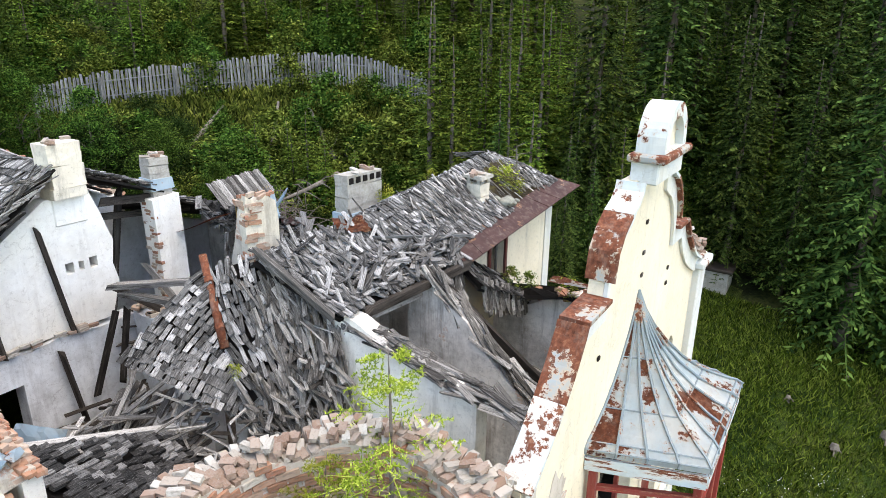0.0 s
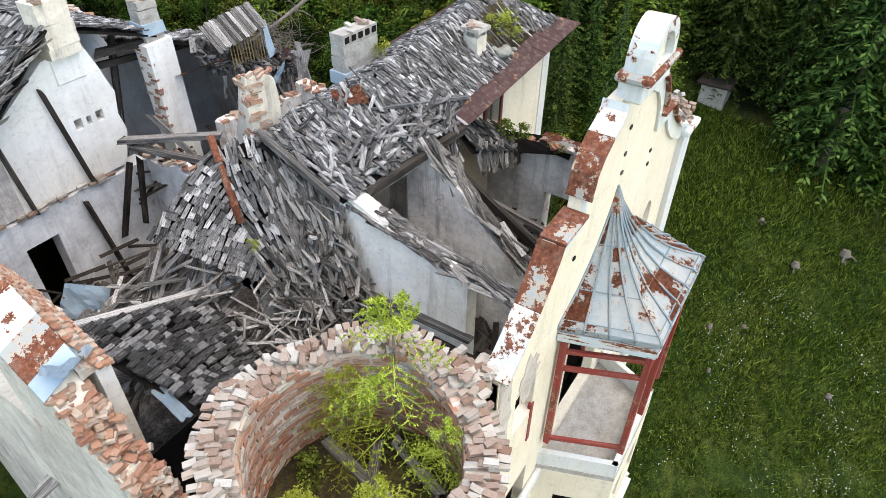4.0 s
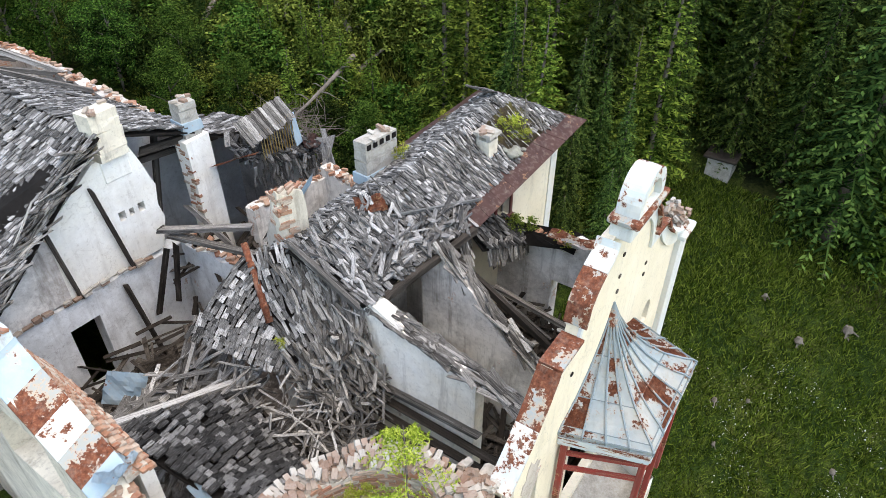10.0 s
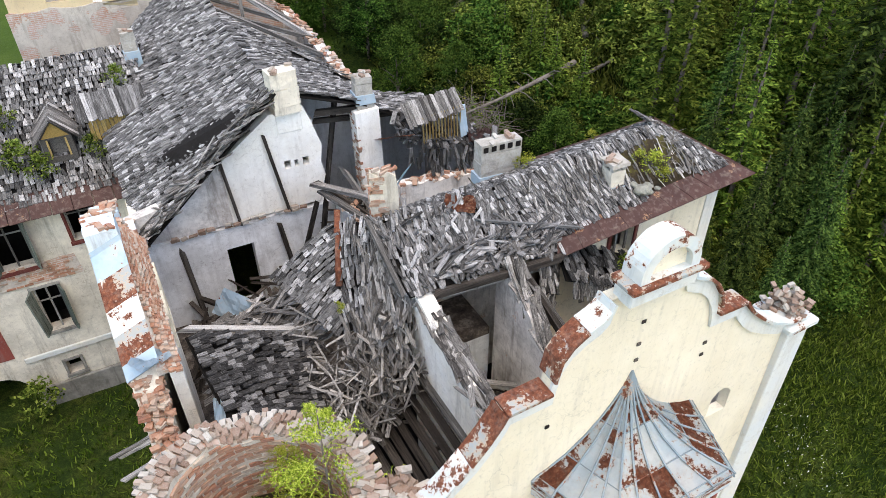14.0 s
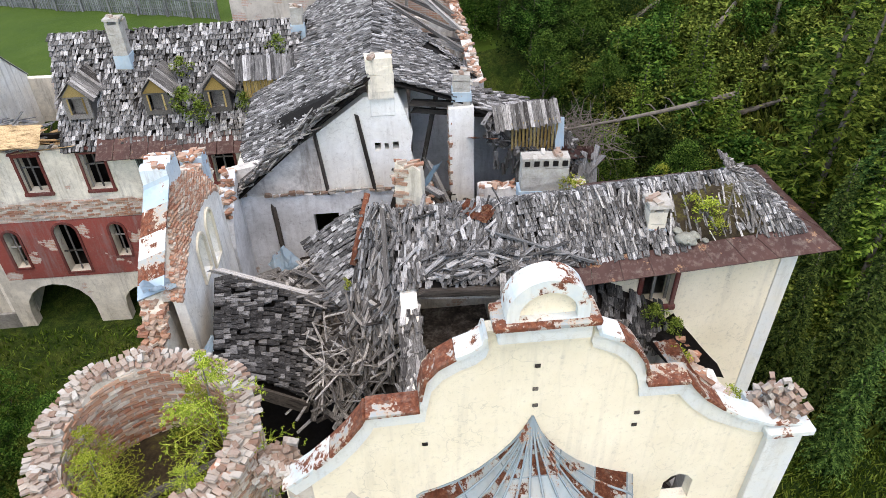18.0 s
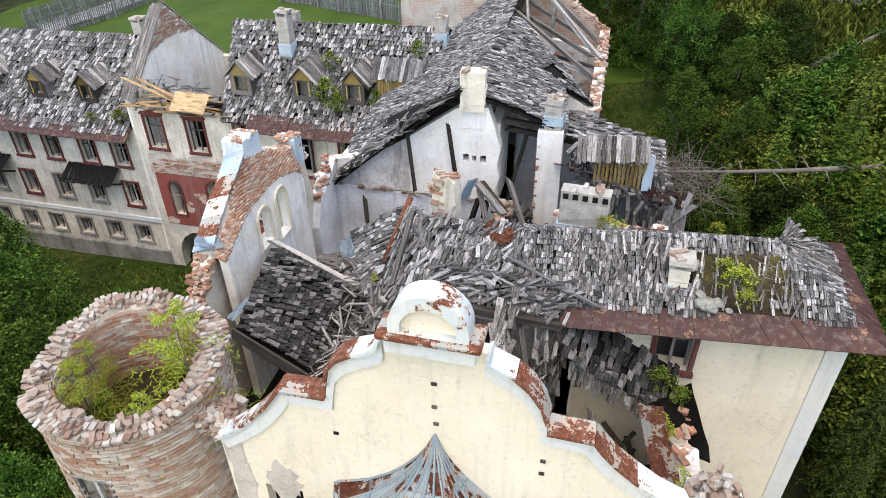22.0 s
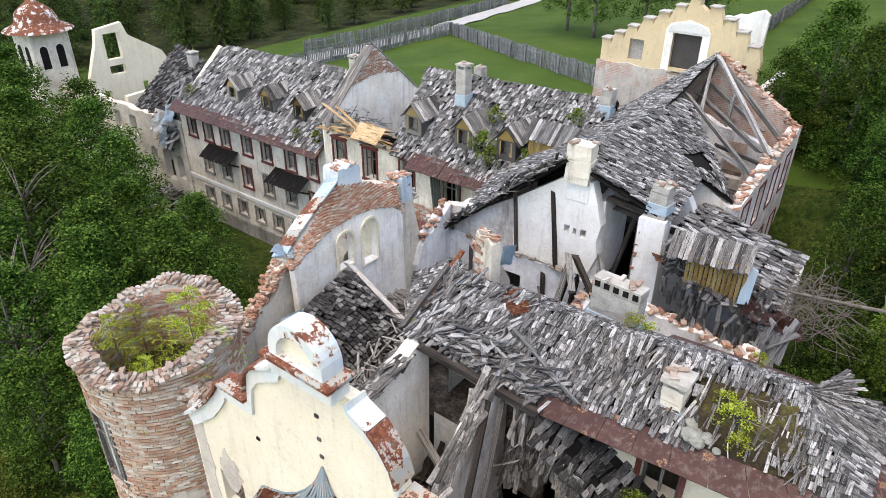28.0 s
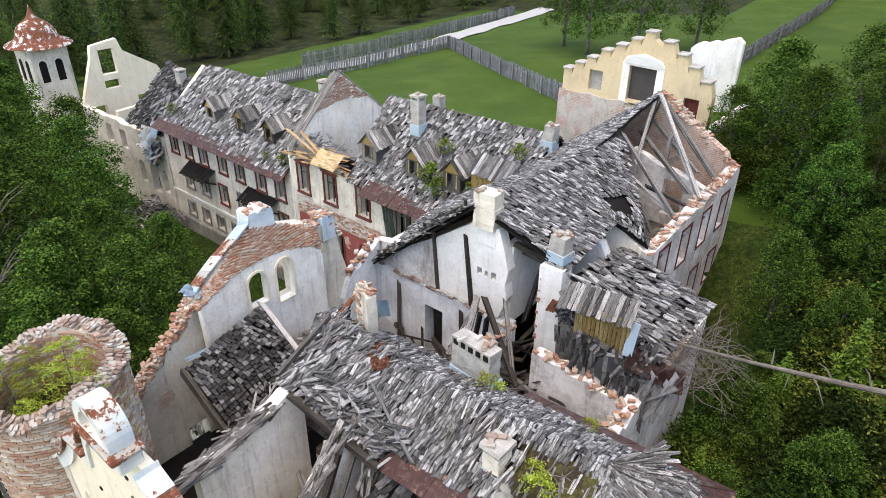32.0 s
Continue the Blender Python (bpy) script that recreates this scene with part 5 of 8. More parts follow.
heap("roof_splinters", "thin splinters of broken shingles strewn over the roofs",
     strew(70, 15, on_plane((-2.6, 7.0, 8.45), (0.6, 6.1, 9.0), (1.6, 4.4, 8.15), (-2.3, 4.6, 7.4), 0.2), 84, 25, 25, 12, (0.3, 0.8), (0.02, 0.05), (0.01, 0.025))
     + strew(180, 16, on_plane((-6.2, 7.0, 5.2), (-3.2, 6.9, 6.2), (-2.2, 3.8, 5.4), (-4.2, 3.8, 4.6), 0.7), 40, 60, 12, 25, (0.4, 1.3), (0.02, 0.06), (0.01, 0.03))
     + strew(130, 17, on_plane((1.8, 4.7, 8.35), (6.6, 4.7, 8.75), (5.6, 5.9, 9.52), (1.4, 5.9, 9.1), 0.08), 85, 14, 33, 6, (0.25, 0.55), (0.02, 0.05), (0.01, 0.02)), PLANK, (-1, 5.5, 7), 70, (-2, 4.5, 7))
timbers = thing("roof_timbers", "weathered grey beams and rafters above the ruined rooms", "beams", (-2, 9, 6))
for a, b, w, h in [((-1.5, 4.35, 7.95), (1.75, 4.15, 7.92), 0.14, 0.16), ((-1.9, 4.5, 7.8), (1.2, 4.4, 7.62), 0.12, 0.14), ((-2.2, 4.5, 8.05), (-2.2, 6.3, 8.9), 0.12, 0.12),
                   ((-1.75, 12.2, 6.7), (-0.5, 10.0, 6.95), 0.2, 0.14), ((-1.6, 12.0, 6.5), (-0.8, 9.6, 6.4), 0.18, 0.14), ((-1.68, 12.3, 6.0), (-2.28, 12.7, 3.8), 0.14, 0.16), ((-1.4, 12.3, 5.9), (-1.7, 12.5, 3.9), 0.13, 0.16),
                   ((-6.6, 7.1, 6.95), (-3.6, 6.75, 5.85), 0.16, 0.12), ((-5.3, 7.2, 5.5), (-2.6, 4.6, 5.4), 0.22, 0.12), ((-4.2, 5.0, 5.35), (-2.2, 5.2, 5.6), 0.16, 0.1),
                   ((-1.6, 12.4, 6.6), (0.9, 11.2, 4.3), 0.16, 0.16), ((-0.7, 12.3, 6.9), (0.6, 11.3, 4.0), 0.14, 0.14), ((-0.4, 11.9, 4.6), (1.6, 11.1, 4.9), 0.15, 0.13), ((-1.1, 13.3, 8.5), (0.3, 13.3, 8.35), 0.16, 0.2),
                   ((-1.0, 13.8, 8.0), (1.9, 13.9, 7.6), 0.14, 0.16), ((-0.9, 13.9, 5.2), (-0.2, 13.9, 8.6), 0.14, 0.14),
                   ((0.55, 4.2, 8.0), (1.55, 1.4, 5.2), 0.13, 0.16), ((0.8, 4.3, 7.7), (1.7, 1.9, 5.5), 0.1, 0.12), ((-1.5, 4.3, 5.3), (2.6, 2.6, 4.2), 0.16, 0.14), ((2.6, 4.0, 5.6), (3.3, 1.0, 4.4), 0.14, 0.12)]:
    beam("beam", a, b, w, h, PLANK if h < 0.15 else TIMBER, timbers)
sunk = thing("collapsed_floor", "dark brown planks of a floor that sank beside the white wall", "floor", (-2.6, 3, 4))
for k in range(8):
    x = -2.15 - 0.2 * k
    beam("plank", (x, 4.9, 5.55 - 0.26 * k), (x + 0.12 + 0.03 * (k % 3), 1.0 + 0.1 * (k % 2), 5.3 - 0.24 * k), 0.2, 0.05, TIMBER, sunk)
beam("floor_beam", (-2.03, 4.9, 5.74), (-1.99, 1.75, 5.78), 0.16, 0.12, PLANK, sunk, "grey beam along the white wall")
trusses = thing("roof_truss", "bare grey roof truss over the broken end of the main house", "truss", (-1, 24, 8))
for a, b, w, h in [((-2.0, 26.3, 10.4), (1.9, 24.6, 7.9), 0.18, 0.18), ((-2.0, 26.2, 10.4), (-2.3, 26.2, 8.0), 0.16, 0.16), ((-2.1, 26.2, 9.3), (1.2, 24.0, 8.3), 0.15, 0.15), ((-2.2, 25.2, 9.0), (1.6, 22.4, 8.0), 0.15, 0.15),
                   ((-1.0, 22.0, 8.2), (1.7, 20.8, 7.7), 0.15, 0.15), ((-1.6, 21.4, 8.6), (0.2, 19.8, 7.6), 0.14, 0.14), ((-2.1, 25.9, 10.2), (-1.3, 23.6, 8.2), 0.14, 0.14), ((-3.6, 26.3, 8.6), (-2.1, 26.4, 10.3), 0.15, 0.15), ((-0.6, 24.6, 9.4), (-0.4, 24.4, 7.6), 0.14, 0.14)] + [((-2.15, 23.0, 9.6), (1.8, 20.6, 7.7), 0.13, 0.15), ((-2.0, 26.2, 10.5), (1.9, 22.6, 7.9), 0.15, 0.17), ((-1.2, 21.6, 8.9), (0.9, 20.9, 6.6), 0.12, 0.14), ((-0.2, 21.6, 8.2), (1.9, 21.9, 7.7), 0.14, 0.12)]:
    beam("rafter", Vector(a) + Vector((0, -0.55, 0)), Vector(b) + Vector((-0.25, -0.55, 0)), w, h, PLANK, trusses)
posts = thing("wall_posts", "dark timber posts set into the white gable wall", "posts", (-3, 12.9, 6))
for a, b in (((-4.3, 12.92, 8.0), (-4.08, 12.9, 5.6)), ((-2.87, 12.92, 8.3), (-2.48, 12.86, 5.55)), ((-6.0, 12.84, 5.2), (-5.85, 12.6, 2.4)), ((-2.9, 12.8, 5.2), (-2.6, 12.55, 2.4))):
    beam("timber_post", a, b, 0.14, 0.1, TIMBER, posts)
pipe = thing("rusty_stove_pipe", "rust-brown metal pipe lying on the fallen roof slab", "pipe", (-2.9, 6.7, 7.6))
bm = bmesh.new()
tube(bm, [(-2.55, 7.42, 8.72), (-2.79, 6.92, 8.0), (-3.03, 6.42, 7.28)], [0.075, 0.08, 0.085], 12)
part("pipe_body", bm, RUST, pipe, "", smooth=True)
for k, (x, y, z) in enumerate([(-2.67, 7.17, 8.36), (-2.91, 6.67, 7.64)]):
    bm = bmesh.new()
    tube(bm, [(x, y, z), (x - 0.02, y - 0.05, z - 0.07)], [0.1, 0.1], 12)
    part("collar", bm, RUST, pipe)


def crumpled(name, label, at, w, d, mat, seed, turn=(0, 0, 0)):
    """A bent piece of sheet metal."""
    bm = bmesh.new()
    n = 7
    m = Matrix.Translation(at) @ Euler([radians(a) for a in turn]).to_matrix().to_4x4()
    g = [[bm.verts.new(m @ Vector(((i / n - 0.5) * w, (j / n - 0.5) * d, 0.14 * noise.noise(Vector((i * 0.45, j * 0.4, seed))) * min(w, 1.2) * 1.6))) for j in range(n + 1)] for i in range(n + 1)]
    for i in range(n):
        for j in range(n):
            bm.faces.new((g[i][j], g[i + 1][j], g[i + 1][j + 1], g[i][j + 1]))
    bmesh.ops.solidify(bm, geom=bm.faces[:], thickness=0.012)
    return tagged(part(name, bm, mat), label, "sheet metal")


crumpled("blue_sheet", "crumpled light blue metal sheet among the planks", (-5.25, 9.3, 5.35), 0.75, 0.9, BLUE_SHEET, 3, (20, -40, 30))
crumpled("blue_sheet", "torn strip of light blue sheet on the wall top", (-7.3, 5.3, 7.95), 0.7, 0.4, BLUE_SHEET, 5, (0, 10, 30))
crumpled("blue_sheet", "light blue flashing along the leaning slab", (-6.4, 4.7, 6.45), 0.22, 0.9, BLUE_SHEET, 9, (0, 10, -8))
crumpled("rust_sheet", "rust-red valley sheet on the broken roof", (-0.02, 5.95, 8.95), 0.75, 0.45, RUST, 10, (18, 10, -35))
crumpled("rust_sheet", "rusty sheet lying on the east wall", (3.75, 2.1, 7.2), 0.5, 1.9, COPING_RUST, 12, (0, 8, 8))
crumpled("tar_sheet", "dark tarred roof sheet sagging by the wing", (4.2, 3.5, 6.55), 1.1, 2.3, DARK, 13, (-4, 6, 4))
crumpled("brown_sheet", "dark brown sheet hanging over the broken corner", (4.4, 12.4, 6.85), 1.7, 0.9, GUTTER, 15, (14, 20, 20))
crumpled("rust_sheet", "rusty gutter strip under the small dormer", (0.95, 12.5, 7.5), 0.25, 2.4, RUST, 16, (-22, 10, 18))
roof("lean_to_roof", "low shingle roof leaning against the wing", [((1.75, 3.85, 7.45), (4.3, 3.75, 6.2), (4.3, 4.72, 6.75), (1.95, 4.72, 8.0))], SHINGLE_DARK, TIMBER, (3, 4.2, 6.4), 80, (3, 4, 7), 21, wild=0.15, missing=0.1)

# ---- chimneys ----
def chimney(label, x, y, w, d, z0, z1, mat, flash=None, cap=None, flues=0, bricks=0, seed=1, turn=0):
    ob = thing("chimney", label, "chimney", (x, y, z0))
    m = pose(x, y, 0, 0, 0, turn)
    rows = 5
    for k in range(rows):
        bm = bmesh.new()
        a, b = z0 + (z1 - z0) * k / rows, z0 + (z1 - z0) * (k + 1) / rows
        e = random.Random(seed + k).uniform(-0.02, 0.02)
        box(bm, -w / 2 + e, w / 2 + e, -d / 2, d / 2, a, b - 0.004, m, 0.015)
        part("course", bm, mat, ob)
    if flash:
        bm = bmesh.new()
        box(bm, -w / 2 - 0.05, w / 2 + 0.05, -d / 2 - 0.05, d / 2 + 0.05, flash[0], flash[1], m, 0.02)
        part("flashing", bm, BLUE_SHEET, ob, "light blue sheet flashing")
    if cap:
        bm = bmesh.new()
        box(bm, -w / 2 - 0.06, w / 2 + 0.06, -d / 2 - 0.06, d / 2 + 0.06, z1 + cap, z1 + cap + 0.09, m, 0.02)
        part("cap", bm, STONE, ob, "grey stone cap")
        for sx in (-1, 1):
            for sy in (-1, 1):
                bm = bmesh.new()
                box(bm, sx * w / 2 - 0.05 * sx - 0.05, sx * w / 2 - 0.05 * sx + 0.05, sy * (d / 2 - 0.05) - 0.05, sy * (d / 2 - 0.05) + 0.05, z1, z1 + cap, m)
                part("cap_foot", bm, STONE, ob)
    # dark blocks through the solid stack paint the shade inside the flues
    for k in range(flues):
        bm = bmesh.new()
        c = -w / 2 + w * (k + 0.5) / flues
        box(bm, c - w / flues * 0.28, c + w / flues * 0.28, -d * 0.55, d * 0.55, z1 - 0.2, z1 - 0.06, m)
        part("flue", bm, DARK, ob, "dark block painting the shade of a flue opening")
    r = random.Random(seed)
    if bricks:
        ms = [m @ q for q in bricks_on([(r.uniform(-w / 2, w / 2), r.choice((-1, 1)) * d / 2, z0 + (z1 - z0) * r.random(), 0) for _ in range(bricks)]
                                      + [(r.choice((-1, 1)) * w / 2, r.uniform(-d / 2, d / 2), z0 + (z1 - z0) * r.random(), math.pi / 2) for _ in range(bricks)], r, (0.25, 0.06, 0.075), 0.04)]
        pieces("brick", ms, BRICK, ob, len(ms))
    ms = [m @ q for q in bricks_on([(r.uniform(-w / 2, w / 2), r.uniform(-d / 2, d / 2), z1 + (0.03 if not cap else cap + 0.1), r.random() * 3) for _ in range(5)], r, (0.22, 0.12, 0.08), 0.3)]
    pieces("top_brick", ms, BRICK_PALE, ob, len(ms))
    return ob


broken_stack = thing("chimney", "broken cream chimney of brick and crumbling plaster", "chimney", (-1.45, 7.1, 7.3))
_m = pose(-1.45, 7.15, 0, 0, 0, -18)
part("plaster_front", slab([(-0.32, 7.2), (0.32, 7.2), (0.34, 9.2), (0.3, 9.6), (0.12, 9.72), (-0.1, 9.62), (-0.3, 9.76), (-0.34, 9.3)], [], -0.3, -0.02, lambda a, d, z: tuple(_m @ Vector((a, d, z)))), CREAM_WORN, broken_stack, "cream plastered front of the broken chimney")
part("broken_side", slab([(-0.02, 7.2), (0.75, 7.2), (0.7, 8.1), (0.35, 8.7), (-0.02, 9.6)], [], -0.33, -0.08, lambda a, d, z: tuple(_m @ Vector((d, a, z)))), BRICKED, broken_stack, "sloping broken side of the chimney")
_r = random.Random(3)
pieces("brick", [_m @ q for q in bricks_on([(_r.uniform(-0.34, 0.0), -0.31, 7.9 + 1.8 * _r.random(), 0) for _ in range(26)] + [(-0.33, _r.uniform(-0.3, 0.1), 7.9 + 1.7 * _r.random(), math.pi / 2) for _ in range(22)] + [(_r.uniform(-0.3, 0.3), _r.uniform(-0.28, 0), 9.68 + 0.08 * _r.random(), _r.random()) for _ in range(9)], _r, (0.24, 0.06, 0.075), 0.06)], BRICK, broken_stack, 60)
crumpled("blue_sheet", "light blue flashing torn from the broken chimney", (-0.98, 7.1, 9.3), 0.3, 1.0, BLUE_SHEET, 8, (-58, 0, 40))
stone_stack = chimney("pale stone chimney on the gable of the main house", -2.05, 13.0, 0.8, 0.55, 8.9, 10.2, CREAM_WORN, None, None, 0, 0, 4, 4)
part("chimney_foot", box_mesh("chimney_foot", -2.45, -1.6, 12.92, 13.4, 8.2, 9.0, WHITE, 0.06), None, stone_stack, "whitewashed chimney foot")
chimney("grey chimney above the white pillar", 0.54, 13.3, 0.55, 0.48, 8.35, 9.42, STONE, (8.55, 8.85), None, 0, 0, 5, -5)
chimney("long concrete block chimney with a row of flues", 1.85, 7.3, 1.15, 0.42, 8.2, 9.55, STONE, (8.35, 8.65), None, 5, 0, 6, -4)
chimney("small capped chimney on the wing roof", 3.95, 5.25, 0.4, 0.42, 8.4, 9.15, CREAM_WORN, (8.35, 8.72), 0.14, 0, 0, 7, -4)
chimney("pale capped chimney on the long house", -12.6, 21.35, 0.55, 0.55, 7.2, 9.1, STONE, (7.3, 7.85), 0.16, 0, 0, 8, 0)
chimney("small chimney beside the fire wall", -21.6, 22.9, 0.5, 0.5, 6.6, 7.9, STONE, (6.6, 7.2), 0.12, 0, 0, 9, 0)
chimney("small chimney behind the ridge of the long house", -13.3, 23.8, 0.5, 0.5, 7.2, 8.6, STONE, None, None, 0, 0, 10, 0)
chimney("small chimney beside the valley of the roofs", -5.4, 22.3, 0.5, 0.5, 7.6, 9.2, STONE, (7.9, 8.5), None, 0, 0, 11, 0)
chimney("grey chimney stump of the fallen house", -38.5, 23.0, 0.6, 0.6, 2.0, 5.6, STONE, None, 0.12, 0, 0, 12, 0)

# ---- white pillar, walls and small dormer of the broken east rooms ----
wall_x("pillar_white", "tall white plastered wall pillar with brick edge", 12.9, 0.55, [(0.2, 2), (0.08, 8.35), (0.9, 8.4), (1.0, 2)], [], WHITE)
r = random.Random(31)
ob = bpy.data.objects["pillar_white"]
pieces("brick", bricks_on([(0.14, 12.95 + r.uniform(0, 0.4), 5.6 + 0.09 * k, 0) for k in range(30)], r, (0.12, 0.26, 0.075), 0.06), BRICK, ob, 30)
wall_x("wall_east_room_1", "whitewashed low wall of a roofless east room", 11.5, 0.4, [(0.9, -5), (0.9, 6.15)] + ragged(1.0, 4.1, 6.2, 5.85, 0.3, 0.1, 33) + [(4.1, -5)], [], WHITE_WORN)
wall_y("wall_east_room_2", "broken outer wall of the east rooms", 4.0, 0.45, [(7.5, -5), (7.5, 6.6)] + ragged(7.7, 12.6, 5.6, 6.2, 0.35, 0.2, 34) + [(16.3, 6.6), (16.3, -5)], [rect(9.0, 10.0, 3.2, 5.0)], WHITE_WORN)
wall_y("wall_east_room_3", "whitewashed partition wall of the east rooms", -0.95, 0.4, [(7.4, -5), (7.4, 6.2)] + ragged(7.6, 12.8, 5.9, 5.6, 0.35, 0.12, 35) + [(12.8, -5)], [rect(9.0, 10.0, 2.3, 4.6)], GREY_ROOM)
wall_x("wall_east_room_4", "inner wall behind the white pillar", 16.0, 0.4, [(-1.0, -5), (-1.0, 8.6), (0.6, 7.95), (0.95, 7.3), (4.2, 6.25), (4.2, -5)], [], GREY_ROOM)
roof("east_roof", "broken dark shingle roof over the east rooms", [((4.35, 12.6, 6.9), (4.35, 17.2, 6.5), (0.9, 17.3, 7.35), (1.05, 13.25, 8.2))], SHINGLE, TIMBER, (2.5, 14, 7), 60, (2.5, 13, 8), 36, wild=0.22, missing=0.18)
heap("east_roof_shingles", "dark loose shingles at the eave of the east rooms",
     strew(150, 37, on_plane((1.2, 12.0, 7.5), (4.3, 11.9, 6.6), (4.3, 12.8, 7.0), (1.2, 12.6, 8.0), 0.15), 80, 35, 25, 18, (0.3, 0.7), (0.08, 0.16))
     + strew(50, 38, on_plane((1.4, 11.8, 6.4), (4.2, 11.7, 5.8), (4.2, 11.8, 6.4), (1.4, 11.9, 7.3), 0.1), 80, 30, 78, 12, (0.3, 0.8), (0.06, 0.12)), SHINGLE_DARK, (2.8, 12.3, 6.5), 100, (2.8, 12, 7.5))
attic = thing("small_dormer", "small dormer with ochre board front and grey board roof", "dormer", (2.5, 12.4, 7.2))
pieces("roof_board", [between((1.45 + 0.145 * k, 12.35 + 0.025 * k, 8.62), (1.5 + 0.145 * k, 11.75 + 0.025 * k, 8.02 + 0.02 * (k % 3)), 0.13, 0.025) for k in range(15)], PLANK, attic, 15)
pieces("front_board", [between((2.0 + 0.125 * k, 11.98 + 0.02 * k, 8.15), (2.02 + 0.125 * k, 11.96 + 0.02 * k, 7.3 - 0.035 * k), 0.11, 0.02) for k in range(13)], YELLOW_WOOD, attic, 13)
part("side_sheet", unit_piece(BLUE_SHEET, 1), None, attic, "light blue side sheet", between((3.62, 12.1, 7.1), (3.6, 12.35, 8.1), 0.3, 0.04))
heap("pale_boards", "pale grey boards hanging from the broken corner", strew(14, 39, on_plane((4.2, 11.5, 5.4), (4.9, 11.9, 5.6), (4.9, 12.2, 6.6), (4.2, 11.9, 6.5), 0.2), 60, 30, 60, 16, (0.8, 1.5), (0.12, 0.24)), FENCE_WOOD, (4.5, 11.8, 5), 14)


def bush_of_twigs(name, label, at, size, n, mat, seed, category="brushwood"):
    r = random.Random(seed)
    bm = bmesh.new()
    for k in range(n):
        p = Vector(at) + Vector((r.uniform(-1, 1) * size[0], r.uniform(-1, 1) * size[1], r.uniform(-0.4, 0.2) * size[2]))
        pts = [p]
        d = Vector((r.gauss(0, 1), r.gauss(0, 1), r.gauss(0.3, 0.7))).normalized()
        for i in range(4):
            d = (d + Vector((r.gauss(0, 0.35), r.gauss(0, 0.35), r.gauss(-0.08, 0.3)))).normalized()
            pts.append(pts[-1] + d * size[2] * r.uniform(0.2, 0.4))
        tube(bm, pts, [0.014, 0.011, 0.009, 0.006, 0.003], 4, False)
    return tagged(part(name, bm, mat), label, category, kind="stuff")


bush_of_twigs("dead_branches", "tangle of dead brown branches of a fallen tree", (4.9, 13.9, 6.7), (0.9, 1.2, 1.1), 200, BARK, 41)
log = thing("fallen_tree", "long fallen trunk leaning from the slope onto the ruin", "fallen tree", (8, 15.3, 5))
bm = bmesh.new()
tube(bm, [(4.1, 13.5, 7.1), (6.4, 14.5, 6.85), (8.7, 15.7, 6.55), (12.5, 17.6, 6.2)], [0.03, 0.055, 0.08, 0.13], 8)
part("trunk", bm, DEADWOOD, log)
for k in range(12):
    f = 0.1 + 0.06 * k
    p = Vector((4.1 + 8 * f, 13.5 + 4 * f, 7.1 - 0.9 * f))
    bm = bmesh.new()
    q = p + Vector((random.uniform(-0.7, 0.7), random.uniform(-0.8, 0.8), random.uniform(-0.6, 0.7)))
    tube(bm, [p, p.lerp(q, 0.5) + Vector((0, 0, 0.1)), q], [0.03, 0.02, 0.006], 5)
    part("branch", bm, DEADWOOD, log)

# ---- brickwork of the tower, west gable and facade ----
r = random.Random(51)
rim = []
for rad, n, dz in ((TI + 0.07, 78, 0.03), (TI + 0.2, 84, 0.05), (TI + 0.33, 90, 0.05), (TI + 0.45, 96, 0.02)):
    for k in range(n):
        a = 2 * math.pi * (k + r.uniform(-0.15, 0.15)) / n
        rr = rad + r.uniform(-0.015, 0.015)
        if r.random() > 0.06:
            rim.append((TC[0] + rr * math.cos(a), TC[1] + rr * math.sin(a), tower_top(a) + dz, a))
for _ in range(80):
    a, rr = r.random() * 6.283, r.uniform(TI + 0.06, TR - 0.06)
    rim.append((TC[0] + rr * math.cos(a), TC[1] + rr * math.sin(a), tower_top(a) + r.uniform(0.08, 0.17), a + r.gauss(0, 0.4)))
pieces("rim_brick", bricks_on(rim, r, (0.175, 0.095, 0.06), 0.2), BRICK_PALE, tower, 290, "rim_rubble", (-6.34, 0.78, 8.5))
inner, outer = [], []
for row in range(29):
    z = 5.9 + row * 0.092
    for k in range(31):
        a = 2 * math.pi * (k + 0.5 * (row % 2)) / 31
        if z < tower_top(a) - 0.03 and r.random() > 0.03:
            inner.append((TC[0] + TI * math.cos(a), TC[1] + TI * math.sin(a), z, a + math.pi / 2))
for row in range(62):
    z = 2.6 + row * 0.092
    for k in range(43):
        a = 2 * math.pi * (k + 0.5 * (row % 2)) / 43
        deg = math.degrees(a)
        if (256 < deg < 284 and 4.95 < z < 7.05) or z > tower_top(a) - 0.03 or noise.noise(Vector((4 * math.cos(a), 4 * math.sin(a), z * 0.8))) > 0.38:
            continue
        outer.append((TC[0] + TR * math.cos(a), TC[1] + TR * math.sin(a), z, a + math.pi / 2))
pieces("inner_brick", bricks_on(inner, r, (0.255, 0.07, 0.074), 0.03), BRICK, tower, 120, "inner_bricks", (-5.5, 2.3, 8))
pieces("outer_brick", bricks_on(outer, r, (0.255, 0.07, 0.074), 0.03), brick("pale_red_brick", ((0.33, 0.16, 0.1), (0.4, 0.26, 0.18), (0.45, 0.36, 0.28), (0.52, 0.47, 0.4))), tower, 200, "outer_brickwork", (-5.5, -1.2, 7.8))
bm = bmesh.new()
bmesh.ops.create_circle(bm, cap_ends=True, segments=36, radius=TI + 0.1)
bmesh.ops.translate(bm, verts=bm.verts, vec=(TC[0], TC[1], 6.85))
tagged(part("tower_floor", bm, MOSS), "dark mossy soil inside the round tower", "soil", kind="structure")
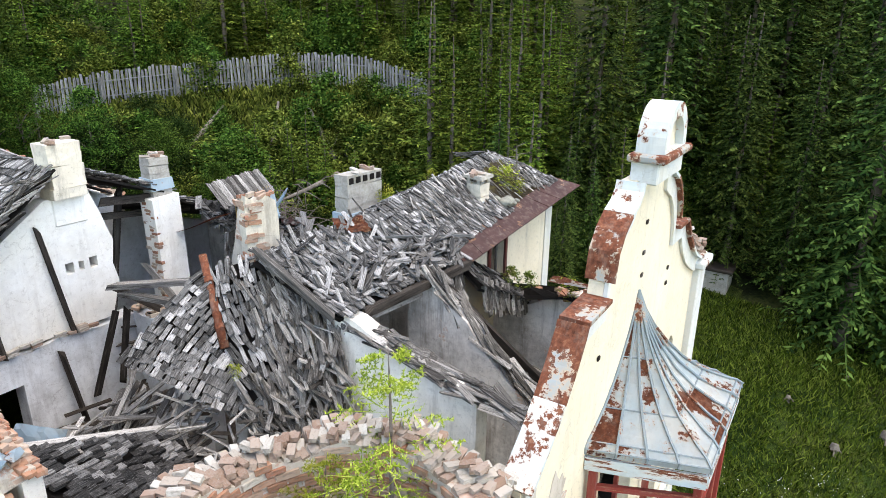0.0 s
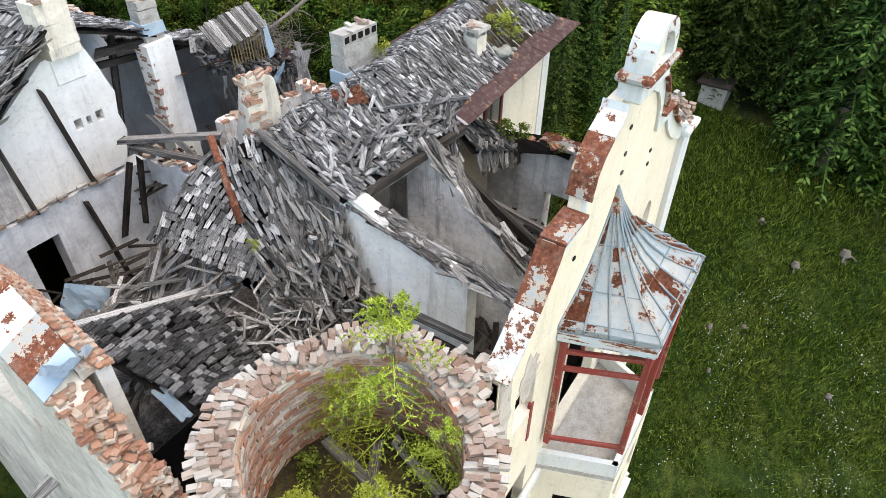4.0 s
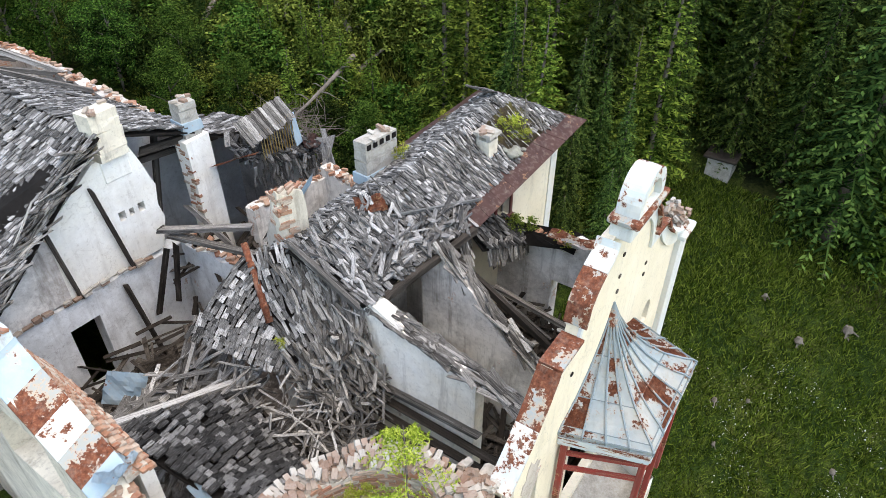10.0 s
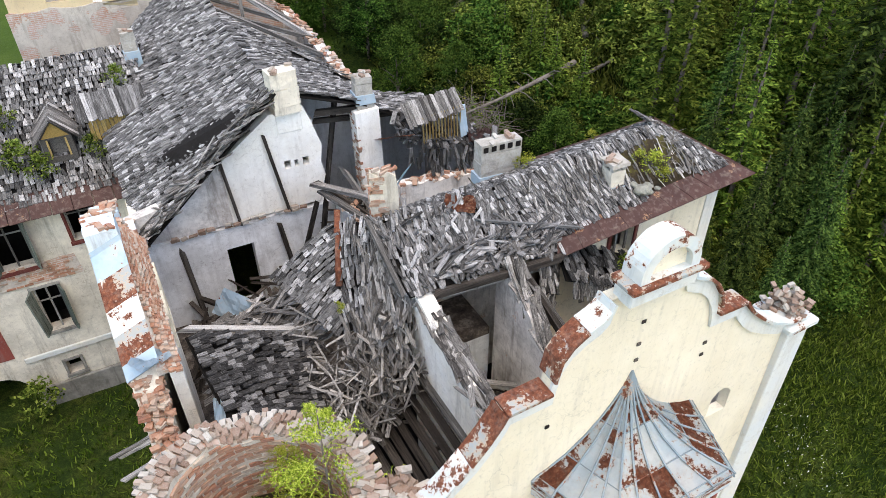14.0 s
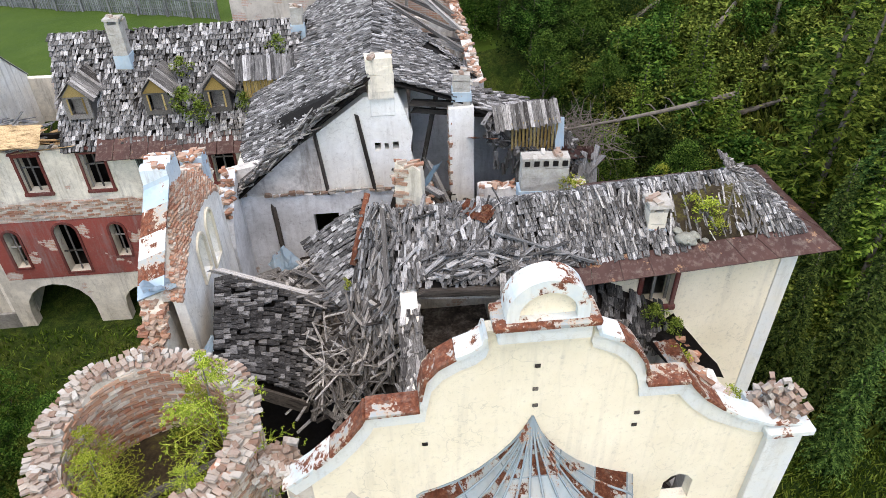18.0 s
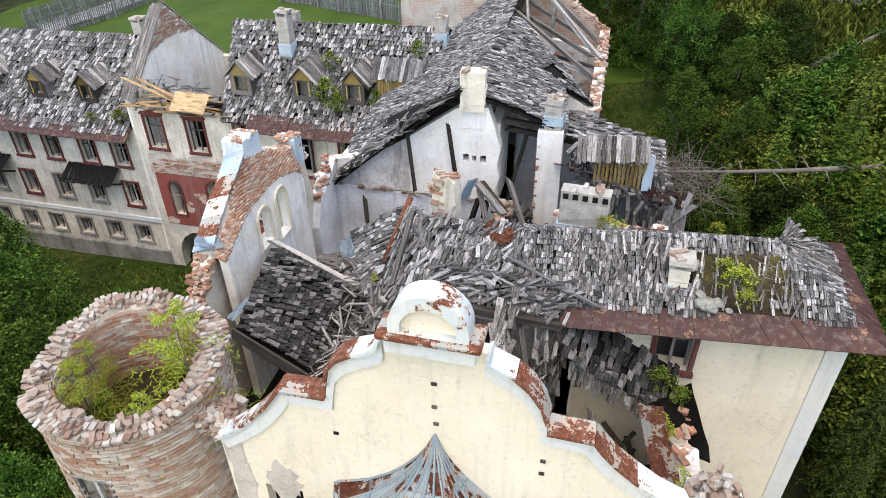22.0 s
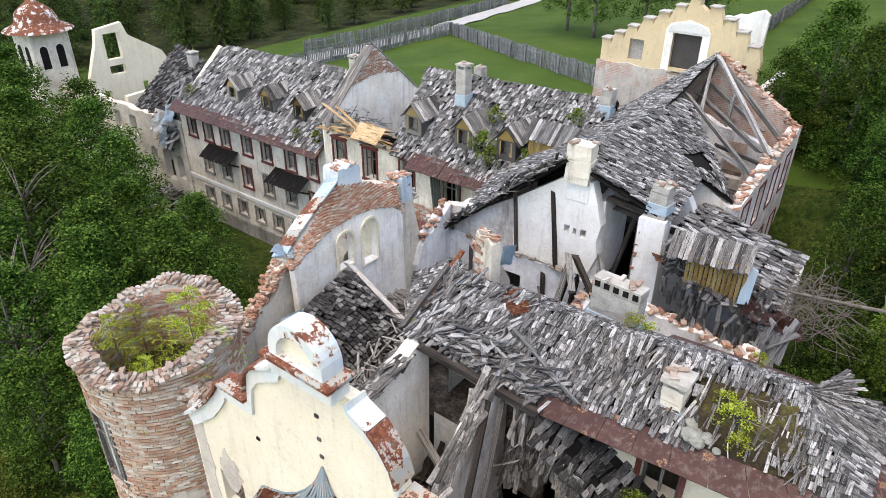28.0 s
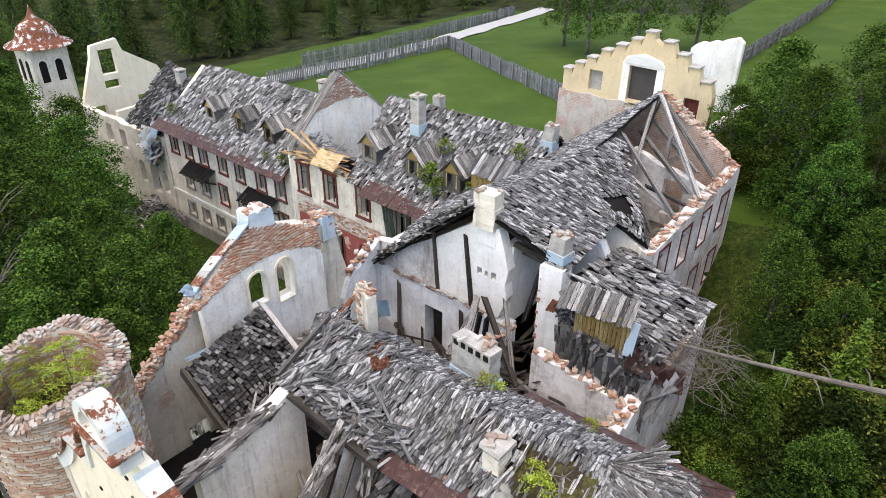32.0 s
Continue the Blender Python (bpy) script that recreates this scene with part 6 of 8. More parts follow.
for a, b in (((-6.9, 0.4, 6.95), (-5.4, 1.2, 7.0)), ((-6.2, -0.2, 6.95), (-5.8, 1.8, 6.92)), ((-5.6, 0.0, 6.95), (-5.3, 1.0, 7.1))):
    tagged(beam("plank", a, b, 0.16, 0.05, PLANK, None), "old grey plank lying in the tower", "plank", "planks in the tower")
tw = thing("tower_window", "broken grey wooden window frame in the tower wall", "window", (-6.34, -0.85, 5.0))
for a, b in (((-6.36, -0.9, 5.0), (-6.36, -0.9, 7.0)), ((-5.64, -0.9, 5.0), (-5.64, -0.9, 7.0)), ((-6.4, -0.9, 6.96), (-5.6, -0.9, 6.96)), ((-6.4, -0.9, 5.04), (-5.6, -0.9, 5.04)), ((-6.0, -0.85, 5.0), (-6.0, -0.85, 6.9)), ((-6.36, -0.85, 6.3), (-5.64, -0.85, 6.25))):
    part("frame_bar", unit_piece(PLANK, 0, 0.02), None, tw, "", between(Vector(a) + Vector((-0.3, 0.0, 0)), Vector(b) + Vector((-0.3, 0.0, 0)), 0.09, 0.07))

# west gable: thick inner leaf with plaster and two arched windows, bricks sloping up to the outer leaf
def level(y, line):
    """Height at y along a line of (y, z)."""
    return float(np.interp(y, [p[0] for p in line], [p[1] for p in line]))


def leaf_top(y):
    return level(y, ((5.2, 7.6), (5.6, 7.8), (6.2, 8.08), (6.8, 8.24), (7.9, 8.3), (8.9, 8.12), (9.66, 7.85), (10.1, 7.3)))


def gable_top(y):
    return level(y, ((5.2, 7.82), (6.75, 8.98), (7.45, 9.35), (8.4, 9.12), (8.7, 9.0), (9.8, 8.45), (10.3, 8.25)))


ARCHES = ((6.87, 7.53, 6.75, 7.93), (7.94, 8.6, 6.45, 7.98))
tops = [(y, leaf_top(y)) for y in (5.2, 5.8, 6.4, 7.0, 7.6, 8.2, 8.8, 9.4, 9.9)]
leaf_outline = [(5.3, 2.3)] + tops + [(9.95, 5.5), (10.05, 2.3)]
part("inner_leaf", slab(leaf_outline, [arch(*q) for q in ARCHES], 0.0, 0.24, along_y(-7.05)), WHITE_STAINED, west, "stained white plaster of the inner wall face")
for q in ARCHES:
    y0, y1, z0, z1 = q
    part("arch_moulding", slab(arch(y0 - 0.07, y1 + 0.07, z0 - 0.05, z1 + 0.07, 10), [arch(y0, y1, z0, z1, 10)], 0.0, 0.06, along_y(-6.805)), CREAM, west, "pale arched window moulding")
bm = bmesh.new()
ys = [5.2 + 0.47 * k for k in range(11)]
lower = [bm.verts.new((-6.81, y, leaf_top(y) - 0.02)) for y in ys]
upper = [bm.verts.new((-7.27, y, gable_top(y) - 0.08)) for y in ys]
under = [bm.verts.new((-7.27, y, leaf_top(y) - 0.06)) for y in ys]
for k in range(10):
    bm.faces.new((lower[k], lower[k + 1], upper[k + 1], upper[k]))
    bm.faces.new((lower[k], under[k], under[k + 1], lower[k + 1]))
for k in (0, 10):
    bm.faces.new((lower[k], upper[k], under[k]))
part("brick_slope", bm, BRICKED, west, "broken brickwork sloping up to the gable edge")
ms = []
for row in range(20):
    for k in range(24):
        y = 5.15 + (k + 0.5 * (row % 2)) * 0.208
        f = (row + 0.5) / 20
        a, b = Vector((-6.82, y, leaf_top(y))), Vector((-7.24, y, gable_top(y) - 0.05))
        if y < 9.95 and f * 20 < (b - a).length / 0.07 * 1.6 and r.random() > 0.05:
            c = a.lerp(b, f)
            ms.append((c.x, c.y, c.z + 0.01, math.pi / 2))
pieces("brick", bricks_on(ms, r, (0.195, 0.1, 0.055), 0.08), BRICK, west, 240, "brick_mass", (-7.1, 7.5, 8.5))
ms = []
for k in range(230):
    y = r.uniform(2.9, 5.3)
    top = 5.4 + (y - 2.9) * 0.9
    ms.append((-7.74 + r.uniform(0.02, 0.5), y, top + r.uniform(-0.15, 0.1), r.uniform(0, 3)))
for k in range(90):
    y = r.uniform(8.6, 11.2)
    ms.append((-7.74 + r.uniform(0.02, 0.5), y, 8.78 - 0.3 * (y - 8.6) - (2.2 * (y - 10.9) if y > 10.9 else 0) + r.uniform(-0.06, 0.05), r.uniform(0, 3)))
for y0, y1, z in ((7.5, 8.3, 9.68), (10.3, 10.85, 8.5)):
    for k in range(22):
        ms.append((-7.76 + r.uniform(0, 0.52), r.uniform(y0, y1), z + r.uniform(-0.05, 0.08), r.uniform(0, 3)))
pieces("broken_brick", bricks_on(ms, r, (0.22, 0.12, 0.075), 0.3), BRICK, west, 200, "broken_bricks", (-7.5, 4.2, 6.5))
# rubble between the tower and the gable wall, and on the right pier
rub = thing("wall_rubble", "broken bricks and plaster lumps where tower meets gable", "rubble", (-4.3, 0.4, 7))
ms = [(-4.45 + r.uniform(-0.45, 0.55), 0.25 + r.uniform(-0.15, 0.5), 7.55 + r.uniform(0, 0.35), r.uniform(0, 3)) for _ in range(170)]
pieces("lump", bricks_on(ms, r, (0.17, 0.11, 0.075), 0.5), BRICK_PALE, rub, 110, "rubble_rest", (-4.4, 0, 8))
rub2 = thing("pier_rubble", "heap of broken stones on the corner pier", "rubble", (4.4, 0.25, 8.16))
ms = [(4.4 + r.gauss(0, 0.16), 0.25 + r.gauss(0, 0.16), 8.2 + abs(r.gauss(0, 0.2)), r.uniform(0, 3)) for _ in range(170)]
pieces("stone", bricks_on(ms, r, (0.14, 0.1, 0.07), 0.6), BRICK_PALE, rub2, 100, "gravel", (4.4, 0, 8.6))
part("block", box_mesh("block", -4.05, -3.6, -0.03, 0.55, 7.0, 7.7, BRICKED, 0.05), None, rub)
for seed, cx, cz, rx, rz in ((1, -3.8, 6.2, 0.28, 1.3), (2, -2.95, 6.75, 0.38, 0.55), (3, -3.85, 4.5, 0.2, 0.5)):
    q = random.Random(seed)
    loop = [(cx + rx * q.uniform(0.65, 1.15) * math.cos(6.283 * k / 26), cz + rz * q.uniform(0.65, 1.15) * math.sin(6.283 * k / 26)) for k in range(26)]
    part("bare_patch", slab([p for p in loop if p[0] > -4.04], [], -0.012, -0.003, along_x(0)), BRICKED, front, "patch of bare brick where plaster fell")
# courses under the white gable wall and on the ruined wall heads
ledge = thing("brick_ledge", "course of bare bricks below the white gable wall", "bricks", (-4, 12.8, 5.5))
ms = [(-6.9 + 0.27 * k, 12.8 + r.uniform(-0.03, 0.03), 5.62 + 0.08 * j, 0) for k in range(21) for j in range(2) if r.random() > 0.42]
pieces("brick", bricks_on(ms, r, (0.24, 0.13, 0.07), 0.14), BRICK_PALE, ledge, 60)
heads = thing("wall_head_bricks", "broken bricks along the ruined wall heads", "bricks", (1, 10, 5.5))
ms = []
for (x0, y0, z0), (x1, y1, z1), n in (((1.0, 11.7, 6.2), (4.1, 11.7, 5.86), 40), ((4.2, 7.6, 5.8), (4.2, 12.6, 6.2), 70), ((-0.75, 7.6, 6.0), (-0.75, 12.7, 5.7), 70), ((4.35, 0.7, 7.3), (4.35, 4.6, 6.1), 36),
                                      ((1.72, 17.5, 7.5), (1.72, 25.9, 8.05), 130), ((1.6, 25.95, 8.1), (-2.0, 25.95, 10.5), 110), ((-7.2, 11.2, 5.8), (-7.2, 12.8, 6.7), 30), ((1.0, 7.3, 8.0), (0.2, 7.4, 7.9), 30)):
    for _ in range(n):
        f = r.random()
        ms.append((x0 + (x1 - x0) * f + r.uniform(-0.2, 0.2), y0 + (y1 - y0) * f + r.uniform(-0.2, 0.2), z0 + (z1 - z0) * f + r.uniform(-0.1, 0.12), r.uniform(0, 3)))
pieces("brick", bricks_on(ms, r, (0.25, 0.14, 0.08), 0.3), BRICK, heads, 200, "brick_mass", (2.3, 14, 7))

# boards over the verge of the main roof and on the white inner wall
heap("verge_planks", "splintered grey boards along the sagging roof verge",
     strew(90, 111, on_plane((-6.9, 12.45, 5.95), (-2.7, 12.45, 9.4), (-2.9, 13.0, 9.55), (-6.9, 13.0, 6.1), 0.12), -40, 22, 30, 12, (0.5, 1.3), (0.07, 0.13)), PLANK, (-5, 12.6, 7), 60, (-5, 12, 7.5))
heap("wall_top_boards", "rotten grey boards lying along the broken wall top",
     strew(150, 112, on_plane((-1.95, 0.8, 7.0), (-1.6, 0.8, 7.0), (-1.6, 4.5, 7.8), (-1.95, 4.5, 7.75), 0.1), 88, 8, 11, 5, (0.5, 1.3), (0.06, 0.14))
     + strew(60, 113, on_plane((0.3, 1.0, 5.2), (0.65, 1.0, 5.2), (0.65, 4.3, 8.05), (0.3, 4.3, 8.05), 0.15), 88, 12, 41, 8, (0.5, 1.2), (0.06, 0.14)), PLANK, (-1.8, 2.6, 7.2), 90, (-1.8, 2, 7.4))


# ---- windows, doors and dormers of the long house ----
def window_unit(x0, x1, z0, z1, y, trim, depth=0.22, kind_label="red-framed window with broken sashes", sash=True, hood=True, shut=False, group="windows of the long house"):
    ob = thing("window", kind_label, "window", ((x0 + x1) / 2, y, z0), group, "structure")
    t = 0.11
    w = x1 - x0
    if trim is not None:
        for a, b, c, d, nm in ((x0 - t, x0, z0 - t, z1 + t, "jamb"), (x1, x1 + t, z0 - t, z1 + t, "jamb"), (x0, x1, z1, z1 + t, "lintel"), (x0 - t * 1.3, x1 + t * 1.3, z0 - t * 1.3, z0, "sill")):
            part(nm, box_mesh(nm, a, b, y - 0.07 - (0.04 if nm == "sill" else 0), y - 0.002, c, d, trim, 0.012), None, ob)
        if hood:
            bm = slab([(x0 - 0.2, z1 + t), (x1 + 0.2, z1 + t), (x1 + 0.16, z1 + t + 0.1), ((x0 + x1) / 2, z1 + t + 0.24), (x0 - 0.16, z1 + t + 0.1)], [], -0.1, -0.003, along_x(y))
            part("hood", bm, trim, ob)
    if sash:
        for a, b, c, d in ((x0, x0 + 0.06, z0, z1), (x1 - 0.06, x1, z0, z1), (x0, x1, z1 - 0.06, z1), (x0 + w / 2 - 0.03, x0 + w / 2 + 0.03, z0, z1), (x0, x1, z0 + (z1 - z0) * 0.66 - 0.025, z0 + (z1 - z0) * 0.66 + 0.025)):
            part("sash_bar", box_mesh("sash_bar", a, b, y + depth - 0.05, y + depth, c, d, PLANK, 0.0), None, ob)
    if shut:
        for sx, px in ((-1, x0 - 0.05), (1, x1 + 0.05)):
            sh = part("shutter", unit_piece(SHUTTER, 1, 0.01), None, ob, "green-grey louvred shutter", between((px, y - 0.12, z0), (px + sx * 0.08, y - 0.35, z1), 0.06, 0.5) @ Matrix.Rotation(radians(90), 4, "X"))
    return ob


SHUTTER = wood("green_grey_shutter", (0.1, 0.13, 0.11), (0.16, 0.19, 0.16), (0.24, 0.26, 0.22))
# near-black sheet stands in for the unlit rooms behind the windows
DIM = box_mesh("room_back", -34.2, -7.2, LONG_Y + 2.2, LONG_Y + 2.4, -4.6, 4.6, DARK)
tagged(part("room_back", DIM, None), "near-black sheet painting the room shade behind the long house windows", "wall", kind="structure")
for k, z in enumerate((-1.4, 1.35)):
    tagged(part("floor_%d" % (k + 1), box_mesh("floor", -34.2, -7.2, LONG_Y + 0.5, LONG_Y + 7.9, z - 0.25, z, TIMBER), None), "timber floor of the long house", "floor", kind="structure")
for q in uw:
    window_unit(q[0][0], q[1][0], q[0][1], q[2][1], LONG_Y, RED_TRIM)
for k, q in enumerate(mw):
    window_unit(q[0][0], q[1][0], q[0][1], q[2][1], LONG_Y, RED_TRIM if k % 3 == 0 else PLINTH, kind_label="dark empty window of the middle floor", hood=False)
for q in lw:
    window_unit(q[0][0], q[1][0], q[0][1], q[2][1], LONG_Y, PLINTH, kind_label="small dark window of the ground floor", hood=False)
for k, q in enumerate(rw):
    window_unit(q[0][0], q[1][0], q[0][1], q[2][1], LONG_Y - 0.15, RED_TRIM, kind_label="tall red-framed window with hood" if k != 3 else "doorway with red hood and green shutters", shut=k == 3)
for q in sw:
    window_unit(q[0][0], q[1][0], q[0][1], q[2][1], LONG_Y - 0.15, PLINTH, kind_label="dark window with weathered green shutters", hood=False, shut=True)
for q in bw:
    window_unit(q[0][0], q[1][0], q[0][1], q[2][1], LONG_Y - 0.15, PLINTH, kind_label="small dark cellar window", hood=False, sash=False)
tagged(part("string_course", box_mesh("string_course", -12.6, -7.0, LONG_Y - 0.25, LONG_Y - 0.152, -1.75, -1.5, RELIEF, 0.03), None), "pale string course above the cellar windows", "moulding", kind="structure")
tagged(part("plinth", box_mesh("plinth", -12.6, -7.0, LONG_Y - 0.3, LONG_Y - 0.152, -5, -3.2, PLINTH, 0.04), None), "grey stone plinth of the long house", "plinth", kind="structure")
for q in aw:
    x0, x1, z0 = q[0][0], q[1][0], q[0][1]
    ob = thing("arched_window", "arched window with dark frame in the red wall", "window", ((x0 + x1) / 2, LONG_Y - 0.15, z0), "arched windows", "structure")
    part("surround", slab(arch(x0 - 0.1, x1 + 0.1, z0 - 0.08, max(p[1] for p in q) + 0.1, 8), [q], -0.06, -0.003, along_x(LONG_Y - 0.17)), RED_TRIM, ob)
    part("mullion", box_mesh("mullion", (x0 + x1) / 2 - 0.03, (x0 + x1) / 2 + 0.03, LONG_Y, LONG_Y + 0.05, z0, max(p[1] for p in q), PLANK), None, ob)
    part("transom", box_mesh("transom", x0, x1, LONG_Y, LONG_Y + 0.05, z0 + 1.0, z0 + 1.06, PLANK), None, ob)
tagged(part("red_wall_panel", slab(rect(-19.55, -12.85, -1.35, 1.68), aw, -0.03, -0.002, along_x(LONG_Y - 0.15)), RED_PLASTER), "peeling red plaster between the arched windows", "wall", kind="structure")
tagged(part("brick_band", slab([(-19.7, 1.7)] + ragged(-19.6, -9.5, 2.75, 2.6, 0.4, 0.12, 71)[::1] + [(-9.4, 1.7)], [], -0.02, -0.002, along_x(LONG_Y - 0.15)), BRICKED), "band of bare brick where the plaster fell", "wall", kind="structure")
bandt = thing("band_bricks", "bare bricks standing out of the worn band", "bricks", (-15, LONG_Y - 0.2, 1.7))
ms = [(-19.4 + 0.29 * (k + 0.5 * (j % 2)), LONG_Y - 0.18, 1.78 + 0.095 * j, 0) for k in range(34) for j in range(9) if r.random() > 0.35]
pieces("brick", bricks_on(ms, r, (0.26, 0.07, 0.078), 0.05), BRICK, bandt, 100, "bricks", (-16, 18, 2.2))
tagged(part("string_course", box_mesh("string_course", -34.5, -20.0, LONG_Y - 0.1, LONG_Y - 0.002, -1.55, -1.25, RELIEF, 0.03), None), "pale blue painted string course", "moulding", kind="structure")
tagged(part("plinth", box_mesh("plinth", -34.5, -20.0, LONG_Y - 0.16, LONG_Y - 0.002, -5, -3.3, PLINTH, 0.04), None), "grey stone plinth of the long house", "plinth", kind="structure")
for k in range(20):
    x0 = -34.6 + 0.715 * k
    ob = roof_deck("eave_sheet", (x0, 17.98, 3.42), (x0 + 0.7, 17.98, 3.42), (x0 + 0.7, 18.75, 3.95), (x0, 18.75, 3.95), GUTTER, far_roof, 0.03, random.uniform(-0.06, -0.045))
for k in range(10):
    x0 = -13.6 + 0.68 * k
    roof_deck("eave_sheet", (x0, 17.85, 4.72), (x0 + 0.66, 17.85, 4.74), (x0 + 0.66, 18.75, 5.3), (x0, 18.75, 5.3), GUTTER, long_roof, 0.03, random.uniform(-0.06, -0.045))
for x in (-23.2, -29.9):
    ob = thing("porch_canopy", "charred dark shingled canopy over the doors", "canopy", (x, 18.2, 0.9), "canopies")
    pieces("shingle", [between((x - 1.5 + 0.16 * k, 18.72, 1.62), (x - 1.5 + 0.16 * k + random.uniform(-0.05, 0.05), 17.75, 0.98), 0.15, 0.03) for k in range(19)], DARK, ob, 19)
    for dx in (-1.3, 0, 1.3):
        part("bracket", unit_piece(TIMBER, 0), None, ob, "", between((x + dx, 18.74, 0.6), (x + dx, 17.95, 1.0), 0.09, 0.09))


window_unit(3.75, 4.5, 6.7, 7.85, 4.75, RED_TRIM, kind_label="dark window of the wing in a dull red frame", hood=False, group="windows of the wing")


def dormer(x, yf, z0, w, hw, hp, back, label, group):
    """A small gabled dormer: ochre front and sides, dark opening, roof of boards."""
    ob = thing("roof_dormer", label, "dormer", (x, yf, z0), group)
    f = slab([(x - w / 2, z0), (x + w / 2, z0), (x + w / 2, z0 + hw), (x, z0 + hp), (x - w / 2, z0 + hw)], [rect(x - w * 0.26, x + w * 0.26, z0 + 0.2, z0 + hw * 0.92)], 0, 0.05, along_x(yf))
    part("front", f, PLANK, ob)
    part("gable_board", slab([(x - w * 0.44, z0 + hw), (x + w * 0.44, z0 + hw), (x, z0 + hp - 0.06)], [], -0.03, -0.003, along_x(yf)), YELLOW_WOOD, ob, "ochre gable board")
    part("room", box_mesh("room", x - w * 0.27, x + w * 0.27, yf + 0.3, yf + 0.34, z0, z0 + hw, PLANK), None, ob)
    for sx in (-1, 1):
        part("cheek", box_mesh("cheek", x + sx * w / 2 - 0.03, x + sx * w / 2 + 0.03, yf + 0.05, yf + back, z0 - 0.3, z0 + hw, PLANK), None, ob)
        n = 9
        ms = []
        for k in range(n):
            y = yf - 0.18 + (back + 0.2) * (k + 0.5) / n
            ms.append(between((x, y, z0 + hp + 0.05), (x + sx * (w / 2 + 0.22), y + random.uniform(-0.03, 0.03), z0 + hw - 0.12), (back + 0.2) / n * 0.95, 0.03))
        pieces("roof_board", ms, PLANK, ob, n)
    for a, b in ((-0.3, 0.2), (0.3, 0.2)):
        part("window_bar", box_mesh("window_bar", x + a * w - 0.03, x + a * w + 0.03, yf - 0.03, yf + 0.02, z0 + b, z0 + hw * 0.92, YELLOW_WOOD), None, ob)
    return ob


for x in (-14.2, -11.1, -8.7):
    dormer(x, 19.3, 5.95, 1.0, 0.95, 1.55, 2.0, "weathered dormer with ochre boards on the shingle roof", "dormers of the long house")
for x in (-29.2, -25.9, -23.0):
    dormer(x, 19.5, 4.75, 0.95, 0.9, 1.45, 1.9, "weathered dormer with ochre boards and a dark opening", "dormers of the far roof")
broken = thing("roof_dormer", "fallen dormer with a flat roof of grey boards", "dormer", (-6.6, 19.4, 6.3))
pieces("roof_board", [between((-7.8 + 0.16 * k, 20.2, 7.9), (-7.75 + 0.16 * k, 19.2, 7.25), 0.15, 0.03) for k in range(15)], SHINGLE, broken, 15)
pieces("front_board", [between((-7.5 + 0.14 * k, 19.35, 7.3), (-7.5 + 0.14 * k, 19.3, 6.5), 0.12, 0.02) for k in range(12)], YELLOW_WOOD, broken, 12)

# fire wall: brick peak and timber verge
for a, b in (((-19.9, 18.6, 5.58), (-19.9, 22.5, 9.02)), ((-19.9, 22.5, 9.02), (-19.9, 26.9, 5.26))):
    beam("verge_board", a, b, 0.7, 0.05, PLANK, bpy.data.objects["wall_fire"])
ms = []
for row in range(24):
    z = 6.9 + 0.09 * row
    for k in range(20):
        y = 19.6 + 0.28 * (k + 0.5 * (row % 2))
        lo = 7.35 - 0.16 * abs(y - 22.6)
        edge = 8.9 - 0.88 * abs(y - 22.5)
        if lo + 0.1 < z < edge and r.random() > 0.05:
            ms.append((-19.6, y, z, math.pi / 2))
pieces("brick", bricks_on(ms, r, (0.26, 0.06, 0.078), 0.03), BRICK, bpy.data.objects["wall_fire"], 150)
yards = thing("fresh_boards", "fresh yellow pine boards and panels piled on the wall head", "boards", (-16.5, 18.7, 5.3))
ms = strew(20, 81, on_plane((-19.6, 18.3, 5.2), (-14.2, 18.3, 5.0), (-14.2, 19.6, 5.4), (-19.6, 19.6, 5.6), 0.2), 4, 12, 2, 5, (0.9, 2.4), (0.1, 0.2))
ms += [between((-19.9, 18.6, 6.6 ), (-17.0, 18.7, 5.4), 0.18, 0.05), between((-19.8, 19.4, 6.3), (-16.9, 18.5, 5.75), 0.18, 0.05), between((-20.0, 18.2, 5.35), (-15.5, 18.3, 5.6), 0.14, 0.04)]
pieces("board", ms, NEW_WOOD, yards, len(ms))
part("panel", unit_piece(NEW_WOOD, 2, 0.02), None, yards, "fresh board panel", Matrix.Translation((-16.4, 18.35, 5.75)) @ Euler((radians(38), radians(4), radians(6))).to_matrix().to_4x4() @ Matrix.Diagonal((1.6, 0.95, 0.06, 1)))
heap("verge_boards", "old boards and plaster rubble on the wall head", strew(60, 82, on_plane((-19.9, 18.4, 5.1), (-15, 18.4, 4.95), (-15, 19.8, 5.3), (-19.9, 20.6, 6.2), 0.3), 10, 60, 5, 18, (0.4, 1.4), (0.08, 0.16)), FENCE_WOOD, (-17.5, 19, 5.2), 60)

# ---- stepped gable house: base courses, openings, caps ----
part("brick_base", slab([(-9.75, 2), (-9.75, 8.35)] + ragged(-9.6, -1.4, 8.4, 8.2, 0.5, 0.1, 91) + [(-1.1, 2)], [rect(-5.7, -4.2, 8.0, 8.3)], -0.12, -0.002, along_x(30.3)), BRICKED, castle, "bare brick lower wall")
for x, z in [(-9.6, 9.5), (-8.9, 9.9), (-8.2, 10.3), (-7.4, 10.8), (-6.6, 11.2), (-5.8, 11.6), (-5.1, 12.05), (-4.1, 11.7), (-3.3, 11.2), (-2.6, 10.7), (-1.9, 10.1)]:
    part("merlon_cap", box_mesh("merlon_cap", x - 0.04, x + 0.54, 30.2, 30.9, z, z + 0.1, STONE, 0.02), None, castle, "weathered stone cap")
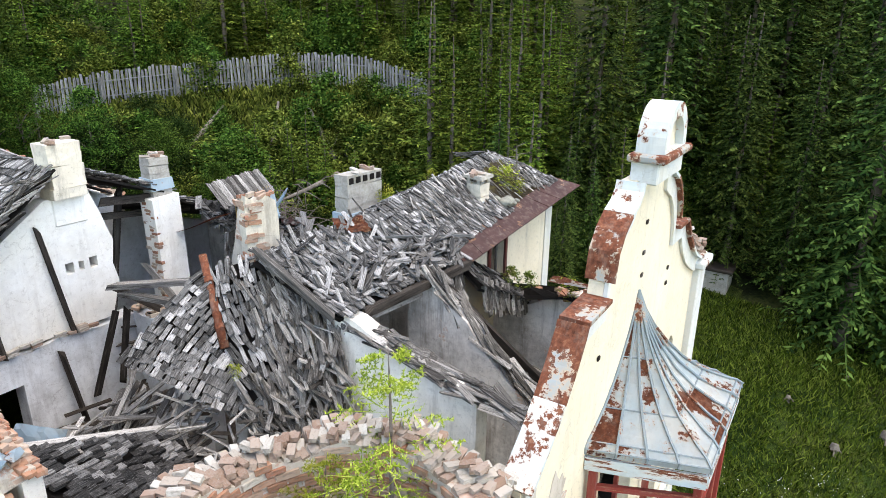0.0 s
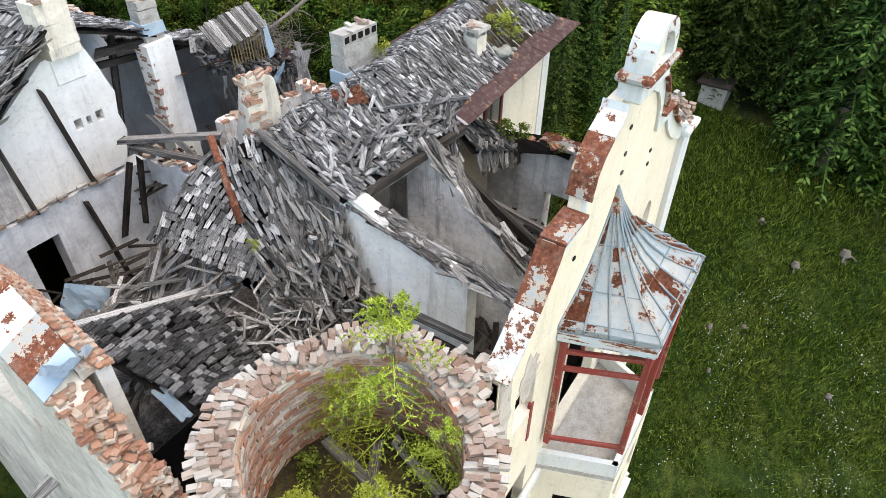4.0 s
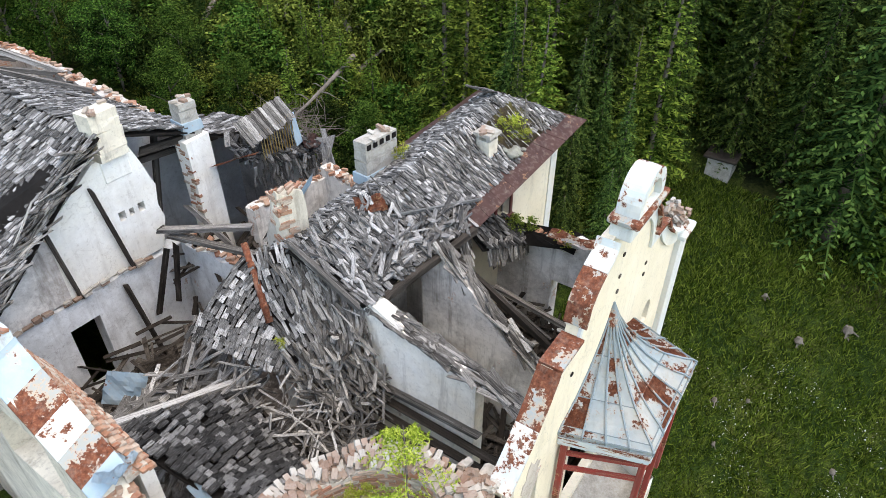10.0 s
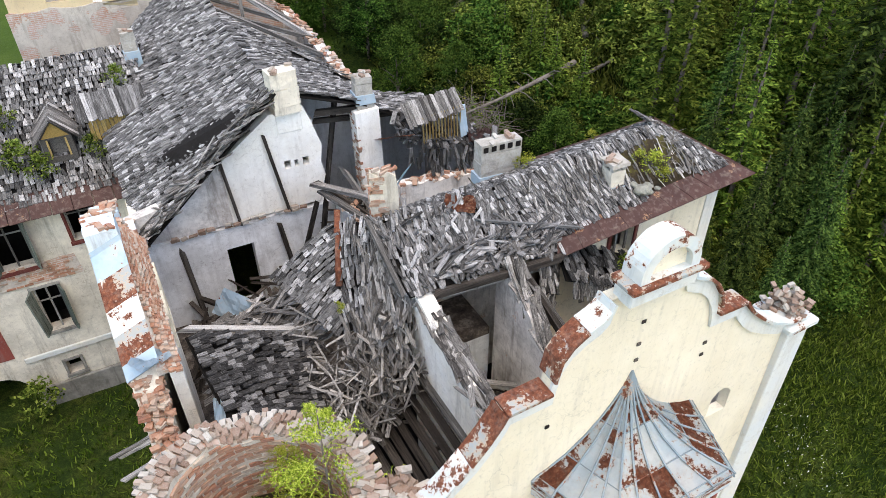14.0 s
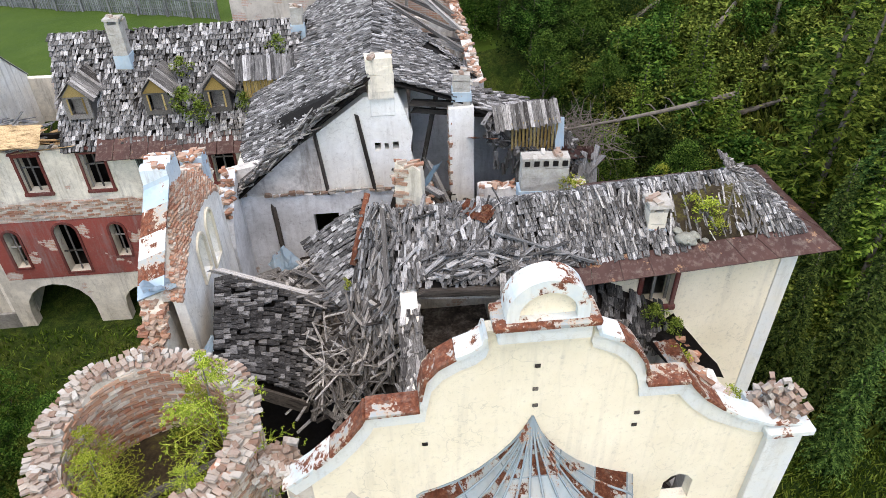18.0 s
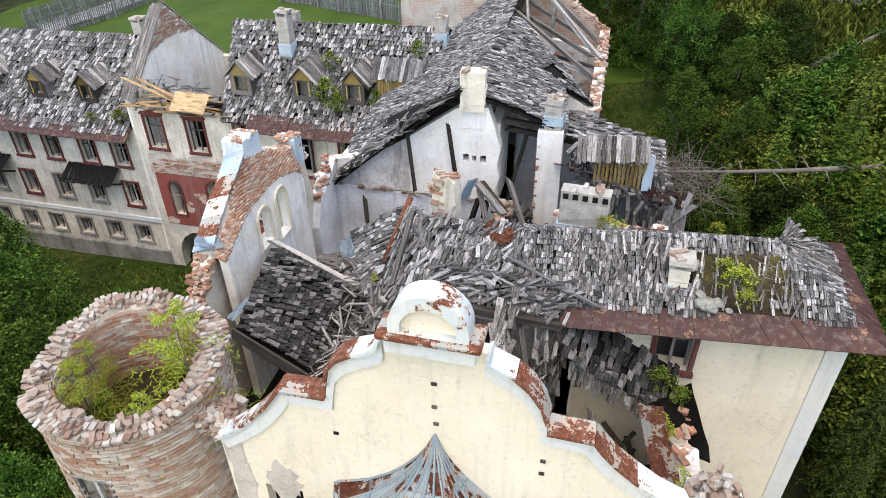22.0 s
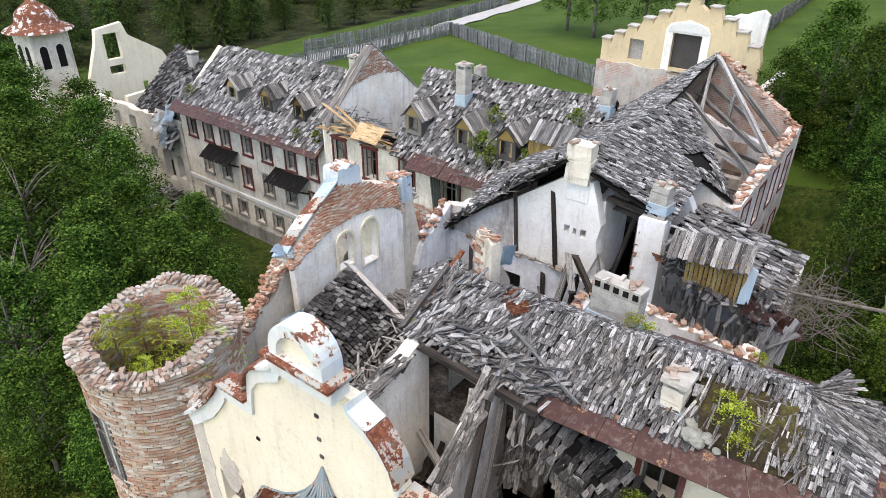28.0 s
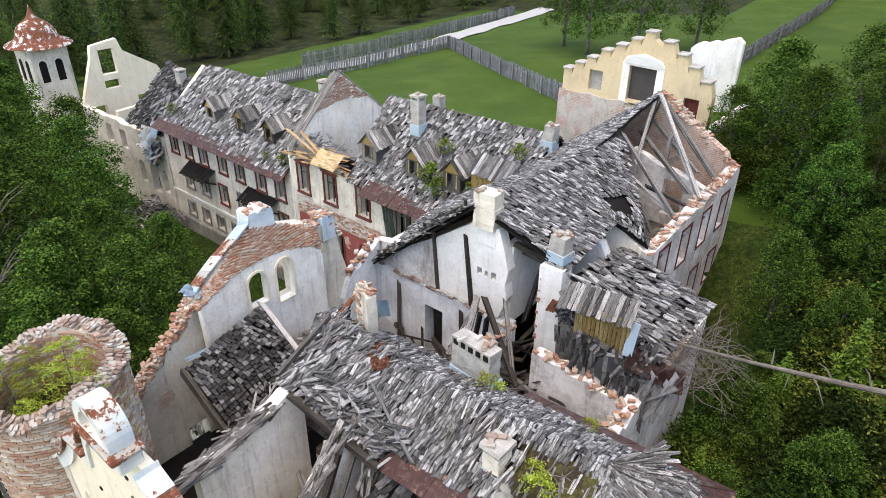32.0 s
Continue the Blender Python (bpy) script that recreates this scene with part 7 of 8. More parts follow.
for x0, x1, z0, z1 in ((-5.7, -4.2, 8.5, 10.3), (-8.0, -7.2, 8.6, 9.7), (-2.6, -1.8, 8.0, 9.2)):
    wd = part("window", box_mesh("window", x0, x1, 30.55, 30.6, z0, z1, RED_TRIM if x0 > -3 else PLANK), None, castle, "boarded grey window")
    part("window_frame", box_mesh("window_frame", x0 + (x1 - x0) / 2 - 0.05, x0 + (x1 - x0) / 2 + 0.05, 30.48, 30.55, z0, z1, RED_WOOD), None, wd)
part("door_hood", slab([(-6.0, 10.4), (-3.9, 10.4), (-3.9, 10.55), (-4.4, 10.85), (-5.5, 10.85), (-6.0, 10.55)], [], -0.12, -0.003, along_x(30.3)), RELIEF, castle, "white arched door hood")
part("back_wall", slab([(-7.6, 2), (-7.6, 8.6)] + ragged(-7.3, -4.6, 8.9, 9.7, 0.35, 0.1, 96) + [(-4.2, 9.4), (-4.2, 2)], [], 0, 0.4, along_x(44.0)), WHITE, castle, "white plastered back wall")
tagged(part("ruined_wall", slab([(38, 3), (38, 8.2), (39, 9.2), (40, 8.9), (41, 8.2), (43, 7.4), (45, 6.6), (45, 3)], [], 0, 0.6, along_y(1.2)), RUBBLE), "ragged fragment of a stone wall in the field", "wall", kind="structure")

# ---- far ruined part, turret ----
far = thing("ruined_far_house", "roofless cream end of the long house with gable and openings", "house", (-45, 21, -4))
part("front_wall", slab([(-52, -5), (-52, 1.9)] + ragged(-51.8, -34.7, 1.9, 2.2, 0.7, 0.12, 92) + [(-34.6, -5)], [rect(x, x + 0.9, 0.0, 1.5) for x in (-50.6, -48.4, -46.2, -43.8, -41.6)] + [arch(-39.4, -38.6, -2.2, -0.4), arch(-37.8, -36.6, -2.6, -0.1), arch(-36.1, -35.3, -2.2, -0.4), arch(-38.9, -37.0, -4.8, -3.0)], 0, 0.5, along_x(18.75)), CREAM_WORN, far)
part("gable_wall", slab([(18.9, -5), (18.9, 2.4), (20.2, 5.6), (20.4, 6.6), (22.6, 6.9), (22.9, 5.9), (25.6, 4.2), (26.6, 2.4), (26.6, -5)], [rect(20.9, 22.2, 4.2, 6.2), rect(20.9, 22.2, 3.0, 3.7), rect(19.6, 20.6, 0.6, 1.8), rect(23.4, 25.2, 0.8, 2.0)], 0, 0.45, along_y(-47.6)), CREAM, far, "cream gable wall with an empty window")
part("cross_wall", slab([(19.2, -5), (19.2, 2.6), (26.6, 3.0), (26.6, -5)], [rect(20.4, 21.4, 0.6, 1.6), rect(23.6, 25.4, 1.0, 2.2)], 0, 0.4, along_y(-42.5)), CREAM, far)
part("back_wall", slab(rect(-52, -34.7, -3, 2.4), [], 0, 0.4, along_x(26.4)), CREAM_WORN, far)
roof("collapsed_far_roof", "collapsed dark shingle roof sagging into the far house", [
    ((-41.5, 18.9, 1.6), (-35.6, 18.9, 2.4), (-36.5, 23.2, 5.0), (-42.2, 24.2, 5.6)), ((-35.4, 19.2, 2.6), (-34.6, 24.5, 3.6), (-35.6, 24.0, 6.0), (-37.2, 21.8, 4.6))], SHINGLE_DARK, TIMBER, (-38, 21, 2), 0, (-38, 19, 2.5), 93, wild=0.2, missing=0.1, width=0.22)
heap("far_debris", "pale boards, sheets and rubble spilling from the far house", strew(120, 94, on_plane((-37.4, 18.2, -0.2), (-35.0, 18.3, 0.6), (-34.8, 20.2, 4.0), (-37.2, 20.4, 4.2), 0.4), 70, 40, 40, 25, (0.6, 1.8), (0.1, 0.3)), FENCE_WOOD, (-36, 19, 1), 20)
for k, (p, t) in enumerate((((-36.8, 18.5, 2.0), (60, 10, 20)), ((-35.6, 18.6, 2.8), (40, -20, 10)), ((-36.2, 18.2, 1.2), (75, 5, -15)))):
    crumpled("pale_sheet", "torn pale sheet metal hanging from the far house", p, 1.3, 1.6, BLUE_SHEET if k else COPING, 95 + k, t)
heap("court_debris", "pile of grey planks in the court under the far house", strew(120, 98, on_plane((-38, 15.2, -4.2), (-33.5, 15.6, -4.2), (-33.2, 18.3, -3.6), (-38, 18.3, -3.4), 0.7), 20, 60, 8, 20, (0.8, 2.2), (0.1, 0.2)), PLANK, (-35.5, 17, -4.2), 20)

turret = thing("corner_turret", "white square turret with rusty bell-shaped metal roof", "turret", (-52.8, 19, -4))
part("shaft", box_mesh("shaft", -55.2, -52.1, 17.45, 20.55, -5, 6.1, CREAM_WORN, 0.05), None, turret)
# no holes in the shaft: dark arched panels paint the openings' shade
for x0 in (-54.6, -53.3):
    part("arched_opening", slab(arch(x0, x0 + 0.6, 3.2, 5.0), [], -0.03, -0.003, along_x(17.45)), DARK, turret, "dark arched panel painting the shade of an opening")
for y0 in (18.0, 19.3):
    part("arched_opening", slab(arch(y0, y0 + 0.6, 3.2, 5.0), [], 0.003, 0.03, along_y(-52.1)), DARK, turret, "dark arched panel painting the shade of an opening")
bm = bmesh.new()
prof2 = [(2.2, 6.05), (2.1, 6.2), (1.6, 6.45), (1.35, 6.75), (1.28, 7.1), (1.12, 7.5), (0.8, 7.85), (0.4, 8.15), (0.22, 8.5), (0.12, 8.8), (0.02, 9.2)]
rings = [[bm.verts.new((-53.65 + 1.2 * q * math.cos(2 * math.pi * k / 16), 19 + 1.2 * q * math.sin(2 * math.pi * k / 16), z)) for k in range(16)] for q, z in prof2]
for a, b in zip(rings, rings[1:]):
    for k in range(16):
        bm.faces.new((a[k], a[(k + 1) % 16], b[(k + 1) % 16], b[k]))
part("bell_roof", bm, BAY_SHEET, turret, "bell roof of rusting sheet metal", smooth=True)

# ---- fences, road, hut, stumps ----
def fence(label, line, height, step, single=0):
    ob = thing("picket_fence", label, "fence", (line[0][0], line[0][1], ground_z(*line[0])), "picket fences")
    ms, posts_m, rails = [], [], []
    for (x0, y0), (x1, y1) in zip(line, line[1:]):
        L = math.hypot(x1 - x0, y1 - y0)
        a = math.atan2(y1 - y0, x1 - x0)
        n = int(L / step)
        for k in range(n):
            f = (k + 0.5) / n
            x, y = x0 + (x1 - x0) * f, y0 + (y1 - y0) * f
            h = height * r.uniform(0.93, 1.04)
            ms.append(Matrix.Translation((x, y, ground_z(x, y) + h / 2)) @ Euler((r.gauss(0, 0.02), r.gauss(0, 0.03), a)).to_matrix().to_4x4() @ Matrix.Diagonal((step * 0.66, 0.03, h, 1)))
        m = max(1, int(L / 2.2))
        for k in range(m + 1):
            f = k / m
            x, y = x0 + (x1 - x0) * f - 0.12 * math.sin(a) * -1, y0 + (y1 - y0) * f - 0.12 * math.cos(a)
            posts_m.append(Matrix.Translation((x, y, ground_z(x, y) + height * 0.42)) @ Matrix.Diagonal((0.14, 0.14, height * 0.95, 1)))
        for k in range(m):
            for g in (0.3, 0.75):
                p = [Vector((x0 + (x1 - x0) * f, y0 + (y1 - y0) * f, ground_z(x0 + (x1 - x0) * f, y0 + (y1 - y0) * f) + height * g)) for f in (k / m, (k + 1) / m)]
                rails.append(between(p[0] + Vector((0.05, -0.05, 0)), p[1] + Vector((0.05, -0.05, 0)), 0.08, 0.05))
    pieces("picket", ms, FENCE_WOOD, ob, single, "picket_row", line[0] + (4,))
    pieces("post", posts_m, FENCE_WOOD, ob, min(len(posts_m), 40))
    pieces("rail", rails, FENCE_WOOD, ob, min(len(rails), 40))


NE_FENCE = [(7.6, 33.6), (10.4, 32.2), (13.4, 30.0), (16.4, 27.6), (19.4, 25.0), (21.0, 22.4), (21.8, 19.0)]
fence("grey wooden picket fence on the wooded slope", NE_FENCE, 1.75, 0.19, 150)
fence("grey picket fence along the road", [(-44.6, 35.0), (-44.1, 39.0), (-42.5, 46.4), (-41.2, 58.5)], 1.5, 0.2, 0)
fence("grey picket fence round the green field", [(-41.2, 58.5), (-34.0, 53.6), (-26.9, 48.9), (-21.6, 45.4), (-16.6, 42.2), (-12.5, 39.4)], 1.5, 0.2, 100)
fence("grey picket fence beyond the road", [(-50.4, 44.0), (-49.0, 52.0), (-49.0, 66.0), (-49.6, 84.0)], 1.5, 0.25, 0)
fence("grey picket fence in the far field", [(-8.6, 58.0), (-9.2, 75.0), (-9.8, 92.0), (-11.0, 110.0)], 1.5, 0.25, 0)
bm = bmesh.new()
prev = None
ROADLINE = [(-47.5, 27.0), (-47.2, 33.0), (-46.6, 39.0), (-45.8, 46.0), (-45.2, 53.0), (-45.4, 62.0), (-46.4, 72.0), (-47.6, 84.0), (-49.5, 98.0), (-52.0, 120.0)]
fine_line = [((a[0] * (1 - t) + b[0] * t), (a[1] * (1 - t) + b[1] * t)) for a, b in zip(ROADLINE, ROADLINE[1:]) for t in (0, 0.2, 0.4, 0.6, 0.8)]
for x, y in fine_line:
    cur = [bm.verts.new((x + d, y, max(ground_z(x + d, y), ground_z(x, y) - 0.1) + 0.14)) for d in (-1.7, -0.6, 0.6, 1.7)]
    if prev:
        for i in range(3):
            bm.faces.new((prev[i], prev[i + 1], cur[i + 1], cur[i]))
    prev = cur
tagged(part("road", bm, ROAD), "pale gravel road beyond the long house", "road", kind="structure")

hut = thing("stone_hut", "small grey concrete hut with dark flat roof at the wood's edge", "hut", (19.6, 1.8, ground_z(19.6, 1.8)))
zz = ground_z(19.6, 1.8)
part("hut_wall", slab(rect(19.0, 20.2, zz - 0.6, zz + 0.9), [rect(19.3, 19.7, zz, zz + 0.6)], 0, 1.1, along_x(1.3)), STONE, hut)
part("hut_roof", box_mesh("hut_roof", 18.85, 20.35, 1.15, 2.6, zz + 0.9, zz + 1.03, TIMBER, 0.03), None, hut)


def stump(x, y, s, seed, roots=True):
    q = random.Random(seed)
    z = ground_z(x, y)
    ob = thing("tree_stump", "bleached tree stump with roots on the meadow", "stump", (x, y, z), "stumps on the meadow")
    bm = bmesh.new()
    tube(bm, [(x, y, z - 0.2), (x, y, z + 0.15 * s), (x + 0.05, y, z + 0.45 * s)], [0.4 * s, 0.3 * s, 0.2 * s], 9)
    part("stump_body", bm, DEADWOOD, ob)
    for k in range(4):
        a = 6.28 * k / 4 + q.uniform(-0.7, 0.7)
        bm = bmesh.new()
        l = s * q.uniform(0.3, 0.75)
        tube(bm, [(x, y, z + 0.2 * s), (x + l * 0.5 * math.cos(a), y + l * 0.5 * math.sin(a), z + 0.14 * s), (x + l * math.cos(a), y + l * math.sin(a), z - 0.05)], [0.09 * s, 0.06 * s, 0.02], 6)
        part("root", bm, DEADWOOD, ob)


for k, (x, y, s) in enumerate([(12.4, -3.6, 1.0), (13.9, -5.0, 1.2), (9.7, -6.1, 0.7), (7.8, -2.3, 0.5), (9.6, -2.8, 0.5), (8.9, -1.8, 0.6), (12.9, -2.0, 0.5), (15.2, -3.6, 0.5)]):
    stump(x, y, s * 0.55, k)
for k, (x, y, l, a) in enumerate([(12.5, 22.0, 5.0, 40), (15.0, 20.0, 4.5, 60), (9.5, 25.5, 5.0, 20), (18.0, 16.0, 4.0, 75), (11.5, 18.5, 3.6, -10)]):
    z = ground_z(x, y)
    bm = bmesh.new()
    p, q = Vector((x, y, z + 0.25)), Vector((x + l * math.cos(radians(a)), y + l * math.sin(radians(a)), ground_z(x + l * math.cos(radians(a)), y + l * math.sin(radians(a))) + 0.35))
    tube(bm, [p, p.lerp(q, 0.5), q], [0.16, 0.13, 0.07], 7)
    tagged(part("fallen_log", bm, DEADWOOD), "bleached fallen log on the wooded slope", "log", "logs on the slope")
    bush_of_twigs("brushwood", "dead grey brushwood on the slope", (x + 1, y + 0.5, z + 0.4), (1.0, 1.0, 1.0), 28, DEADWOOD, 200 + k)
for k, (x, y, z) in enumerate([(-20.5, 1.5, -2.5), (-24.5, 4.0, -1.5), (-28.5, 6.0, -1.0)]):
    ob = thing("dead_tree", "bare grey dead tree in the court", "tree", (x, y, ground_z(x, y)), "dead trees")
    part("trunk", trunk_mesh(7.5, 0.12, 0.05, 14, 300 + k, DEADWOOD), None, ob, "", pose(x, y, ground_z(x, y)))

# ---- moss, lichen cushions and bushes on the wing roof ----
bm = bmesh.new()
n = 22
g = []
for i in range(n + 1):
    g.append([])
    for j in range(n + 1):
        u, v = i / n, j / n
        x, y = 4.25 + (2.5 - 0.75 * v) * u, 4.64 + 1.2 * v
        edge = min(u, 1 - u, v, 1 - v) * 6
        z = 8.16 + 0.093 * (x - 1.7) + 0.71 * (y - 4.62) - 0.02 + min(1.0, edge + 0.35 * noise.noise(Vector((x * 3, y * 3, 5)))) * (0.1 + 0.12 * max(0, noise.noise(Vector((x * 4, y * 4, 1)))))
        g[-1].append(bm.verts.new((x, y, z)))
for i in range(n):
    for j in range(n):
        bm.faces.new((g[i][j], g[i + 1][j], g[i + 1][j + 1], g[i][j + 1]))
tagged(part("roof_moss", bm, MOSS, None, smooth=True), "brown and green moss and soil covering rotten shingles", "moss", kind="stuff")
LICHEN = speckled("grey_lichen", [(0.3, (0.12, 0.12, 0.1)), (0.7, (0.36, 0.36, 0.31))], 9, 40)
for x, y, z, s in ((4.5, 4.75, 8.62, 0.2), (4.62, 4.68, 8.6, 0.16), (4.75, 4.8, 8.65, 0.13), (4.4, 4.95, 8.7, 0.12), (4.95, 4.66, 8.58, 0.08)):
    bm = bmesh.new()
    bmesh.ops.create_icosphere(bm, subdivisions=3, radius=s)
    for v in bm.verts:
        v.co *= 1 + 0.35 * noise.noise(v.co * 9)
        v.co.z *= 0.6
        v.co += Vector((x, y, z))
    tagged(part("lichen_cushion", bm, LICHEN, None, smooth=True), "pale grey lichen cushion on the wing roof", "lichen", "lichen cushions")
ROOF_BUSH = crown_mesh(0.0, 0.75, 0.34, 22, 20, 0.035, LARCH, 401, 0.14)
DARK_BUSH = crown_mesh(0.0, 0.9, 0.5, 26, 22, 0.06, SHRUB, 402, 0.2)
for x, y, z, s in ((5.05, 5.0, 8.85, 0.95), (4.8, 5.3, 9.02, 0.6), (5.25, 4.75, 8.68, 0.6), (2.4, 7.0, 8.6, 0.8), (4.9, 7.3, 8.75, 0.5), (3.9, 2.7, 6.7, 0.8), (3.5, 1.3, 6.6, 0.7), (4.0, 0.9, 7.7, 0.5), (-3.2, 6.0, 6.9, 0.4), (2.7, 7.1, 8.55, 0.6)):
    place("roof_shrub", "small yellow-green shrub rooted in the ruin", None, ROOF_BUSH, x, y, z, s, x * 100, "shrubs on the ruin")
for x, y, z, s in ((-10.0, 19.3, 5.8, 1.3), (-9.4, 19.0, 5.6, 1.0), (-10.2, 20.6, 7.0, 0.9), (-6.2, 21.0, 7.7, 0.8), (-20.8, 18.7, 4.1, 0.8), (-7.6, 19.4, 5.9, 0.9), (-33.5, 19.2, 4.3, 0.8), (-22.5, 18.7, 4.1, 0.5), (3.9, 4.2, 6.6, 0.6), (4.3, 3.9, 6.5, 0.5), (-12.5, 17.6, -3.6, 1.6)):
    place("roof_bush", "green bush growing from the roof edge", None, DARK_BUSH, x, y, z, s, x * 100, "bushes on the roofs")
bm = bmesh.new()
tube(bm, [(5.45, 4.95, 8.8), (5.5, 4.98, 9.3), (5.48, 5.0, 9.95)], [0.035, 0.025, 0.006], 6)
sapling = thing("dead_sapling", "bare dead sapling standing on the mossy roof", "sapling", (5.45, 4.95, 8.8))
part("stem", bm, DEADWOOD, sapling)
for k in range(14):
    z = 8.95 + 0.07 * k
    a = k * 2.4
    bm = bmesh.new()
    tube(bm, [(5.47, 4.97, z), (5.47 + 0.32 * math.cos(a), 4.97 + 0.32 * math.sin(a), z + 0.06)], [0.012, 0.004], 4)
    part("twig", bm, DEADWOOD, sapling)
tagged(beam("batten", (0.12, 5.45, 8.72), (2.32, 4.5, 8.36), 0.07, 0.05, FENCE_WOOD, None), "long pale batten lying on the wing roof", "batten")
planks_out = thing("jutting_planks", "weathered plank ends jutting out of the west wall", "planks", (-8.2, 6, 0))
q = random.Random(19)
for k, (y, z, l) in enumerate([(7.6, 3.4, 1.3), (7.0, 3.1, 1.4), (5.9, 2.6, 1.4), (5.0, 2.2, 1.5), (4.5, 1.8, 1.4), (6.6, 2.9, 0.9), (6.2, 1.2, 1.1), (5.2, 0.4, 1.2)]):
    for j in range(3):
        a = q.uniform(-0.3, 0.3)
        beam("plank", (-7.7, y + 0.16 * j, z - 0.05 * j), (-7.8 - l * q.uniform(0.5, 1.05), y - 0.1 + 0.16 * j + a, z - 0.1 - 0.3 * q.random()), q.uniform(0.1, 0.2), 0.05, PLANK, planks_out)
heap("wall_side_debris", "splintered planks and lath heaped against the outer west wall",
     strew(170, 141, on_plane((-7.85, 3.0, 2.2), (-7.85, 6.4, 2.8), (-9.2, 6.0, -3.0), (-9.4, 2.4, -3.4), 0.5), 30, 60, 20, 35, (0.4, 1.5), (0.05, 0.14)), PLANK, (-8.6, 4.5, -4), 30, (-8.4, 4, 2))

for k in range(4):
    for z0, z1 in ((5.7, 7.25), (3.0, 4.5)):
        y0, y1 = 18.0 + 2.05 * k, 18.85 + 2.05 * k
        ob = thing("window", "red-framed empty window of the main house", "window", (1.95, y0, z0), "windows of the main house", "structure")
        for a, b, c, d, nm in ((y0 - 0.09, y0, z0 - 0.05, z1 + 0.1, "jamb"), (y1, y1 + 0.09, z0 - 0.05, z1 + 0.1, "jamb"), (y0, y1, z1, z1 + 0.1, "lintel"), (y0 - 0.1, y1 + 0.1, z0 - 0.09, z0 - 0.001, "sill")):
            part(nm, box_mesh(nm, 1.953, 1.985, a, b, c, d, RED_TRIM, 0.008), None, ob)
        part("sash_bar", box_mesh("sash_bar", 1.75, 1.8, (y0 + y1) / 2 - 0.03, (y0 + y1) / 2 + 0.03, z0, z1, PLANK), None, ob)
        part("sash_bar", box_mesh("sash_bar", 1.75, 1.8, y0, y1, z0 + 1.0, z0 + 1.06, PLANK), None, ob)

# splayed laths on the hip of the wing roof
q = random.Random(77)
ms = []
for k in range(260):
    a, d = radians(q.uniform(-62, 70)), q.uniform(0.42, 1.55)
    c, s_ = math.cos(a), math.sin(a)
    x, y = 5.84 + d * c, 5.95 + d * s_
    if not (4.7 < y < 7.3 and x < 7.25):
        continue
    fall = 0.56 * max(0.0, c) + 0.62 * max(0.0, -s_) * (1 if s_ < 0 else 0.5)
    fall = min(fall, 0.68)
    e = Euler((q.gauss(0, 0.1), math.atan(fall) + q.gauss(0, 0.05), a + q.gauss(0, 0.08)))
    ms.append(Matrix.Translation((x, y, 9.56 - fall * d + q.uniform(0, 0.05))) @ e.to_matrix().to_4x4() @ Matrix.Diagonal((q.uniform(0.35, 0.75), q.uniform(0.04, 0.085), 0.02, 1)))
pieces("hip_lath", ms, PLANK, wing_roof, 60, "hip_laths", (6.5, 5.5, 9))

rnd = random.Random(11)
BLOCKED = [(-8.5, 8.6, -2.5, 8.4), (-8, 4.8, 8, 28.2), (-52, -6, 16.5, 28), (-10.5, 0, 29.5, 39)]


def free(x, y, pad=0.8):
    return not any(a - pad < x < b + pad and c - pad < y < d + pad for a, b, c, d in BLOCKED)


# the wooded hill on the east and north-east: tall firs, with young spruces and shrubs below the fence
def below_fence(x, y, h):
    """Growth on the slope in front of the fence stays under the fence's foot."""
    if x * 0.64 + y * 0.77 > 31.5 or x > 17 or y < 13:
        return True
    return ground_z(x, y) + h < 8.3 + 0.06 * (x - 8) + 0.11 * (31.5 - x * 0.64 - y * 0.77)


UNDERGROWTH = []
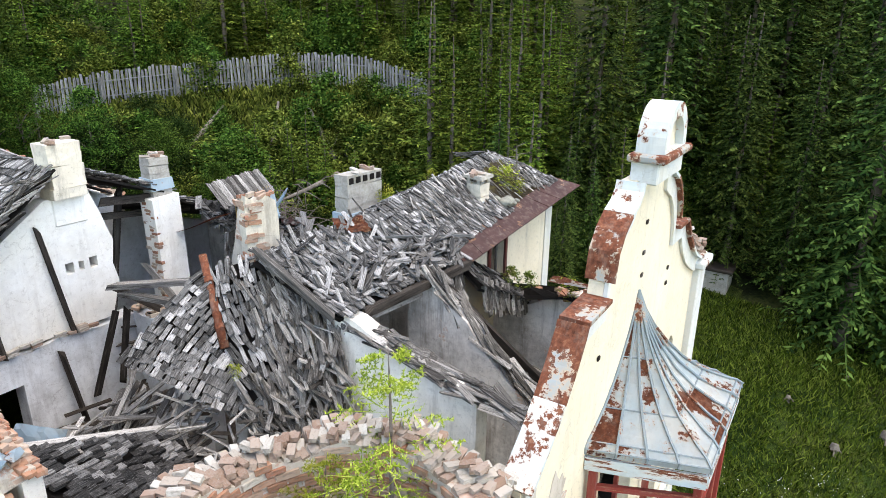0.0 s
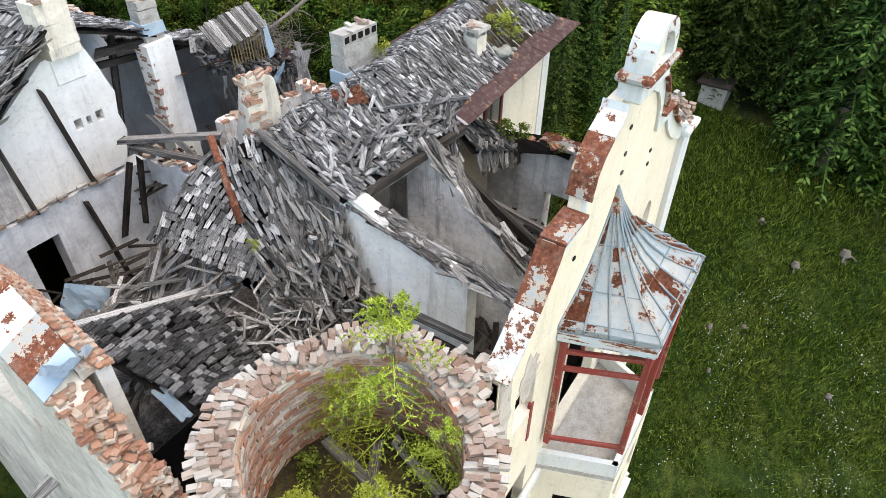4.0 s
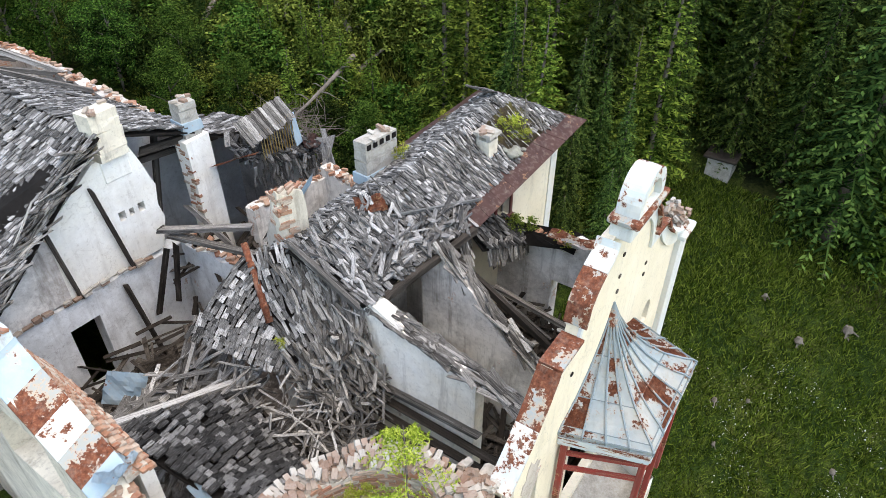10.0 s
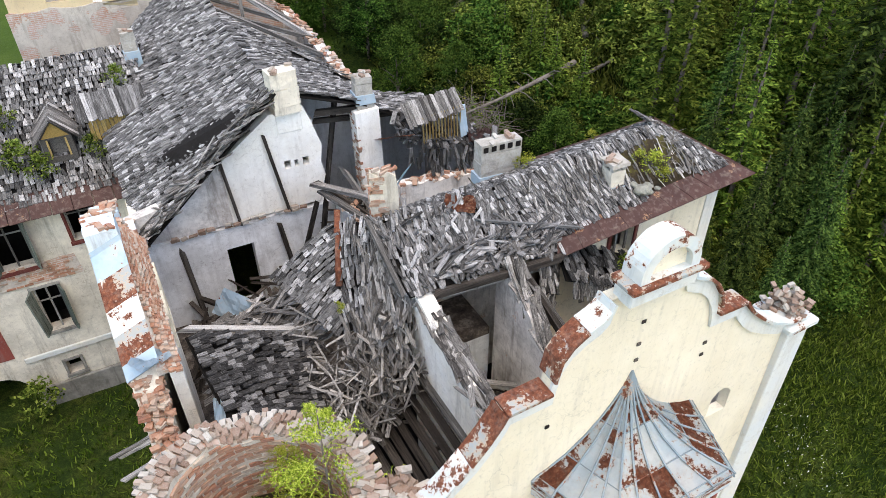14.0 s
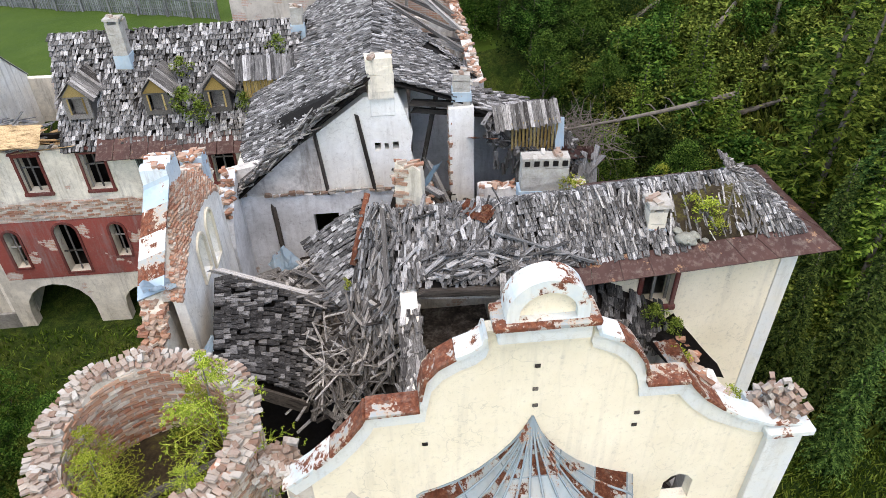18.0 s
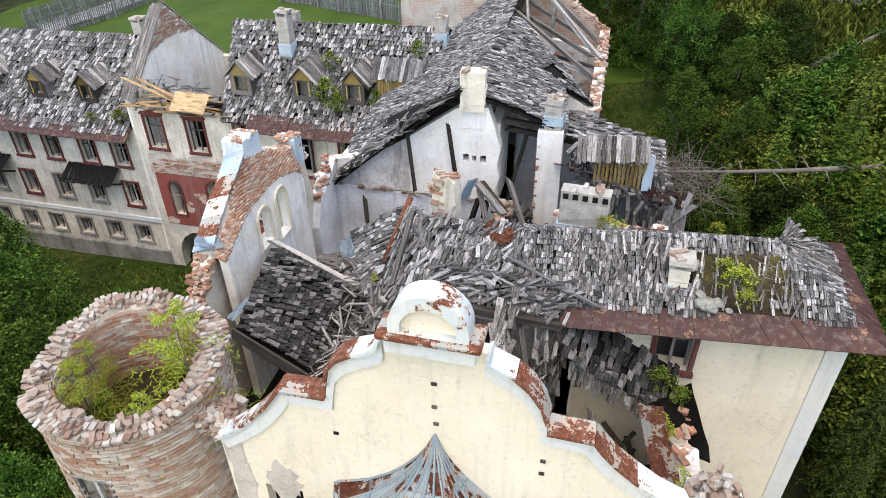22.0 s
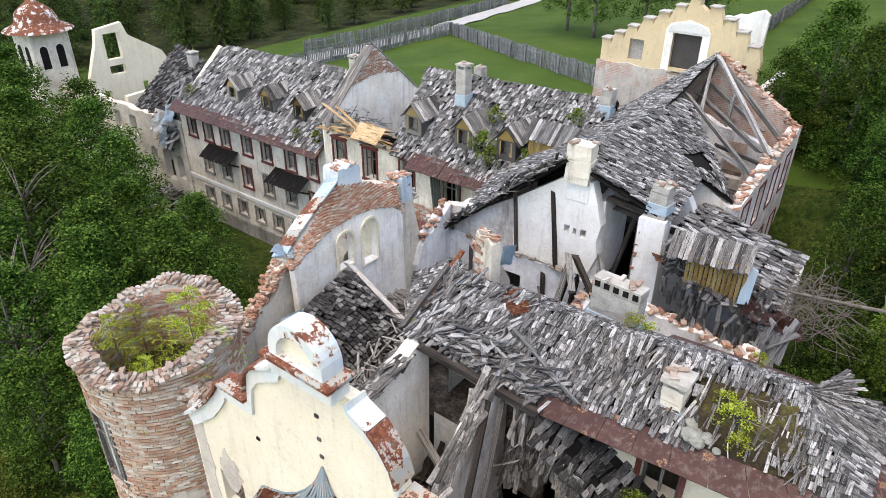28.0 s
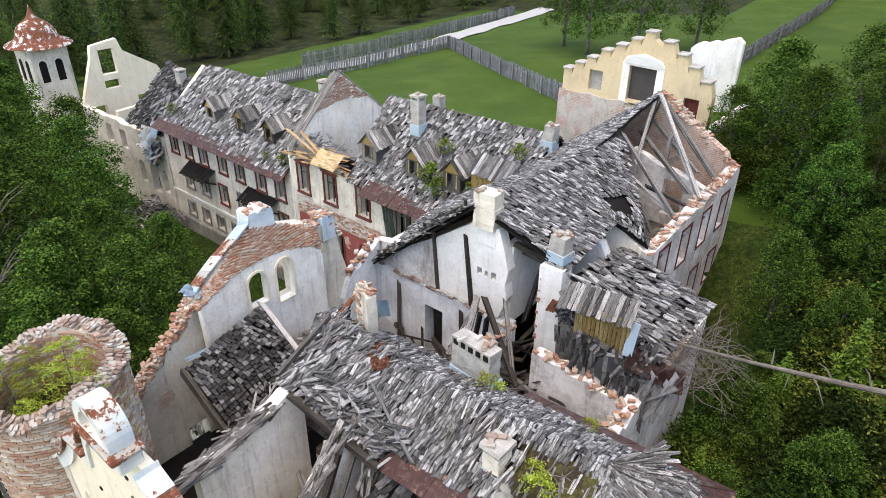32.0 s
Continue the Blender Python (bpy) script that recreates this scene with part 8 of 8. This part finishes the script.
for gx in range(5, 74, 4):
    for gy in range(-22, 66, 4):
        x, y = gx + rnd.uniform(-1.6, 1.6), gy + rnd.uniform(-1.6, 1.6)
        if not wooded(x, y) or not free(x, y, 1.5):
            continue
        z = ground_z(x, y)
        side = x * 0.8 + y * 0.6
        near_fence = min(math.hypot(x - a, y - b) for a, b in NE_FENCE) < 2.5
        if y < 9 and x > 17:
            tall = 0.95
        elif side > 34:
            tall = 0.3
        else:
            tall = 0.05
        if x + y > 118 and rnd.random() < 0.4:
            continue
        s = rnd.uniform(0.75, 1.2)
        if rnd.random() < tall and not near_fence and below_fence(x, y, 15 * s):
            t, c = rnd.choice(FIRS)
            place("fir", "tall dark green fir on the wooded slope", t, c, x, y, z - 0.1, s, rnd.uniform(0, 360), "firs on the slope")
        for _ in range(2 if side < 44 and x < 42 else 0):
            x2, y2, s = x + rnd.uniform(-1.8, 1.8), y + rnd.uniform(-1.8, 1.8), rnd.uniform(0.4, 1.15)
            if wooded(x2, y2) and free(x2, y2, 1.2) and not near_fence and below_fence(x2, y2, 6 * s):
                t, c = rnd.choice(SPRUCES)
                place("spruce", "bright green young spruce among shrubs", t, c, x2, y2, ground_z(x2, y2) - 0.05, s, rnd.uniform(0, 360), "young spruces")
        if side < 40 and x < 28 and y > 2:
            for _ in range(7):
                x2, y2, s = x + rnd.uniform(-2, 2), y + rnd.uniform(-2, 2), rnd.uniform(0.55, 1.5)
                s = s if below_fence(x2, y2, 2 * s) else 0.42
                if wooded(x2, y2) and free(x2, y2, 0.8) and below_fence(x2, y2, 2 * s) and min(math.hypot(x2 - a, y2 - b) for a, b in NE_FENCE) > 1.5:
                    if x2 + 0.5 * y2 > 19:
                        UNDERGROWTH.append(pose(x2, y2, ground_z(x2, y2) - 0.15, 0, 0, rnd.uniform(0, 360)) @ Matrix.Diagonal((s, s, s, 1)))
                        continue
                    t, c = rnd.choice(SHRUBS)
                    place("shrub", "leafy green shrub on the slope", t, c, x2, y2, ground_z(x2, y2) - 0.15, s, rnd.uniform(0, 360), "shrubs on the slope")
for k, mat in enumerate((SHRUB, LEAVES)):
    low = crown_mesh(0.1, 2.0, 1.2, 70, 24, 0.085, mat, 410 + k, 0.38)
    v = np.array([tuple(q.co) for q in low.vertices])
    v = np.concatenate([v @ np.array(m.to_3x3()).T + np.array(m.translation) for m in UNDERGROWTH[k::2]])
    tagged(new("undergrowth", blade_mesh("undergrowth", v, mat)), "dense leafy undergrowth on the wooded slope", "undergrowth", kind="stuff")
# thicket along the east side of the ruins
for k in range(95):
    x, y = rnd.uniform(5.4, 10.5), rnd.uniform(8.6, 28.5)
    t, c = SHRUBS[2 if k % 4 else 0]
    if k % 5 == 0 and y < 24:
        place("spruce", "young spruce in the thicket beside the ruins", *SPRUCES[k % 3], x + 1, y, ground_z(x + 1, y), rnd.uniform(0.4, 0.85), k * 50, "young spruces")
    # most thicket shrubs take the leaf copy darkened for the hollow's shade
    c = SHADED_SHRUBS[k % 2] if k % 5 else c
    place("shrub", "leafy thicket shrub beside the ruins, mostly coloured as if in shade", None, c, x, y, ground_z(x, y) - 0.15, rnd.uniform(0.6, 1.5), k * 50, "shrubs in the thicket")
# taller light green conifers standing out of the growth on the slope
lr = random.Random(58)
for k in range(120):
    x, y, s = lr.uniform(9.5, 32), lr.uniform(2.5, 34), lr.uniform(0.45, 1.0)
    if wooded(x, y) and free(x, y, 3.5) and below_fence(x, y, 11 * s) and x - 0.25 * y > 5.5 and min(math.hypot(x - a, y - b) for a, b in NE_FENCE) > 3:
        t, c = LIGHT_FIRS[k % 3]
        place("conifer", "light green feathery conifer on the wooded slope", t, c, x, y, ground_z(x, y) - 0.1, s, lr.uniform(0, 360), "light conifers on the slope")
# front row of firs at the edge of the meadow
for k, (x, y, s) in enumerate([(17.6, -5.6, 0.55), (19.2, -3.4, 0.62), (20.6, -0.6, 0.7), (21.4, 2.4, 0.75), (18.2, -8.6, 0.6), (22.8, -4.8, 0.9), (20.5, -10.5, 0.8), (24.0, -0.8, 1.0), (19.0, 4.5, 0.55), (16.2, 7.5, 0.5), (13.4, 9.0, 0.42), (11.8, 6.4, 0.36), (14.4, 6.0, 0.45)]):
    t, c = FIRS[k % 3]
    place("spruce", "tall green spruce at the edge of the meadow", t, c, x, y, ground_z(x, y) - 0.1, s * 0.95, k * 47, "spruces at the meadow's edge")
for k, (x, y, s) in enumerate([(9.6, 3.6, 0.34), (10.6, 5.6, 0.42), (9.4, 6.4, 0.36), (12.2, 4.2, 0.45), (11.0, 8.2, 0.46), (13.2, 6.6, 0.5), (9.2, 9.4, 0.4), (12.8, 9.4, 0.55), (8.9, 4.9, 0.26)]):
    t, c = FIRS[k % 3]
    place("fir", "dark young fir beside the wing", t, c, x, y, ground_z(x, y) - 0.1, s, k * 61, "firs beside the wing")
# court on the west: leafy trees
for k, (x, y, s) in enumerate([(-15.8, 5.8, 0.85), (-19.0, 8.2, 1.0), (-22.5, 6.5, 1.05), (-25.0, 9.5, 0.95), (-28.5, 11.0, 1.1), (-31.5, 8.0, 1.2), (-34.0, 12.5, 1.15), (-26.5, 3.5, 1.1), (-21.0, 2.0, 0.95), (-37.5, 10.0, 1.2), (-38.5, 14.2, 1.15), (-42.5, 12.2, 1.25), (-47.0, 13.2, 1.3), (-30.0, 2.0, 1.15), (-17.2, 0.5, 0.75), (-35.5, 4.0, 1.3), (-41.0, 6.0, 1.3), (-52.0, 11.0, 1.3), (-47.0, 7.0, 1.3), (-14.2, 9.8, 0.5), (-17.5, 12.0, 0.45), (-12.5, 4.6, 0.5), (-18.0, 4.0, 0.95), (-23.5, 12.2, 0.8), (-20.5, 5.2, 1.0), (-16.5, 8.5, 0.62), (-28.0, 6.5, 1.15), (-14.0, 1.8, 0.7)]):
    t, c = BROADS[k % 3]
    place("leafy_tree", "leafy green tree in the court", t, c, x, y, ground_z(x, y) - 0.1, s, k * 67, "trees in the court")
for k in range(34):
    x, y = rnd.uniform(-34, -9.5), rnd.uniform(-1, 14)
    t, c = SHRUBS[k % 3]
    if x < -14 or y < 6:
        place("shrub", "green shrub in the court", t, c, x, y, ground_z(x, y) - 0.15, rnd.uniform(0.5, 1.1), k * 40, "shrubs in the court")
for x, y, h, k in ((-22.0, 2.4, 8.5, 0), (-27.0, 5.4, 10.0, 1), (-25.0, 0.4, 8.0, 2)):
    ob = thing("dead_tree", "bare grey dead tree with leafless limbs in the court", "tree", (x, y, ground_z(x, y) - 0.1), "dead trees in the court")
    new("trunk", trunk_mesh(h, 0.12, 0.05, 26, 700 + k, DEADWOOD)).parent = ob
# behind the main house and in the field
for k, (x, y, s) in enumerate([(1.6, 31.5, 0.85), (3.4, 29.6, 0.75), (4.6, 33.5, 0.8), (0.8, 34.5, 0.7), (6.5, 36.0, 0.8), (-24.0, 60.0, 1.35), (-19.5, 62.0, 1.3), (-29.0, 64.0, 1.4), (-15.0, 66.0, 1.2), (5.6, 25.5, 0.6), (5.4, 21.5, 0.58), (4.6, 29.0, 0.6), (0.2, 29.8, 0.62), (7.6, 23.6, 0.5), (6.6, 15.0, 0.5), (6.2, 17.5, 0.4), (7.8, 20.2, 0.45), (6.9, 12.2, 0.4), (9.0, 14.0, 0.5)]):
    t, c = BROADS[k % 3]
    place("leafy_tree", "leafy tree beside the ruins", t, c, x, y, ground_z(x, y) - 0.1, s, k * 81, "trees behind the house")
for k in range(26):
    x, y = rnd.uniform(-0.5, 7), rnd.uniform(28.5, 41)
    t, c = SHRUBS[k % 3] if k % 4 else BROADS[k % 3]
    place("shrub" if k % 4 else "leafy_tree", "leafy green growth behind the main house", t, c, x, y, ground_z(x, y) - 0.15, rnd.uniform(0.7, 1.5) if k % 4 else rnd.uniform(0.4, 0.6), k * 40, "growth behind the house")
# dark woods beyond the road
for gx in range(-100, -44, 6):
    for gy in range(22, 110, 6):
        x, y = gx + rnd.uniform(-2, 2), gy + rnd.uniform(-2, 2)
        if (x < -60 or y > 96) and rnd.random() < 0.8 and x > -105:
            t, c = rnd.choice(FIRS)
            place("fir", "dark fir in the woods beyond the road", t, c, x, y, ground_z(x, y) - 0.1, rnd.uniform(0.7, 1.15), rnd.uniform(0, 360), "firs beyond the road")
# larches growing in the round tower
for x, y, z, s, k, tilt in ((-5.2, 1.0, 6.85, 1.0, 0, 0), (-6.95, 0.1, 6.85, 0.7, 1, 4), (-7.25, 0.9, 6.85, 0.6, 1, 5), (-5.75, 1.5, 6.85, 0.6, 0, -4), (-5.6, -0.1, 6.85, 0.55, 0, -5)):
    t, c = LARCHES[k]
    place("larch", "yellow-green young larch growing inside the round tower", t, c, x, y, z, s, x * 200, "larches in the tower", tilt)
for x, y, s in ((-6.3, 1.7, 0.5), (-5.3, 0.6, 0.5), (-7.1, 0.5, 0.5), (-6.2, -0.2, 0.4)):
    place("roof_shrub", "low green growth on the floor of the tower", None, DARK_BUSH, x, y, 6.85, s, x * 77, "growth in the tower")


def tufts(name, label, n, region, mat, hgt, width, seed, category="grass", lift=0.0):
    """Short blades of grass or flower heads strewn over the ground, as one mass."""
    r = random.Random(seed)
    out = []
    while len(out) < n * 4:
        x, y = region(r)
        z = ground_z(x, y)
        h = hgt * r.uniform(0.5, 1.4)
        a = r.random() * 6.28
        d = Vector((math.cos(a), math.sin(a), 0)) * width * r.uniform(0.6, 1.4)
        lean = Vector((r.gauss(0, 0.5), r.gauss(0, 0.5), 0)) * h
        p = Vector((x, y, z - 0.02 + lift))
        out += [p - d, p + d, p + d * 0.4 + lean + Vector((0, 0, h)), p - d * 0.4 + lean + Vector((0, 0, h))]
    tagged(new(name, blade_mesh(name, out, mat)), label, category, kind="stuff")


def lawn_east(r):
    while True:
        x, y = r.uniform(-5, 19), r.uniform(-20, 4)
        if not wooded(x - 1.8, y) and (y < -0.1 or x > 4.8):
            return x, y


tufts("meadow_grass", "rough green meadow grass on the slope", 150000, lawn_east, GRASS, 0.17, 0.024, 5)
def slope_spot(r):
    while True:
        x, y = r.uniform(5.5, 30), r.uniform(3, 36)
        if wooded(x, y) and free(x, y, 0.3):
            return x, y


tufts("slope_growth", "low green growth and ferns on the wooded slope", 70000, slope_spot, SHRUB, 0.34, 0.07, 8, "undergrowth")
tufts("court_grass", "green grass in the court", 14000, lambda r: (r.uniform(-24, -8.2), r.uniform(-4, 18)), GRASS, 0.18, 0.035, 6)


def flower_spots(r):
    while True:
        x, y = r.uniform(2.5, 12), r.uniform(-12, 2)
        if noise.noise(Vector((x * 0.5, y * 0.5, 4))) > -0.05 + 0.4 * r.random() and not wooded(x, y):
            return x, y


tufts("meadow_flowers", "small white meadow flowers", 1800, flower_spots, FLOWER, 0.03, 0.02, 7, "flowers", 0.17)
